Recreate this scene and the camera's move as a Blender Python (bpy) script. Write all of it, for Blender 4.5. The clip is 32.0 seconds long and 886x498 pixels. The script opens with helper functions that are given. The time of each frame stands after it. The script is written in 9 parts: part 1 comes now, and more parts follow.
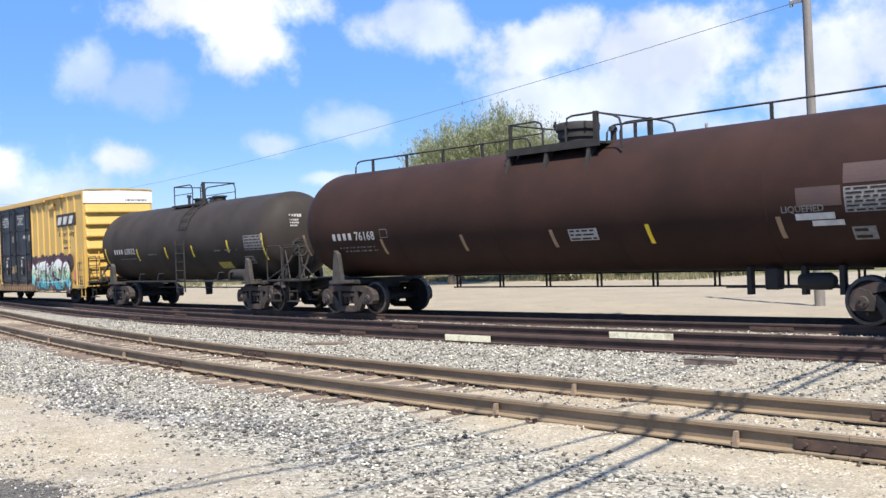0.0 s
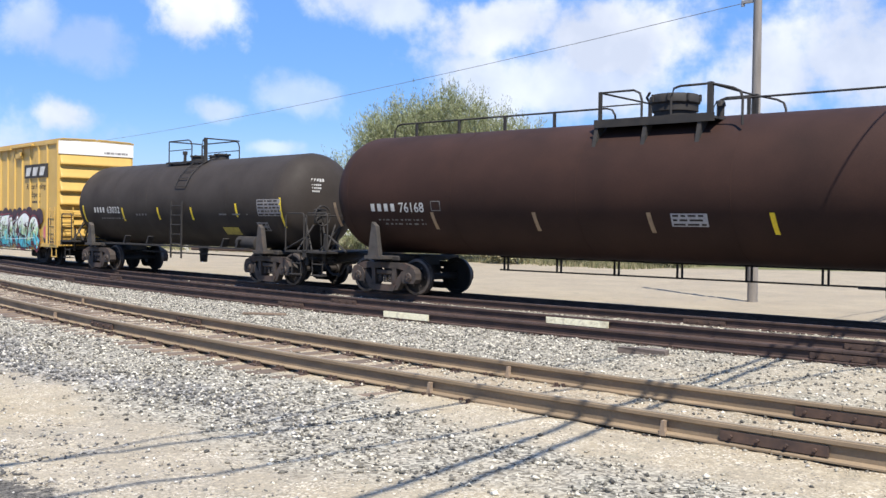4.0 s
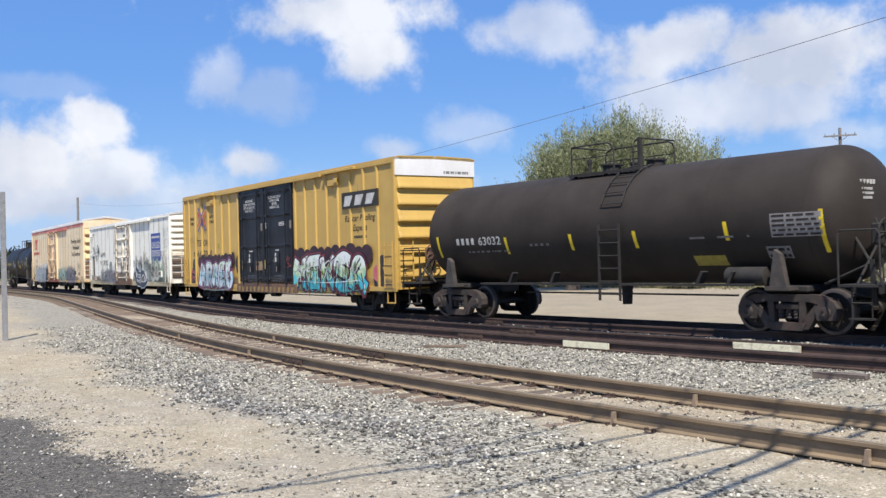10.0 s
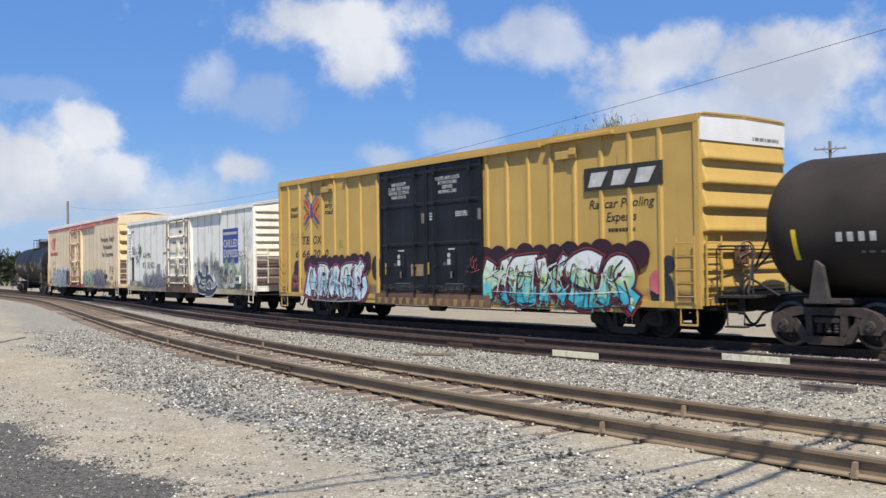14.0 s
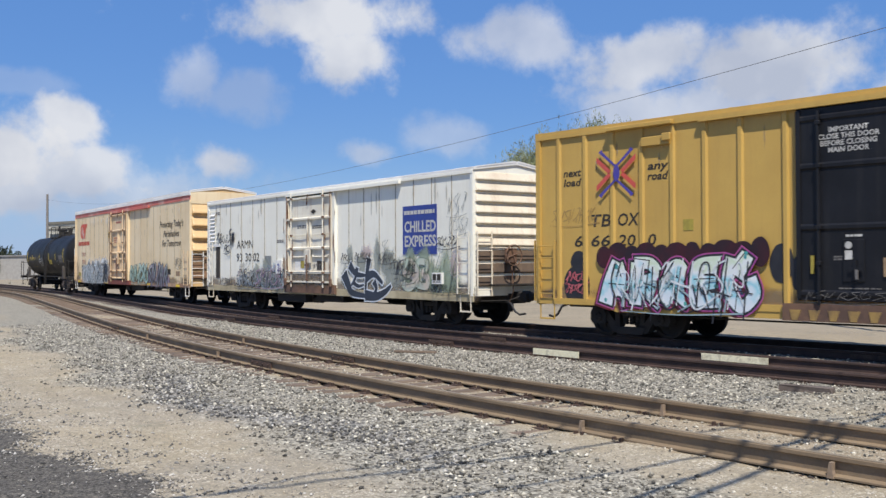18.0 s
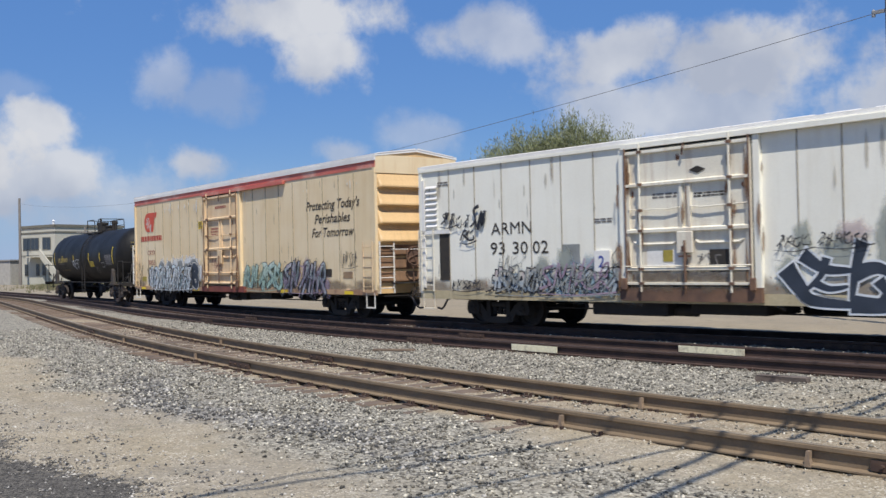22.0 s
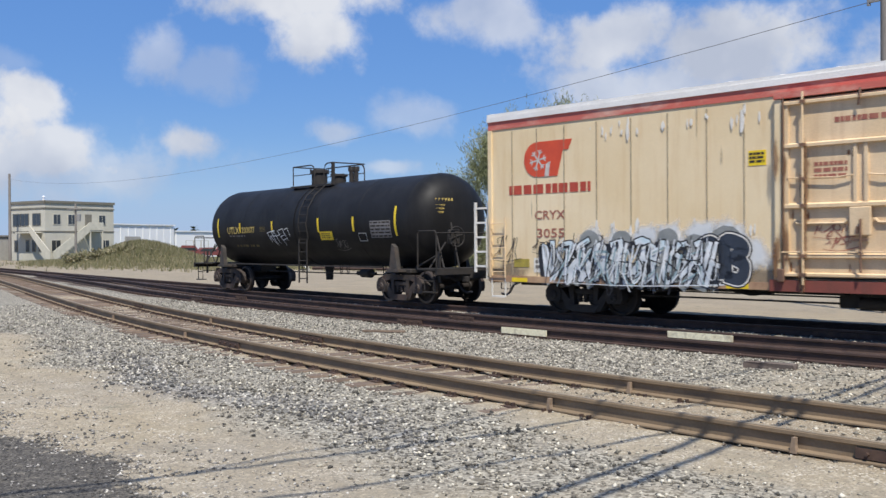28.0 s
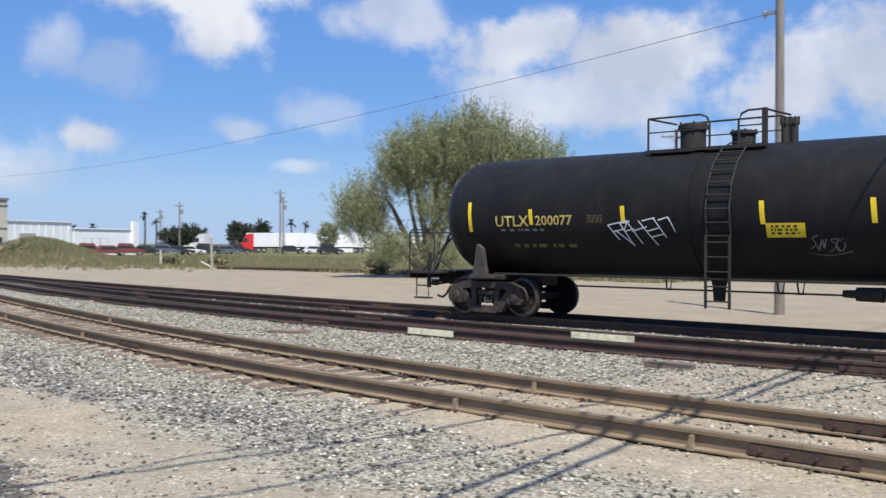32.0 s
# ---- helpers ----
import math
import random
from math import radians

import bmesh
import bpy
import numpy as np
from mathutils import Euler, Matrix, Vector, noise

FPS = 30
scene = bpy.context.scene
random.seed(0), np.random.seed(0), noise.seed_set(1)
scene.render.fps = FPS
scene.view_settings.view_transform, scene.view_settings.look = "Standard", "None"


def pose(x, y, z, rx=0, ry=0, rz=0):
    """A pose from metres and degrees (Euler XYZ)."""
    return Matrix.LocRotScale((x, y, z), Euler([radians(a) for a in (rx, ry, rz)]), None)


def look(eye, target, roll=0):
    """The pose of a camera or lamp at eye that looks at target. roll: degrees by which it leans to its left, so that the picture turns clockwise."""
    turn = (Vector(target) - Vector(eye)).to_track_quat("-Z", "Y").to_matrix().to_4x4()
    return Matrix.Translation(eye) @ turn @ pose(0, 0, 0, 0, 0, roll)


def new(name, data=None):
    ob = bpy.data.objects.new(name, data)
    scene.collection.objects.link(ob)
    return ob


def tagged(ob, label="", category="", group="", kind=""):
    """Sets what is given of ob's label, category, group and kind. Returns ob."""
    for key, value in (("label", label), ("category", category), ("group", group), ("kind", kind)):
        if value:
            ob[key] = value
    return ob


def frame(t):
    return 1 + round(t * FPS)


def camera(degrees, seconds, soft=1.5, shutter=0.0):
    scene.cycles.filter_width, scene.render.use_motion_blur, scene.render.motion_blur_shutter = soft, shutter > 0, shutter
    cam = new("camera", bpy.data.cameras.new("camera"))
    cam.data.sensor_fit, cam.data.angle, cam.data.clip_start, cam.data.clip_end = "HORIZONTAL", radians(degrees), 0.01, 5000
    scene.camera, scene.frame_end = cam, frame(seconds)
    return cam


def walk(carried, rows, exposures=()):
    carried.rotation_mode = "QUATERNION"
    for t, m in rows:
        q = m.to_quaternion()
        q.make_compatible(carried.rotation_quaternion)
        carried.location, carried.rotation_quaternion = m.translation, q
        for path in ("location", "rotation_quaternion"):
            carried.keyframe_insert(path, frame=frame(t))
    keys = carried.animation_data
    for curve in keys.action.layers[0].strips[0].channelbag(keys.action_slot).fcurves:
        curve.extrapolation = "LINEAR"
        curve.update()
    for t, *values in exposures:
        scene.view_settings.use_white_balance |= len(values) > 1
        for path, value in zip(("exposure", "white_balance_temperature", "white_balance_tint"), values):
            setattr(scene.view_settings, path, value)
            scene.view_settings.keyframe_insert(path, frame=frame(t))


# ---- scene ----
CAM_H = 1.836
cam = camera(48.41, 32.0, soft=1.45, shutter=0.3)
walk(cam, (
    (0, pose(0, 0, CAM_H, 90.10, 2.37, 45.21)), (0.5, pose(0, 0, CAM_H, 90.20, 1.50, 45.49)), (1, pose(0, 0, CAM_H, 90.31, 1.40, 45.10)),
    (1.5, pose(0, 0, CAM_H, 90.30, 0.78, 44.86)), (2, pose(0, 0, CAM_H, 90.29, 0.50, 44.60)), (2.5, pose(0, 0, CAM_H, 90.39, 0.28, 44.58)),
    (3, pose(0, 0, CAM_H, 90.48, -1.28, 44.16)), (3.5, pose(0, 0, CAM_H, 89.53, -1.10, 43.03)), (5.5, pose(0, 0, CAM_H, 87.99, -1.21, 40.41)),
    (6, pose(0, 0, CAM_H, 88.52, 1.49, 43.32)), (6.5, pose(0, 0, CAM_H, 88.74, 2.58, 46.04)), (7, pose(0, 0, CAM_H, 89.33, 2.48, 49.34)),
    (7.5, pose(0, 0, CAM_H, 89.58, 2.58, 50.93)), (8, pose(0, 0, CAM_H, 89.76, 2.75, 51.73)), (8.5, pose(0, 0, CAM_H, 89.96, 2.74, 51.91)),
    (9, pose(0, 0, CAM_H, 89.99, 2.64, 51.85)), (9.5, pose(0, 0, CAM_H, 90.16, 2.38, 51.97)), (10, pose(0, 0, CAM_H, 90.59, 1.47, 52.10)),
    (10.5, pose(0, 0, CAM_H, 90.86, 1.61, 51.89)), (11, pose(0, 0, CAM_H, 90.96, 1.69, 51.73)), (11.5, pose(0, 0, CAM_H, 90.93, 1.59, 51.79)),
    (12, pose(0, 0, CAM_H, 90.75, 1.61, 51.72)), (12.5, pose(0, 0, CAM_H, 90.63, 1.28, 51.63)), (13, pose(0, 0, CAM_H, 90.80, 1.37, 51.62)),
    (13.5, pose(0, 0, CAM_H, 91.10, 0.90, 51.56)), (15.5, pose(0, 0, CAM_H, 90.95, 0.76, 51.53)), (16, pose(0, 0, CAM_H, 90.93, 0.99, 51.43)),
    (16.5, pose(0, 0, CAM_H, 90.88, 1.09, 51.58)), (17, pose(0, 0, CAM_H, 90.81, 0.76, 51.53)), (17.5, pose(0, 0, CAM_H, 90.87, 0.44, 51.03)),
    (18, pose(0, 0, CAM_H, 90.90, 0.23, 50.49)), (18.5, pose(0, 0, CAM_H, 90.83, 0.28, 49.59)), (19, pose(0, 0, CAM_H, 90.85, 0.30, 49.12)),
    (19.5, pose(0, 0, CAM_H, 91.07, 0.50, 48.91)), (20, pose(0, 0, CAM_H, 91.03, 0.67, 48.97)), (20.5, pose(0, 0, CAM_H, 90.92, 0.91, 48.83)),
    (21, pose(0, 0, CAM_H, 90.81, 0.89, 48.87)), (21.5, pose(0, 0, CAM_H, 90.66, 1.00, 48.73)), (22, pose(0, 0, CAM_H, 90.73, 1.25, 49.16)),
    (22.5, pose(0, 0, CAM_H, 90.75, 0.89, 49.59)), (23, pose(0, 0, CAM_H, 90.76, 1.11, 49.39)), (23.5, pose(0, 0, CAM_H, 90.65, 1.32, 49.42)),
    (24, pose(0, 0, CAM_H, 90.51, 0.91, 49.62)), (24.5, pose(0, 0, CAM_H, 90.43, 0.58, 49.57)), (26.5, pose(0, 0, CAM_H, 90.17, 0.74, 48.67)),
    (27, pose(0, 0, CAM_H, 89.91, 0.96, 48.75)), (27.5, pose(0, 0, CAM_H, 89.68, 0.20, 49.08)), (28, pose(0, 0, CAM_H, 89.69, 0.38, 48.65)),
    (28.5, pose(0, 0, CAM_H, 89.85, 0.05, 48.34)), (29, pose(0, 0, CAM_H, 89.80, 0.02, 47.92)), (29.5, pose(0, 0, CAM_H, 89.87, 0.24, 47.95)),
    (30, pose(0, 0, CAM_H, 89.84, 0.89, 48.65)), (30.5, pose(0, 0, CAM_H, 89.92, 0.76, 49.05)), (31, pose(0, 0, CAM_H, 89.81, 0.57, 49.02)),
    (31.5, pose(0, 0, CAM_H, 89.78, 0.20, 47.86)), (32, pose(0, 0, CAM_H, 89.71, -0.16, 43.27))), exposures=((0, 0.84), (2, 0.82), (3.5, 0.76), (6, 0.76), (8, 0.66), (9, 0.53), (11, 0.48), (13, 0.37), (16, 0.24), (19, 0.15), (23, 0.02), (26, 0.10), (28, 0.22), (30, 0.34), (31, 0.38), (32, 0.38)))

# ---- light: high sun from the camera's right rear, blue sky with cumulus ----
SUN = Vector((0.5, -0.34, 1.0)).normalized()
sun = new("sun", bpy.data.lights.new("sun", "SUN"))
sun.data.energy, sun.data.angle, sun.data.color = 5.0, radians(0.53), (1.0, 0.955, 0.88)
sun.matrix_world = look((0, 0, 60), Vector((0, 0, 60)) - SUN)


def sky_world():
    w = bpy.data.worlds.new("sky")
    scene.world = w
    w.use_nodes = True
    nt = w.node_tree
    nt.nodes.clear()
    n, link = nt.nodes.new, nt.links.new
    out, bg, sky = n("ShaderNodeOutputWorld"), n("ShaderNodeBackground"), n("ShaderNodeTexSky")
    sky.sky_type, sky.sun_disc = "NISHITA", False
    sky.sun_elevation = math.asin(SUN.z)
    sky.sun_rotation = math.atan2(SUN.x, SUN.y)
    sky.air_density, sky.dust_density, sky.ozone_density = 1.0, 0.1, 3.0
    bg.inputs["Strength"].default_value = 0.08
    tc = n("ShaderNodeTexCoord")
    nz = n("ShaderNodeTexNoise")
    nz.inputs["Scale"].default_value, nz.inputs["Detail"].default_value, nz.inputs["Roughness"].default_value = 15.0, 9.0, 0.58
    link(tc.outputs["Generated"], nz.inputs["Vector"])
    total = None
    # azimuth (left of +y), elevation, half width, half height, density
    for az, el, rx, ry, dens in ((58.5, 14.1, 7.0, 1.6, 0.95), (55.7, 11.7, 3.0, 2.0, 0.95), (64.6, 10.5, 2.1, 1.8, 0.5), (62.2, 9.7, 2.8, 1.6, 0.35), (63.0, 5.9, 1.9, 1.3, 0.9), (54.6, 6.4, 1.8, 0.9, 0.6),
                                 (50.6, 7.4, 3.1, 1.4, 0.42), (45.8, 12.8, 3.9, 1.8, 0.7), (38.5, 11.6, 4.8, 2.3, 0.9), (32.2, 10.6, 7.0, 2.9, 0.95), (34.9, 8.6, 9.6, 2.4, 0.8), (74.4, 6.2, 4.6, 2.8, 1),
                                 (71.0, 7.9, 2.6, 1.7, 0.95), (70.7, 5.0, 5.2, 1.9, 0.9), (74.8, 3.8, 4.4, 1.3, 0.9), (67.2, 3.8, 2.6, 1.0, 0.55), (51.7, 4.5, 1.9, 0.6, 0.5), (29.8, 6.2, 3.3, 1.2, 0.45),
                                 (74.0, 9.7, 4.1, 0.8, 0.22), (70.0, 4.5, 8.0, 2.5, 0.5), (23.5, 8.7, 4.4, 3.3, 0.9), (19.7, 9.4, 4.8, 3.3, 0.9), (-20, 12, 9, 4, 0.8), (-70, 14, 11, 4, 0.8), (-120, 12, 10, 4, 0.8),
                                 (150, 14, 12, 5, 0.8), (110, 15, 10, 4, 0.8), (50, 34, 12, 5, 0.7), (90, 40, 14, 7, 0.6), (-40, 38, 14, 7, 0.6)):
        a, e = radians(az), radians(el)
        c = Vector((-math.sin(a) * math.cos(e), math.cos(a) * math.cos(e), math.sin(e)))
        k = 2 * math.sin(radians(rx) / 2)
        sub = n("ShaderNodeVectorMath")
        sub.operation = "SUBTRACT"
        sub.inputs[1].default_value = c
        link(tc.outputs["Generated"], sub.inputs[0])
        sc = n("ShaderNodeVectorMath")
        sc.operation = "MULTIPLY"
        sc.inputs[1].default_value = (1 / k, 1 / k, 1 / k * rx / ry)
        link(sub.outputs[0], sc.inputs[0])
        ln = n("ShaderNodeVectorMath")
        ln.operation = "LENGTH"
        link(sc.outputs[0], ln.inputs[0])
        ad = n("ShaderNodeMath")
        ad.operation = "MULTIPLY_ADD"
        link(nz.outputs["Fac"], ad.inputs[0])
        ad.inputs[1].default_value = -2.6
        link(ln.outputs["Value"], ad.inputs[2])
        mr = n("ShaderNodeMapRange")
        mr.interpolation_type = "SMOOTHSTEP"
        mr.inputs["From Min"].default_value, mr.inputs["From Max"].default_value = -0.18, -0.92
        mr.inputs["To Max"].default_value = dens
        link(ad.outputs[0], mr.inputs["Value"])
        if total is None:
            total = mr.outputs[0]
        else:
            mx = n("ShaderNodeMath")
            mx.operation = "MAXIMUM"
            link(total, mx.inputs[0]), link(mr.outputs[0], mx.inputs[1])
            total = mx.outputs[0]
    # cloud colour: bright crowns, bluish grey bellies
    nz2 = n("ShaderNodeTexNoise")
    nz2.inputs["Scale"].default_value, nz2.inputs["Detail"].default_value = 7.0, 5.0
    link(tc.outputs["Generated"], nz2.inputs["Vector"])
    ramp = n("ShaderNodeValToRGB")
    ramp.color_ramp.elements[0].position, ramp.color_ramp.elements[1].position = 0.4, 0.62
    ramp.color_ramp.elements[0].color, ramp.color_ramp.elements[1].color = (5.3, 5.8, 7.0, 1), (8.3, 8.5, 9.0, 1)
    link(nz2.outputs["Fac"], ramp.inputs["Fac"])
    mix = n("ShaderNodeMix")
    mix.data_type = "RGBA"
    hs = n("ShaderNodeHueSaturation")
    hs.inputs["Saturation"].default_value = 1.42
    hs.inputs["Hue"].default_value = 0.518
    link(sky.outputs[0], hs.inputs["Color"])
    # pale haze low over the horizon
    sp, hz = n("ShaderNodeSeparateXYZ"), n("ShaderNodeMapRange")
    hz.interpolation_type = "SMOOTHSTEP"
    link(tc.outputs["Generated"], sp.inputs[0]), link(sp.outputs["Z"], hz.inputs["Value"])
    hz.inputs["From Min"].default_value, hz.inputs["From Max"].default_value = 0.11, -0.01
    hz.inputs["To Max"].default_value = 0.75
    # a milky summer blue over the whole vault
    veil = n("ShaderNodeMix")
    veil.data_type = "RGBA"
    veil.inputs["Factor"].default_value = 0.55
    veil.inputs["B"].default_value = (2.0, 4.15, 8.8, 1)
    link(hs.outputs[0], veil.inputs["A"])
    hm = n("ShaderNodeMix")
    hm.data_type = "RGBA"
    hm.inputs["B"].default_value = (3.9, 5.4, 8.3, 1)
    link(hz.outputs[0], hm.inputs["Factor"]), link(veil.outputs["Result"], hm.inputs["A"])
    link(total, mix.inputs["Factor"]), link(hm.outputs["Result"], mix.inputs["A"]), link(ramp.outputs[0], mix.inputs["B"])
    link(mix.outputs["Result"], bg.inputs["Color"]), link(bg.outputs[0], out.inputs["Surface"])


sky_world()


# ---- materials ----
def mat(name, c1, c2=None, rough=0.75, metal=0.0, scale=2.0, stretch=(1, 1, 1), fine=35.0, bump=0.15, stain=None, stain_amount=0.4, stain_stretch=(2.5, 2.5, 0.25), stain_scale=1.6, vary=0.0, coat=0.0, spec=0.5):
    """Two-scale procedural paint, dirt and grain; stain is (r, g, b) in streaks."""
    m = bpy.data.materials.new(name)
    m.use_nodes = True
    nt = m.node_tree
    n, link = nt.nodes.new, nt.links.new
    p = nt.nodes["Principled BSDF"]
    c2 = c2 or tuple(v * 0.75 for v in c1)
    tc = n("ShaderNodeTexCoord")

    def noise_node(sc, st, detail, rgh=0.55):
        mp, nz = n("ShaderNodeMapping"), n("ShaderNodeTexNoise")
        mp.inputs["Scale"].default_value = st
        nz.inputs["Scale"].default_value, nz.inputs["Detail"].default_value, nz.inputs["Roughness"].default_value = sc, detail, rgh
        link(tc.outputs["Object"], mp.inputs["Vector"]), link(mp.outputs[0], nz.inputs["Vector"])
        return nz.outputs["Fac"]

    def ramp(fac, a, b):
        r = n("ShaderNodeMapRange")
        r.inputs["From Min"].default_value, r.inputs["From Max"].default_value = a, b
        link(fac, r.inputs["Value"])
        return r.outputs[0]

    def mixc(f, a, b):
        mx = n("ShaderNodeMix")
        mx.data_type = "RGBA"
        for sock, v in ((mx.inputs["Factor"], f), (mx.inputs["A"], a), (mx.inputs["B"], b)):
            if isinstance(v, tuple):
                sock.default_value = (*v[:3], 1)
            elif isinstance(v, (int, float)):
                sock.default_value = v
            else:
                link(v, sock)
        return mx.outputs["Result"]

    big = noise_node(scale, stretch, 4)
    fn = noise_node(fine, (1, 1, 1), 3)
    col = mixc(ramp(big, 0.32, 0.68), c1, c2)
    if stain:
        st = ramp(noise_node(stain_scale, stain_stretch, 6, 0.65), 0.5, 0.78)
        ml = n("ShaderNodeMath")
        ml.operation = "MULTIPLY"
        link(st, ml.inputs[0])
        ml.inputs[1].default_value = stain_amount
        col = mixc(ml.outputs[0], col, stain)
    hs = n("ShaderNodeHueSaturation")
    mr = n("ShaderNodeMapRange")
    grain = 0.06 if bump < 0.05 else 0.2
    mr.inputs["To Min"].default_value, mr.inputs["To Max"].default_value = 1 - grain, 1 + grain
    link(fn, mr.inputs["Value"])
    val = mr.outputs[0]
    if vary:
        oi = n("ShaderNodeObjectInfo")
        vr = n("ShaderNodeMapRange")
        vr.inputs["To Min"].default_value, vr.inputs["To Max"].default_value = 1 - vary, 1 + vary
        link(oi.outputs["Random"], vr.inputs["Value"])
        m2 = n("ShaderNodeMath")
        m2.operation = "MULTIPLY"
        link(val, m2.inputs[0]), link(vr.outputs[0], m2.inputs[1])
        val = m2.outputs[0]
    link(col, hs.inputs["Color"]), link(val, hs.inputs["Value"])
    link(hs.outputs[0], p.inputs["Base Color"])
    rr = n("ShaderNodeMapRange")
    rr.inputs["To Min"].default_value, rr.inputs["To Max"].default_value = max(rough - 0.12, 0.05), min(rough + 0.12, 1)
    link(big, rr.inputs["Value"]), link(rr.outputs[0], p.inputs["Roughness"])
    p.inputs["Metallic"].default_value = metal
    p.inputs["Coat Weight"].default_value = coat
    p.inputs["Specular IOR Level"].default_value = spec
    if bump:
        bp = n("ShaderNodeBump")
        bp.inputs["Strength"].default_value, bp.inputs["Distance"].default_value = bump, 0.01
        link(fn, bp.inputs["Height"]), link(bp.outputs[0], p.inputs["Normal"])
    return m


M_RAIL = mat("rusty_rail_steel", (0.25, 0.182, 0.112), (0.165, 0.12, 0.075), 0.8, 0.05, 3, (0.6, 0.6, 3), stain=(0.2, 0.13, 0.08), stain_amount=0.5)
M_RAILTOP = mat("worn_rail_head", (0.3, 0.24, 0.16), (0.2, 0.158, 0.108), 0.6, 0.15, 2)
M_RAILDARK = mat("dark_rusty_rail_steel", (0.085, 0.05, 0.039), (0.052, 0.034, 0.028), 0.8, 0.2, 3)
M_RAILTOPDARK = mat("dark_rail_head", (0.1, 0.068, 0.055), (0.06, 0.042, 0.036), 0.5, 0.4, 3)
M_TIE = mat("weathered_tie_wood", (0.11, 0.077, 0.055), (0.175, 0.128, 0.09), 0.9, 0, 5, (0.4, 0.4, 0.4), fine=22, bump=0.5, vary=0.25)
M_TIEDARK = mat("creosote_tie_wood", (0.07, 0.052, 0.042), (0.12, 0.095, 0.08), 0.9, 0, 5, fine=22, bump=0.5, vary=0.25)
M_IRON = mat("rusty_iron_fastening", (0.1, 0.06, 0.042), (0.055, 0.036, 0.03), 0.85, 0.2, 6)
M_WHITEPAINT = mat("flaking_white_paint", (0.82, 0.77, 0.56), (0.68, 0.62, 0.42), 0.6, 0, 8, stain=(0.16, 0.1, 0.065), stain_amount=0.9, stain_stretch=(4, 4, 4))
M_TANKGREY = mat("sooty_grey_tank_paint", (0.046, 0.0375, 0.0315), (0.032, 0.0262, 0.0222), 0.62, 0, 0.9, stain=(0.042, 0.035, 0.03), stain_amount=0.4, spec=0.12)
M_TANKBROWN = mat("faded_brown_tank_paint", (0.044, 0.0235, 0.0178), (0.028, 0.016, 0.013), 0.6, 0, 0.55, stain=(0.058, 0.029, 0.0205), stain_amount=0.45, stain_stretch=(0.5, 0.5, 0.5), spec=0.1)
M_TANKBLACK = mat("black_tank_paint", (0.0165, 0.0158, 0.016), (0.0105, 0.0103, 0.0105), 0.5, 0, 0.9, stain=(0.032, 0.0305, 0.029), stain_amount=0.45, spec=0.16)
M_FRAME = mat("dusty_black_underframe", (0.015, 0.013, 0.0115), (0.03, 0.025, 0.021), 0.8, 0, 5, stain=(0.07, 0.055, 0.043), stain_amount=0.25, stain_stretch=(2, 2, 2))
M_TRUCK = mat("grimy_cast_steel", (0.032, 0.025, 0.021), (0.062, 0.048, 0.04), 0.8, 0.1, 4, stain=(0.17, 0.075, 0.05), stain_amount=0.5, stain_stretch=(2, 2, 2))
M_DUSTY = mat("dusty_grey_saddle_paint", (0.062, 0.054, 0.048), (0.036, 0.032, 0.028), 0.85, 0, 4, stain=(0.16, 0.1, 0.07), stain_amount=0.4, stain_stretch=(2, 2, 2))
# Truck steel again, its colour darkened for the shade beneath the box cars.
M_TRUCKSHADE = mat("shaded_cast_steel", (0.014, 0.013, 0.013), (0.028, 0.025, 0.024), 0.85, 0.05, 4)
M_WHEEL = mat("dark_wheel_steel", (0.012, 0.009, 0.0075), (0.024, 0.017, 0.013), 0.75, 0.1, 4)
M_TREAD = mat("polished_wheel_rim", (0.12, 0.098, 0.085), (0.06, 0.048, 0.042), 0.5, 0.4, 4)
M_CLIP = mat("pale_weathered_clip", (0.3, 0.22, 0.15), (0.2, 0.145, 0.1), 0.8, 0, 8)
M_YELLOWMARK = mat("yellow_reflective_tape", (0.85, 0.62, 0.02), (0.7, 0.48, 0.02), 0.5, 0, 6)
M_TANMARK = mat("faded_tan_tape", (0.36, 0.24, 0.13), (0.26, 0.17, 0.1), 0.6, 0, 6)
M_LETTERW = mat("white_lettering", (0.62, 0.6, 0.55), (0.44, 0.42, 0.38), 0.7, 0, 6, bump=0)
M_LETTERG = mat("faded_grey_lettering", (0.2, 0.185, 0.17), (0.13, 0.12, 0.11), 0.7, 0, 6, bump=0)
M_LETTERK = mat("black_lettering", (0.02, 0.018, 0.016), (0.045, 0.035, 0.025), 0.7, 0, 6, bump=0)
M_LETTERR = mat("red_lettering", (0.5, 0.075, 0.04), (0.36, 0.05, 0.03), 0.6, 0, 4, bump=0)
M_LETTERY = mat("yellow_lettering", (0.62, 0.47, 0.13), (0.45, 0.32, 0.09), 0.6, 0, 6, bump=0)
M_SIGNGREY = mat("grey_stencil_panel", (0.27, 0.25, 0.235), (0.17, 0.155, 0.145), 0.7, 0, 14)
M_YELLOWCAR = mat("yellow_boxcar_paint", (0.57, 0.362, 0.088), (0.5, 0.31, 0.075), 0.5, 0, 0.7, stain=(0.4, 0.24, 0.07), stain_amount=0.4, bump=0.04)
M_BLACKDOOR = mat("black_door_paint", (0.014, 0.014, 0.0165), (0.009, 0.009, 0.0105), 0.45, 0, 1.5, stain=(0.045, 0.041, 0.037), stain_amount=0.35, spec=0.3)
M_WHITECAR = mat("dirty_white_reefer_paint", (0.88, 0.855, 0.745), (0.82, 0.79, 0.68), 0.5, 0, 0.6, stain=(0.55, 0.46, 0.32), stain_amount=0.25, bump=0.015)
M_WHITEROOF = mat("white_roof_paint", (0.8, 0.78, 0.74), (0.7, 0.67, 0.62), 0.55, 0, 1)
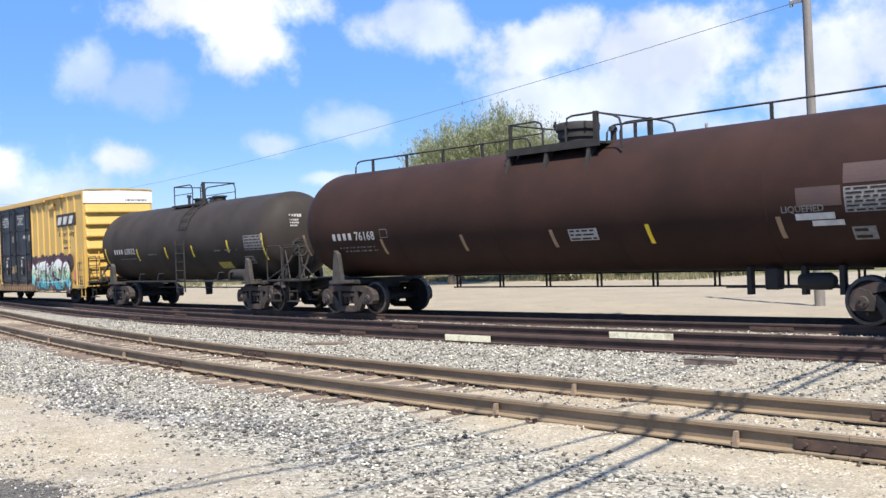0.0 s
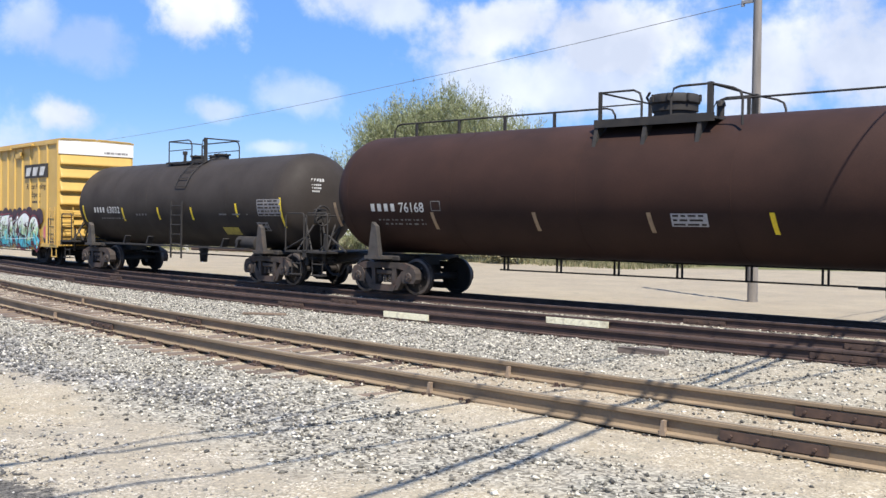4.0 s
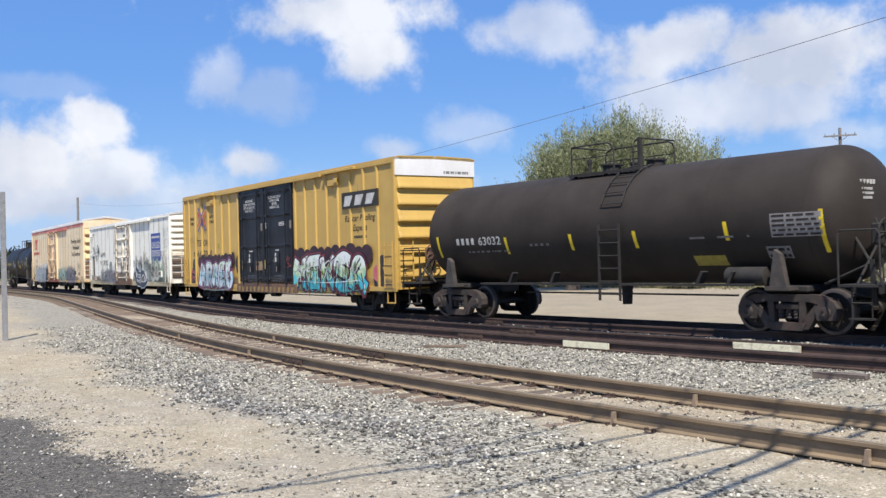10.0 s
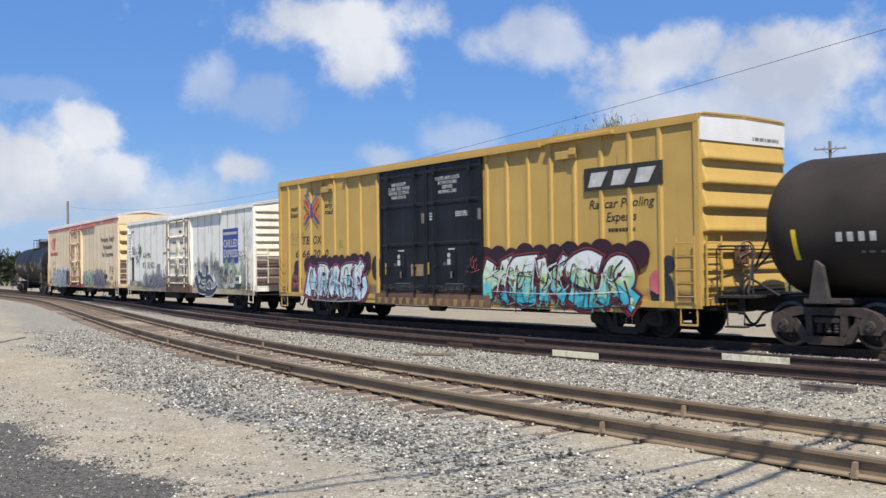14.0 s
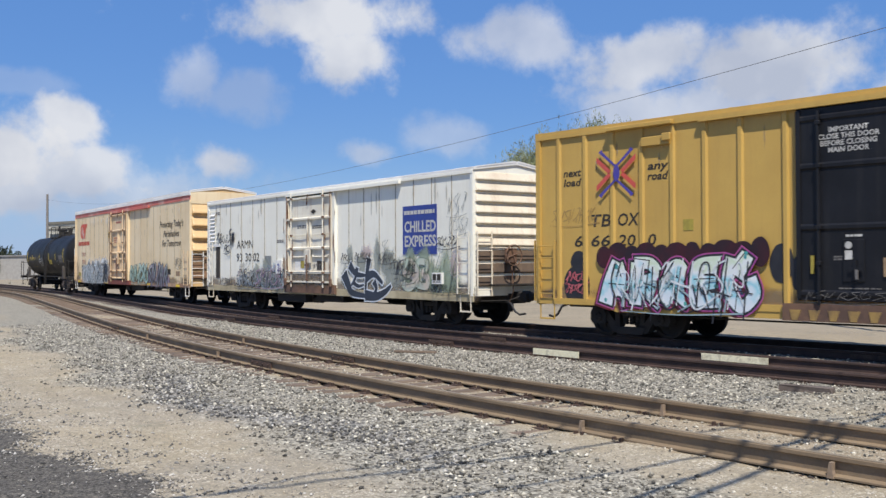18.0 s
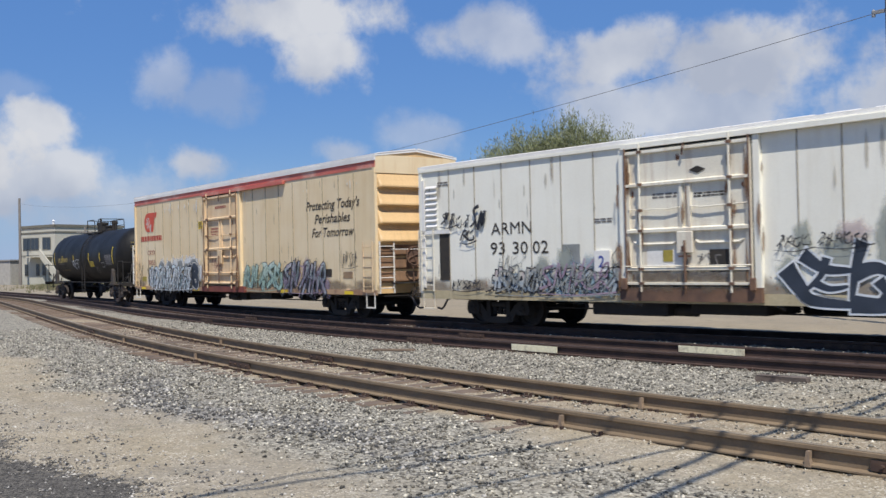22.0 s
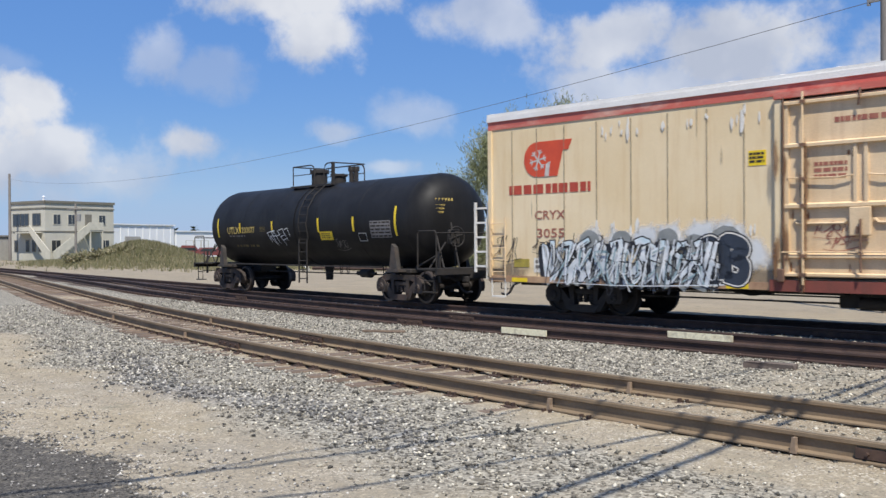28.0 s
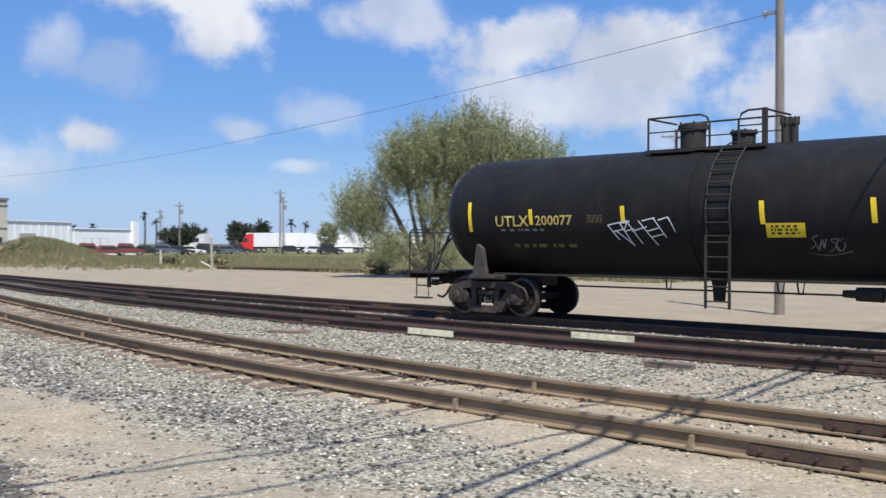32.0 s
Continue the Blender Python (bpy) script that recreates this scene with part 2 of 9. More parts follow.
M_TANCAR = mat("sun_faded_tan_reefer_paint", (0.82, 0.67, 0.44), (0.74, 0.57, 0.33), 0.5, 0, 0.5, stain=(0.6, 0.38, 0.16), stain_amount=0.5, bump=0.03)
M_TANDOOR = mat("rusty_tan_door_paint", (0.76, 0.58, 0.37), (0.66, 0.48, 0.28), 0.6, 0, 0.9, stain=(0.4, 0.2, 0.1), stain_amount=0.5)
M_WHITEDOOR = mat("rust_stained_white_door_paint", (0.8, 0.76, 0.64), (0.72, 0.66, 0.53), 0.55, 0, 0.9, stain=(0.33, 0.18, 0.09), stain_amount=0.55)
M_WHITEEND = mat("rust_washed_cream_end_paint", (0.78, 0.71, 0.57), (0.68, 0.58, 0.44), 0.6, 0, 0.9, stain=(0.4, 0.25, 0.14), stain_amount=0.55)
# Darker brown for the lower corrugations of the white car's ends.
M_BROWNEND = mat("dark_brown_end_paint", (0.15, 0.1, 0.065), (0.08, 0.058, 0.045), 0.85, 0, 1.5, stain=(0.24, 0.17, 0.11), stain_amount=0.4)
M_TANEND = mat("orange_tan_end_paint", (0.72, 0.49, 0.24), (0.62, 0.41, 0.19), 0.5, 0, 0.5, stain=(0.4, 0.24, 0.1), stain_amount=0.4)
M_REDSTRIPE = mat("faded_red_stripe_paint", (0.6, 0.14, 0.095), (0.5, 0.12, 0.09), 0.55, 0, 0.8, stain=(0.74, 0.55, 0.42), stain_amount=0.85, stain_stretch=(0.5, 0.5, 1))
M_TANSILL = mat("rust_streaked_tan_sill_paint", (0.5, 0.33, 0.19), (0.3, 0.17, 0.1), 0.7, 0, 1.5, stain=(0.16, 0.08, 0.05), stain_amount=0.6)
M_REDSILL = mat("rusty_red_sill_paint", (0.26, 0.065, 0.045), (0.17, 0.05, 0.035), 0.7, 0, 1.5, stain=(0.1, 0.05, 0.035), stain_amount=0.6)
M_RUSTYSILL = mat("rusty_sill", (0.2, 0.11, 0.065), (0.1, 0.06, 0.045), 0.85, 0, 2)
M_BLUESIGN = mat("blue_sign_paint", (0.03, 0.06, 0.3), (0.03, 0.05, 0.22), 0.5, 0, 2)
M_SILLCREAM = mat("stained_cream_sill_paint", (0.55, 0.47, 0.3), (0.4, 0.33, 0.2), 0.7, 0, 1.2, stain=(0.2, 0.14, 0.08), stain_amount=0.6)
M_SEAM = mat("dirty_panel_seam", (0.3, 0.25, 0.17), (0.2, 0.16, 0.11), 0.9, 0, 4)
M_RUST = mat("rust_streaks", (0.28, 0.12, 0.05), (0.18, 0.08, 0.04), 0.9, 0, 6)
M_FADEWHITE = mat("chipped_white_primer", (0.78, 0.75, 0.68), (0.66, 0.62, 0.55), 0.6, 0, 5)
M_GREYFILM = mat("grey_spray_paint", (0.3, 0.31, 0.3), (0.2, 0.21, 0.2), 0.6, 0, 3)
M_BLUEGREY = mat("blue_grey_spray_paint", (0.22, 0.33, 0.36), (0.33, 0.42, 0.44), 0.6, 0, 3)
M_PALEGREEN = mat("pale_green_spray_paint", (0.4, 0.5, 0.38), (0.3, 0.4, 0.33), 0.6, 0, 3)
M_MAROON = mat("maroon_spray_paint", (0.13, 0.015, 0.022), (0.07, 0.012, 0.016), 0.5, 0, 3)
M_PINK = mat("pink_spray_paint", (0.6, 0.16, 0.17), (0.5, 0.1, 0.12), 0.5, 0, 3)
M_SPRAYK = mat("black_spray_paint", (0.018, 0.018, 0.022), (0.03, 0.03, 0.035), 0.5, 0, 3)
M_SPRAYW = mat("white_spray_paint", (0.74, 0.75, 0.75), (0.6, 0.63, 0.65), 0.5, 0, 3)
M_MAUVE = mat("mauve_spray_paint", (0.26, 0.18, 0.25), (0.36, 0.28, 0.33), 0.6, 0, 3)


def gradient_mat(name, stops, z0, z1, edge=0.12):
    """Spray fill that fades from colour to colour with height, with mottled overspray."""
    m = bpy.data.materials.new(name)
    m.use_nodes = True
    nt = m.node_tree
    n, link = nt.nodes.new, nt.links.new
    p = nt.nodes["Principled BSDF"]
    p.inputs["Roughness"].default_value = 0.45
    tc, sp, nz, ad, mr, rp = (n("ShaderNodeTexCoord"), n("ShaderNodeSeparateXYZ"), n("ShaderNodeTexNoise"), n("ShaderNodeMath"), n("ShaderNodeMapRange"), n("ShaderNodeValToRGB"))
    nz.inputs["Scale"].default_value, nz.inputs["Detail"].default_value = 2.6, 2.0
    link(tc.outputs["Object"], sp.inputs[0]), link(tc.outputs["Object"], nz.inputs["Vector"])
    ad.operation = "MULTIPLY_ADD"
    link(nz.outputs["Fac"], ad.inputs[0])
    ad.inputs[1].default_value = (z1 - z0) * 1.3
    link(sp.outputs["Z"], ad.inputs[2])
    mr.inputs["From Min"].default_value, mr.inputs["From Max"].default_value = z0 + (z1 - z0) * 0.65, z1 + (z1 - z0) * 0.65
    link(ad.outputs[0], mr.inputs["Value"]), link(mr.outputs[0], rp.inputs["Fac"])
    cr = rp.color_ramp
    while len(cr.elements) < len(stops):
        cr.elements.new(0.5)
    for i, c in enumerate(stops):
        cr.elements[i].position, cr.elements[i].color = i / (len(stops) - 1), (*c, 1)
    link(rp.outputs[0], p.inputs["Base Color"])
    return m


def spray_mat(name, c1, c2, strength=0.8, scale=5.0):
    """Thin sprayed or washed-on film: covers by the painted weight of each point, broken up by grain."""
    m = bpy.data.materials.new(name)
    m.use_nodes = True
    nt = m.node_tree
    n, link = nt.nodes.new, nt.links.new
    p = nt.nodes["Principled BSDF"]
    p.inputs["Roughness"].default_value = 0.65
    at, nz, mx, tc, ad, mr = n("ShaderNodeAttribute"), n("ShaderNodeTexNoise"), n("ShaderNodeMix"), n("ShaderNodeTexCoord"), n("ShaderNodeMath"), n("ShaderNodeMapRange")
    at.attribute_name = "cover"
    nz.inputs["Scale"].default_value, nz.inputs["Detail"].default_value, nz.inputs["Roughness"].default_value = scale, 5.0, 0.65
    link(tc.outputs["Object"], nz.inputs["Vector"])
    mx.data_type = "RGBA"
    mx.inputs["A"].default_value, mx.inputs["B"].default_value = (*c1, 1), (*c2, 1)
    link(nz.outputs["Fac"], mx.inputs["Factor"]), link(mx.outputs["Result"], p.inputs["Base Color"])
    ad.operation = "MULTIPLY_ADD"
    link(nz.outputs["Fac"], ad.inputs[0]), link(at.outputs["Fac"], ad.inputs[2])
    ad.inputs[1].default_value = 1.0
    mr.interpolation_type = "SMOOTHSTEP"
    mr.inputs["From Min"].default_value, mr.inputs["From Max"].default_value, mr.inputs["To Max"].default_value = 0.5, 1.35, strength
    link(ad.outputs[0], mr.inputs["Value"]), link(mr.outputs[0], p.inputs["Alpha"])
    return m


S_WHITE = spray_mat("white_overspray", (0.78, 0.78, 0.76), (0.6, 0.63, 0.64), 0.9)
S_GREY = spray_mat("grey_green_overspray", (0.3, 0.33, 0.29), (0.4, 0.42, 0.37), 0.75)
S_GREEN = spray_mat("washed_green_overspray", (0.38, 0.45, 0.33), (0.28, 0.36, 0.27), 0.7)
S_PINK = spray_mat("washed_pink_overspray", (0.5, 0.38, 0.4), (0.58, 0.48, 0.46), 0.55)
S_BLUE = spray_mat("washed_blue_overspray", (0.24, 0.34, 0.44), (0.36, 0.44, 0.5), 0.7)
S_MAUVE = spray_mat("washed_mauve_overspray", (0.26, 0.2, 0.3), (0.36, 0.3, 0.38), 0.7)
S_RUST = spray_mat("rust_streak_wash", (0.17, 0.08, 0.036), (0.28, 0.15, 0.07), 0.75, 9.0)
S_DIRT = spray_mat("road_dirt_film", (0.17, 0.13, 0.09), (0.26, 0.2, 0.14), 0.62, 3.0)
S_FAINT = spray_mat("faint_dirt_streaks", (0.3, 0.24, 0.17), (0.4, 0.33, 0.24), 0.4, 6.0)

M_FILL_A = gradient_mat("cyan_green_white_fill", ((0.05, 0.42, 0.52), (0.1, 0.55, 0.62), (0.42, 0.6, 0.25), (0.72, 0.77, 0.66), (0.78, 0.77, 0.74)), 0.7, 2.0)
M_FILL_B = gradient_mat("mint_lilac_white_fill", ((0.7, 0.74, 0.78), (0.64, 0.72, 0.77), (0.3, 0.6, 0.68), (0.74, 0.77, 0.78), (0.6, 0.7, 0.52), (0.74, 0.76, 0.72)), 0.7, 2.1)
M_FILL_C = gradient_mat("silver_fill", ((0.68, 0.7, 0.71), (0.5, 0.55, 0.58), (0.78, 0.79, 0.79), (0.55, 0.66, 0.7)), 0.7, 1.9)
M_FILL_D = gradient_mat("mint_fill", ((0.45, 0.58, 0.48), (0.33, 0.5, 0.44), (0.6, 0.66, 0.58)), 0.7, 1.9)
M_FILL_E = gradient_mat("purple_fill", ((0.4, 0.41, 0.44), (0.2, 0.2, 0.25), (0.38, 0.45, 0.45), (0.55, 0.52, 0.54)), 0.7, 1.9)


# ---- mesh building ----
class Shape:
    """Collects vertices and faces of one mesh."""

    def __init__(self):
        self.v, self.f = [], []

    def add(self, verts, faces):
        k = len(self.v)
        self.v.extend(tuple(p) for p in verts)
        self.f.extend(tuple(i + k for i in q) for q in faces)
        return self

    def box(self, x0, x1, y0, y1, z0, z1, c=0.0):
        x0, x1, y0, y1, z0, z1 = min(x0, x1), max(x0, x1), min(y0, y1), max(y0, y1), min(z0, z1), max(z0, z1)
        if c <= 0:
            v = [(x, y, z) for z in (z0, z1) for y in (y0, y1) for x in (x0, x1)]
            return self.add(v, [(0, 2, 3, 1), (4, 5, 7, 6), (0, 1, 5, 4), (2, 6, 7, 3), (0, 4, 6, 2), (1, 3, 7, 5)])
        c = min(c, (x1 - x0) / 3, (y1 - y0) / 3, (z1 - z0) / 3)
        bm = bmesh.new()
        bmesh.ops.create_cube(bm, size=1)
        for q in bm.verts:
            q.co = Vector(((x0 + x1) / 2 + q.co.x * (x1 - x0), (y0 + y1) / 2 + q.co.y * (y1 - y0), (z0 + z1) / 2 + q.co.z * (z1 - z0)))
        bmesh.ops.bevel(bm, geom=bm.edges[:], offset=c, segments=1, affect="EDGES")
        bm.verts.index_update()
        self.add([q.co[:] for q in bm.verts], [[q.index for q in fc.verts] for fc in bm.faces])
        bm.free()
        return self

    def tube(self, pts, r, n=6, closed=False, r2=None):
        pts = [Vector(p) for p in pts]
        m = len(pts)
        rings = []
        for i, p in enumerate(pts):
            a = pts[(i - 1) % m] if (closed or i > 0) else p
            b = pts[(i + 1) % m] if (closed or i < m - 1) else p
            d = (b - a).normalized()
            up = Vector((0, 0, 1)) if abs(d.z) < 0.95 else Vector((1, 0, 0))
            s = d.cross(up).normalized()
            u = s.cross(d)
            rad = r if r2 is None else r + (r2 - r) * i / max(m - 1, 1)
            rings.append([p + (s * math.cos(2 * math.pi * k / n) + u * math.sin(2 * math.pi * k / n)) * rad for k in range(n)])
        v = [q for ring in rings for q in ring]
        f = []
        for i in range(m if closed else m - 1):
            for k in range(n):
                j = (i + 1) % m
                f.append((i * n + k, i * n + (k + 1) % n, j * n + (k + 1) % n, j * n + k))
        if not closed:
            f.append(tuple(range(n))[::-1])
            f.append(tuple((m - 1) * n + k for k in range(n)))
        return self.add(v, f)

    def lathe(self, prof, axis="x", n=32, at=(0, 0, 0)):
        """prof: (along, radius) pairs turned round an axis through at."""
        v, f, idx = [], [], []
        for a, r in prof:
            row = []
            for k in range(n if r > 1e-6 else 1):
                t = 2 * math.pi * k / n
                c, s = r * math.cos(t), r * math.sin(t)
                row.append(len(v))
                p = {"x": (a, c, s), "y": (s, a, c), "z": (c, s, a)}[axis]
                v.append((p[0] + at[0], p[1] + at[1], p[2] + at[2]))
            idx.append(row)
        for A, C in zip(idx, idx[1:]):
            for k in range(n):
                q = [A[k % len(A)], A[(k + 1) % len(A)], C[(k + 1) % len(C)], C[k % len(C)]]
                q = [w for i, w in enumerate(q) if w not in q[:i]]
                if len(q) > 2:
                    f.append(tuple(q))
        return self.add(v, f)

    def prism(self, poly, y0, y1, plane="xz"):
        """A flat outline given in a plane, made thick between y0 and y1 across it."""
        m = len(poly)
        mk = {"xz": lambda p, d: (p[0], d, p[1]), "yz": lambda p, d: (d, p[0], p[1]), "xy": lambda p, d: (p[0], p[1], d)}[plane]
        v = [mk(p, y0) for p in poly] + [mk(p, y1) for p in poly]
        f = [tuple(range(m)), tuple(range(2 * m - 1, m - 1, -1))]
        f += [(i, i + m, (i + 1) % m + m, (i + 1) % m) for i in range(m)]
        return self.add(v, f)


def link_mesh(name, me, parent=None, label="", loc=None):
    ob = new(name, me)
    if parent:
        ob.parent = parent
    if loc:
        ob.location = loc
    if label:
        ob["label"] = label
    return ob


def mesh(name, sh, material, smooth=False):
    me = bpy.data.meshes.new(name)
    me.from_pydata(sh.v, [], sh.f)
    bm = bmesh.new()
    bm.from_mesh(me)
    bmesh.ops.recalc_face_normals(bm, faces=bm.faces)
    bm.to_mesh(me)
    bm.free()
    me.materials.append(material)
    if smooth:
        me.polygons.foreach_set("use_smooth", [True] * len(me.polygons))
        try:
            me.set_sharp_from_angle(angle=radians(35))
        except AttributeError:
            pass
    me.update()
    return me


def part(name, sh, material, parent=None, label="", smooth=False, loc=None):
    return link_mesh(name, mesh(name, sh, material, smooth), parent, label, loc)


def thing(name, label, category, group="", kind="", m=None):
    ob = new(name)
    ob.empty_display_size = 0.3
    if m is not None:
        ob.matrix_basis = m
    return tagged(ob, label, category, group, kind)


def letters(text, x, z, h, material, parent, y=-1.55, width=None, slant=0.0, name="lettering", align="LEFT", tank=None, label="", bold=0.018):
    """Raised lettering on a wall that faces -y; tank=(radius, centre height) bends it round a barrel."""
    cu = bpy.data.curves.new("type", "FONT")
    cu.body, cu.size, cu.align_x, cu.shear, cu.resolution_u = text, h / 0.72, align, slant, 2
    cu.extrude = 0.0
    cu.offset = bold * h
    tmp = bpy.data.objects.new("type", cu)
    me = bpy.data.meshes.new_from_object(tmp)
    bpy.data.objects.remove(tmp)
    xs = [v.co.x for v in me.vertices] or [0]
    k = width / max(max(xs) - min(xs), 1e-3) if width else 1
    me.name = name
    bm = bmesh.new()
    bm.from_mesh(me)
    if tank:
        bmesh.ops.subdivide_edges(bm, edges=[e for e in bm.edges if e.calc_length() > h * 0.4], cuts=1)
    for v in bm.verts:
        a, b = v.co.x * k + x, v.co.y
        if tank:
            R, cz = tank
            ph = math.asin(max(-1, min(1, (z - cz) / R))) + b / R
            v.co = (a, -(R + 0.006) * math.cos(ph), cz + (R + 0.006) * math.sin(ph))
        else:
            v.co = (a, y - 0.004, z + b)
    bm.to_mesh(me)
    bm.free()
    me.materials.clear()
    me.materials.append(material)
    return link_mesh(name, me, parent, label)


def tank_patch(sh, x0, x1, z0, z1, R, cz, lift=0.006, nz=5, skew=0.0):
    """A thin curved plate on a barrel's near flank; z0 and z1 are heights measured round the flank."""
    a0, a1 = math.asin(max(-1, min(1, (z0 - cz) / R))), math.asin(max(-1, min(1, (z1 - cz) / R)))
    v, f = [], []
    for i in range(nz + 1):
        a = a0 + (a1 - a0) * i / nz
        o = skew * i / nz
        for x in (x0 + o, x1 + o):
            v.append((x, -(R + lift) * math.cos(a), cz + (R + lift) * math.sin(a)))
    for i in range(nz):
        f.append((2 * i, 2 * i + 1, 2 * i + 3, 2 * i + 2))
    return sh.add(v, f)


# ---- the lines of the three tracks ----
def track_line(d, theta, k0, kc, straight=None):
    """Points (s, x, y, heading) along a track whose middle passes (-15, d); curvature k0 + kc * (x + 15), fading out at both ends."""
    def bend(x):
        k = min(max(k0 + kc * (x + 15), 0.0), 0.012)
        if x > -2:
            k *= max(0.0, 1 - (x + 2) / 10)
        if x < -60:
            k *= max(0.0, 1 + (x + 60) / 20)
        return k
    half = []
    for sign, reach in ((1, 420), (-1, 700)):
        x, y, h, s, row = -15.0, d, math.atan(theta), 0.0, []
        for _ in range(reach):
            h += sign * bend(x) * 0.5
            if sign < 0 and straight is not None and x < -55 and h < straight:
                h = min(straight, h + 0.004)
            x, y, s = x + sign * 0.5 * math.cos(h), y + sign * 0.5 * math.sin(h), s + sign * 0.5
            row.append((s, x, y, h))
        half.append(row)
    return np.array(half[1][::-1] + [(0.0, -15.0, d, math.atan(theta))] + half[0])


LINE_T = track_line(18.9625, 0.0, 0.0046086, 9.715e-5)
LINE_N = track_line(9.2787, -0.12129, 0.0085639, 4.05e-4, straight=-0.111)
# the middle track leaves the far one at a turnout beyond the left edge and runs beside it
SIDE_S = (-400, -62, -50, -37, -30, -24.5, -19.5, -15, -10, -5, 0, 5, 10, 20, 210)
SIDE_D = (0.0, 0.0, -0.35, -1.2, -1.85, -2.48, -2.99, -3.39, -3.69, -3.92, -4.08, -4.19, -4.26, -4.34, -4.4)
Z_T, Z_M, Z_N = 0.129, 0.186, 0.227  # rail tops
HALF = 0.79  # rail centre from track centre


def on_line(line, s, lat=0.0):
    x, y, h = (float(np.interp(s, line[:, 0], line[:, i])) for i in (1, 2, 3))
    return x - math.sin(h) * lat, y + math.cos(h) * lat, h


def on_track(which, s, lat=0.0):
    if which == "M":
        return on_line(LINE_T, s, float(np.interp(s, SIDE_S, SIDE_D)) + lat)
    return on_line(LINE_T if which == "T" else LINE_N, s, lat)


def lat_of(line, X, Y):
    """Signed distance of many points from a line (vectorised)."""
    P = line[::2]
    j = np.argmin((X[..., None] - P[:, 1]) ** 2 + (Y[..., None] - P[:, 2]) ** 2, axis=-1)
    return -(X - P[j, 1]) * np.sin(P[j, 3]) + (Y - P[j, 2]) * np.cos(P[j, 3]), P[j, 0]


# ---- ground ----
def ground_zone(X, Y):
    """Weights of each ground cover at points: white ballast, dark ballast, asphalt, grass, trackbed sand."""
    latN, sN = lat_of(LINE_N, X, Y)
    latT, sT = lat_of(LINE_T, X, Y)

    def st(a, b, v):
        t = np.clip((v - a) / (b - a), 0, 1)
        return t * t * (3 - 2 * t)
    left = 1 - st(-9.5, -5.0, X)  # ballast thins out towards the crossing
    white = st(-4.1, -2.9, latN + 0.3 * np.sin(X * 0.7) + 0.2 * np.sin(X * 1.9)) * (1 - st(-2.1 + 0.85 * left, -1.5 + 0.6 * left, latN)) * (0.75 + 0.25 * left)
    mid = st(0.9, 1.25, latN) * (1 - st(-0.6, -0.1, latT)) * (0.45 + 0.55 * left)
    white = np.maximum(white, mid)
    between = st(-2.6, -2.2, latT) * (1 - st(-1.3, -0.7, latT))
    white = np.maximum(white, between)
    dark = 0.75 * np.exp(-((latN + 2.9 + 0.35 * np.sin(X * 0.9)) / 0.42) ** 2) * left * st(-19, -13, X)
    asphalt = 1 - st(2.7, 3.6, Y - 0.12 + 0.16 * np.sin(X * 1.7) + 0.1 * np.sin(X * 4.1))
    edge = 42.5 + 1.2 * np.sin(X * 0.11) + 10.0 * st(-30, -14, X)
    grass = st(-1.0, 3.0, Y - edge) * (1 - st(-24, -10, X) * 0.6)
    grass = np.maximum(grass, 0.9 * np.exp(-(((X + 87) / 13) ** 2 + ((Y - 40) / 6) ** 2)))
    bed = (1 - st(0.8, 1.1, np.abs(latN)))
    field = st(1.2, 3.0, latT)
    return white, np.clip(dark, 0, 1), asphalt, grass, bed, latN, latT, field


def ground_height(X, Y, latN, latT):
    z = 0.012 * np.sin(X * 0.8 + 1.3) * np.sin(Y * 0.9) + 0.008 * np.sin(X * 2.3) * np.sin(Y * 2.9 + 1)
    z = z + 0.004 * np.exp(-(latN / 1.7) ** 2) - 0.045 * np.clip((latT + 6) / 4.0, 0, 1)
    near = np.clip((X + 9.5) / 3.0, 0, 1)
    z = z + 0.034 * near * np.exp(-(latN / 1.5) ** 4)
    z = z + 1.9 * np.exp(-(((X + 87) / 8.5) ** 2 + ((Y - 39.5) / 3.6) ** 2)) + 0.5 * np.exp(-(((X + 96) / 12) ** 2 + ((Y - 41) / 4) ** 2))
    return z


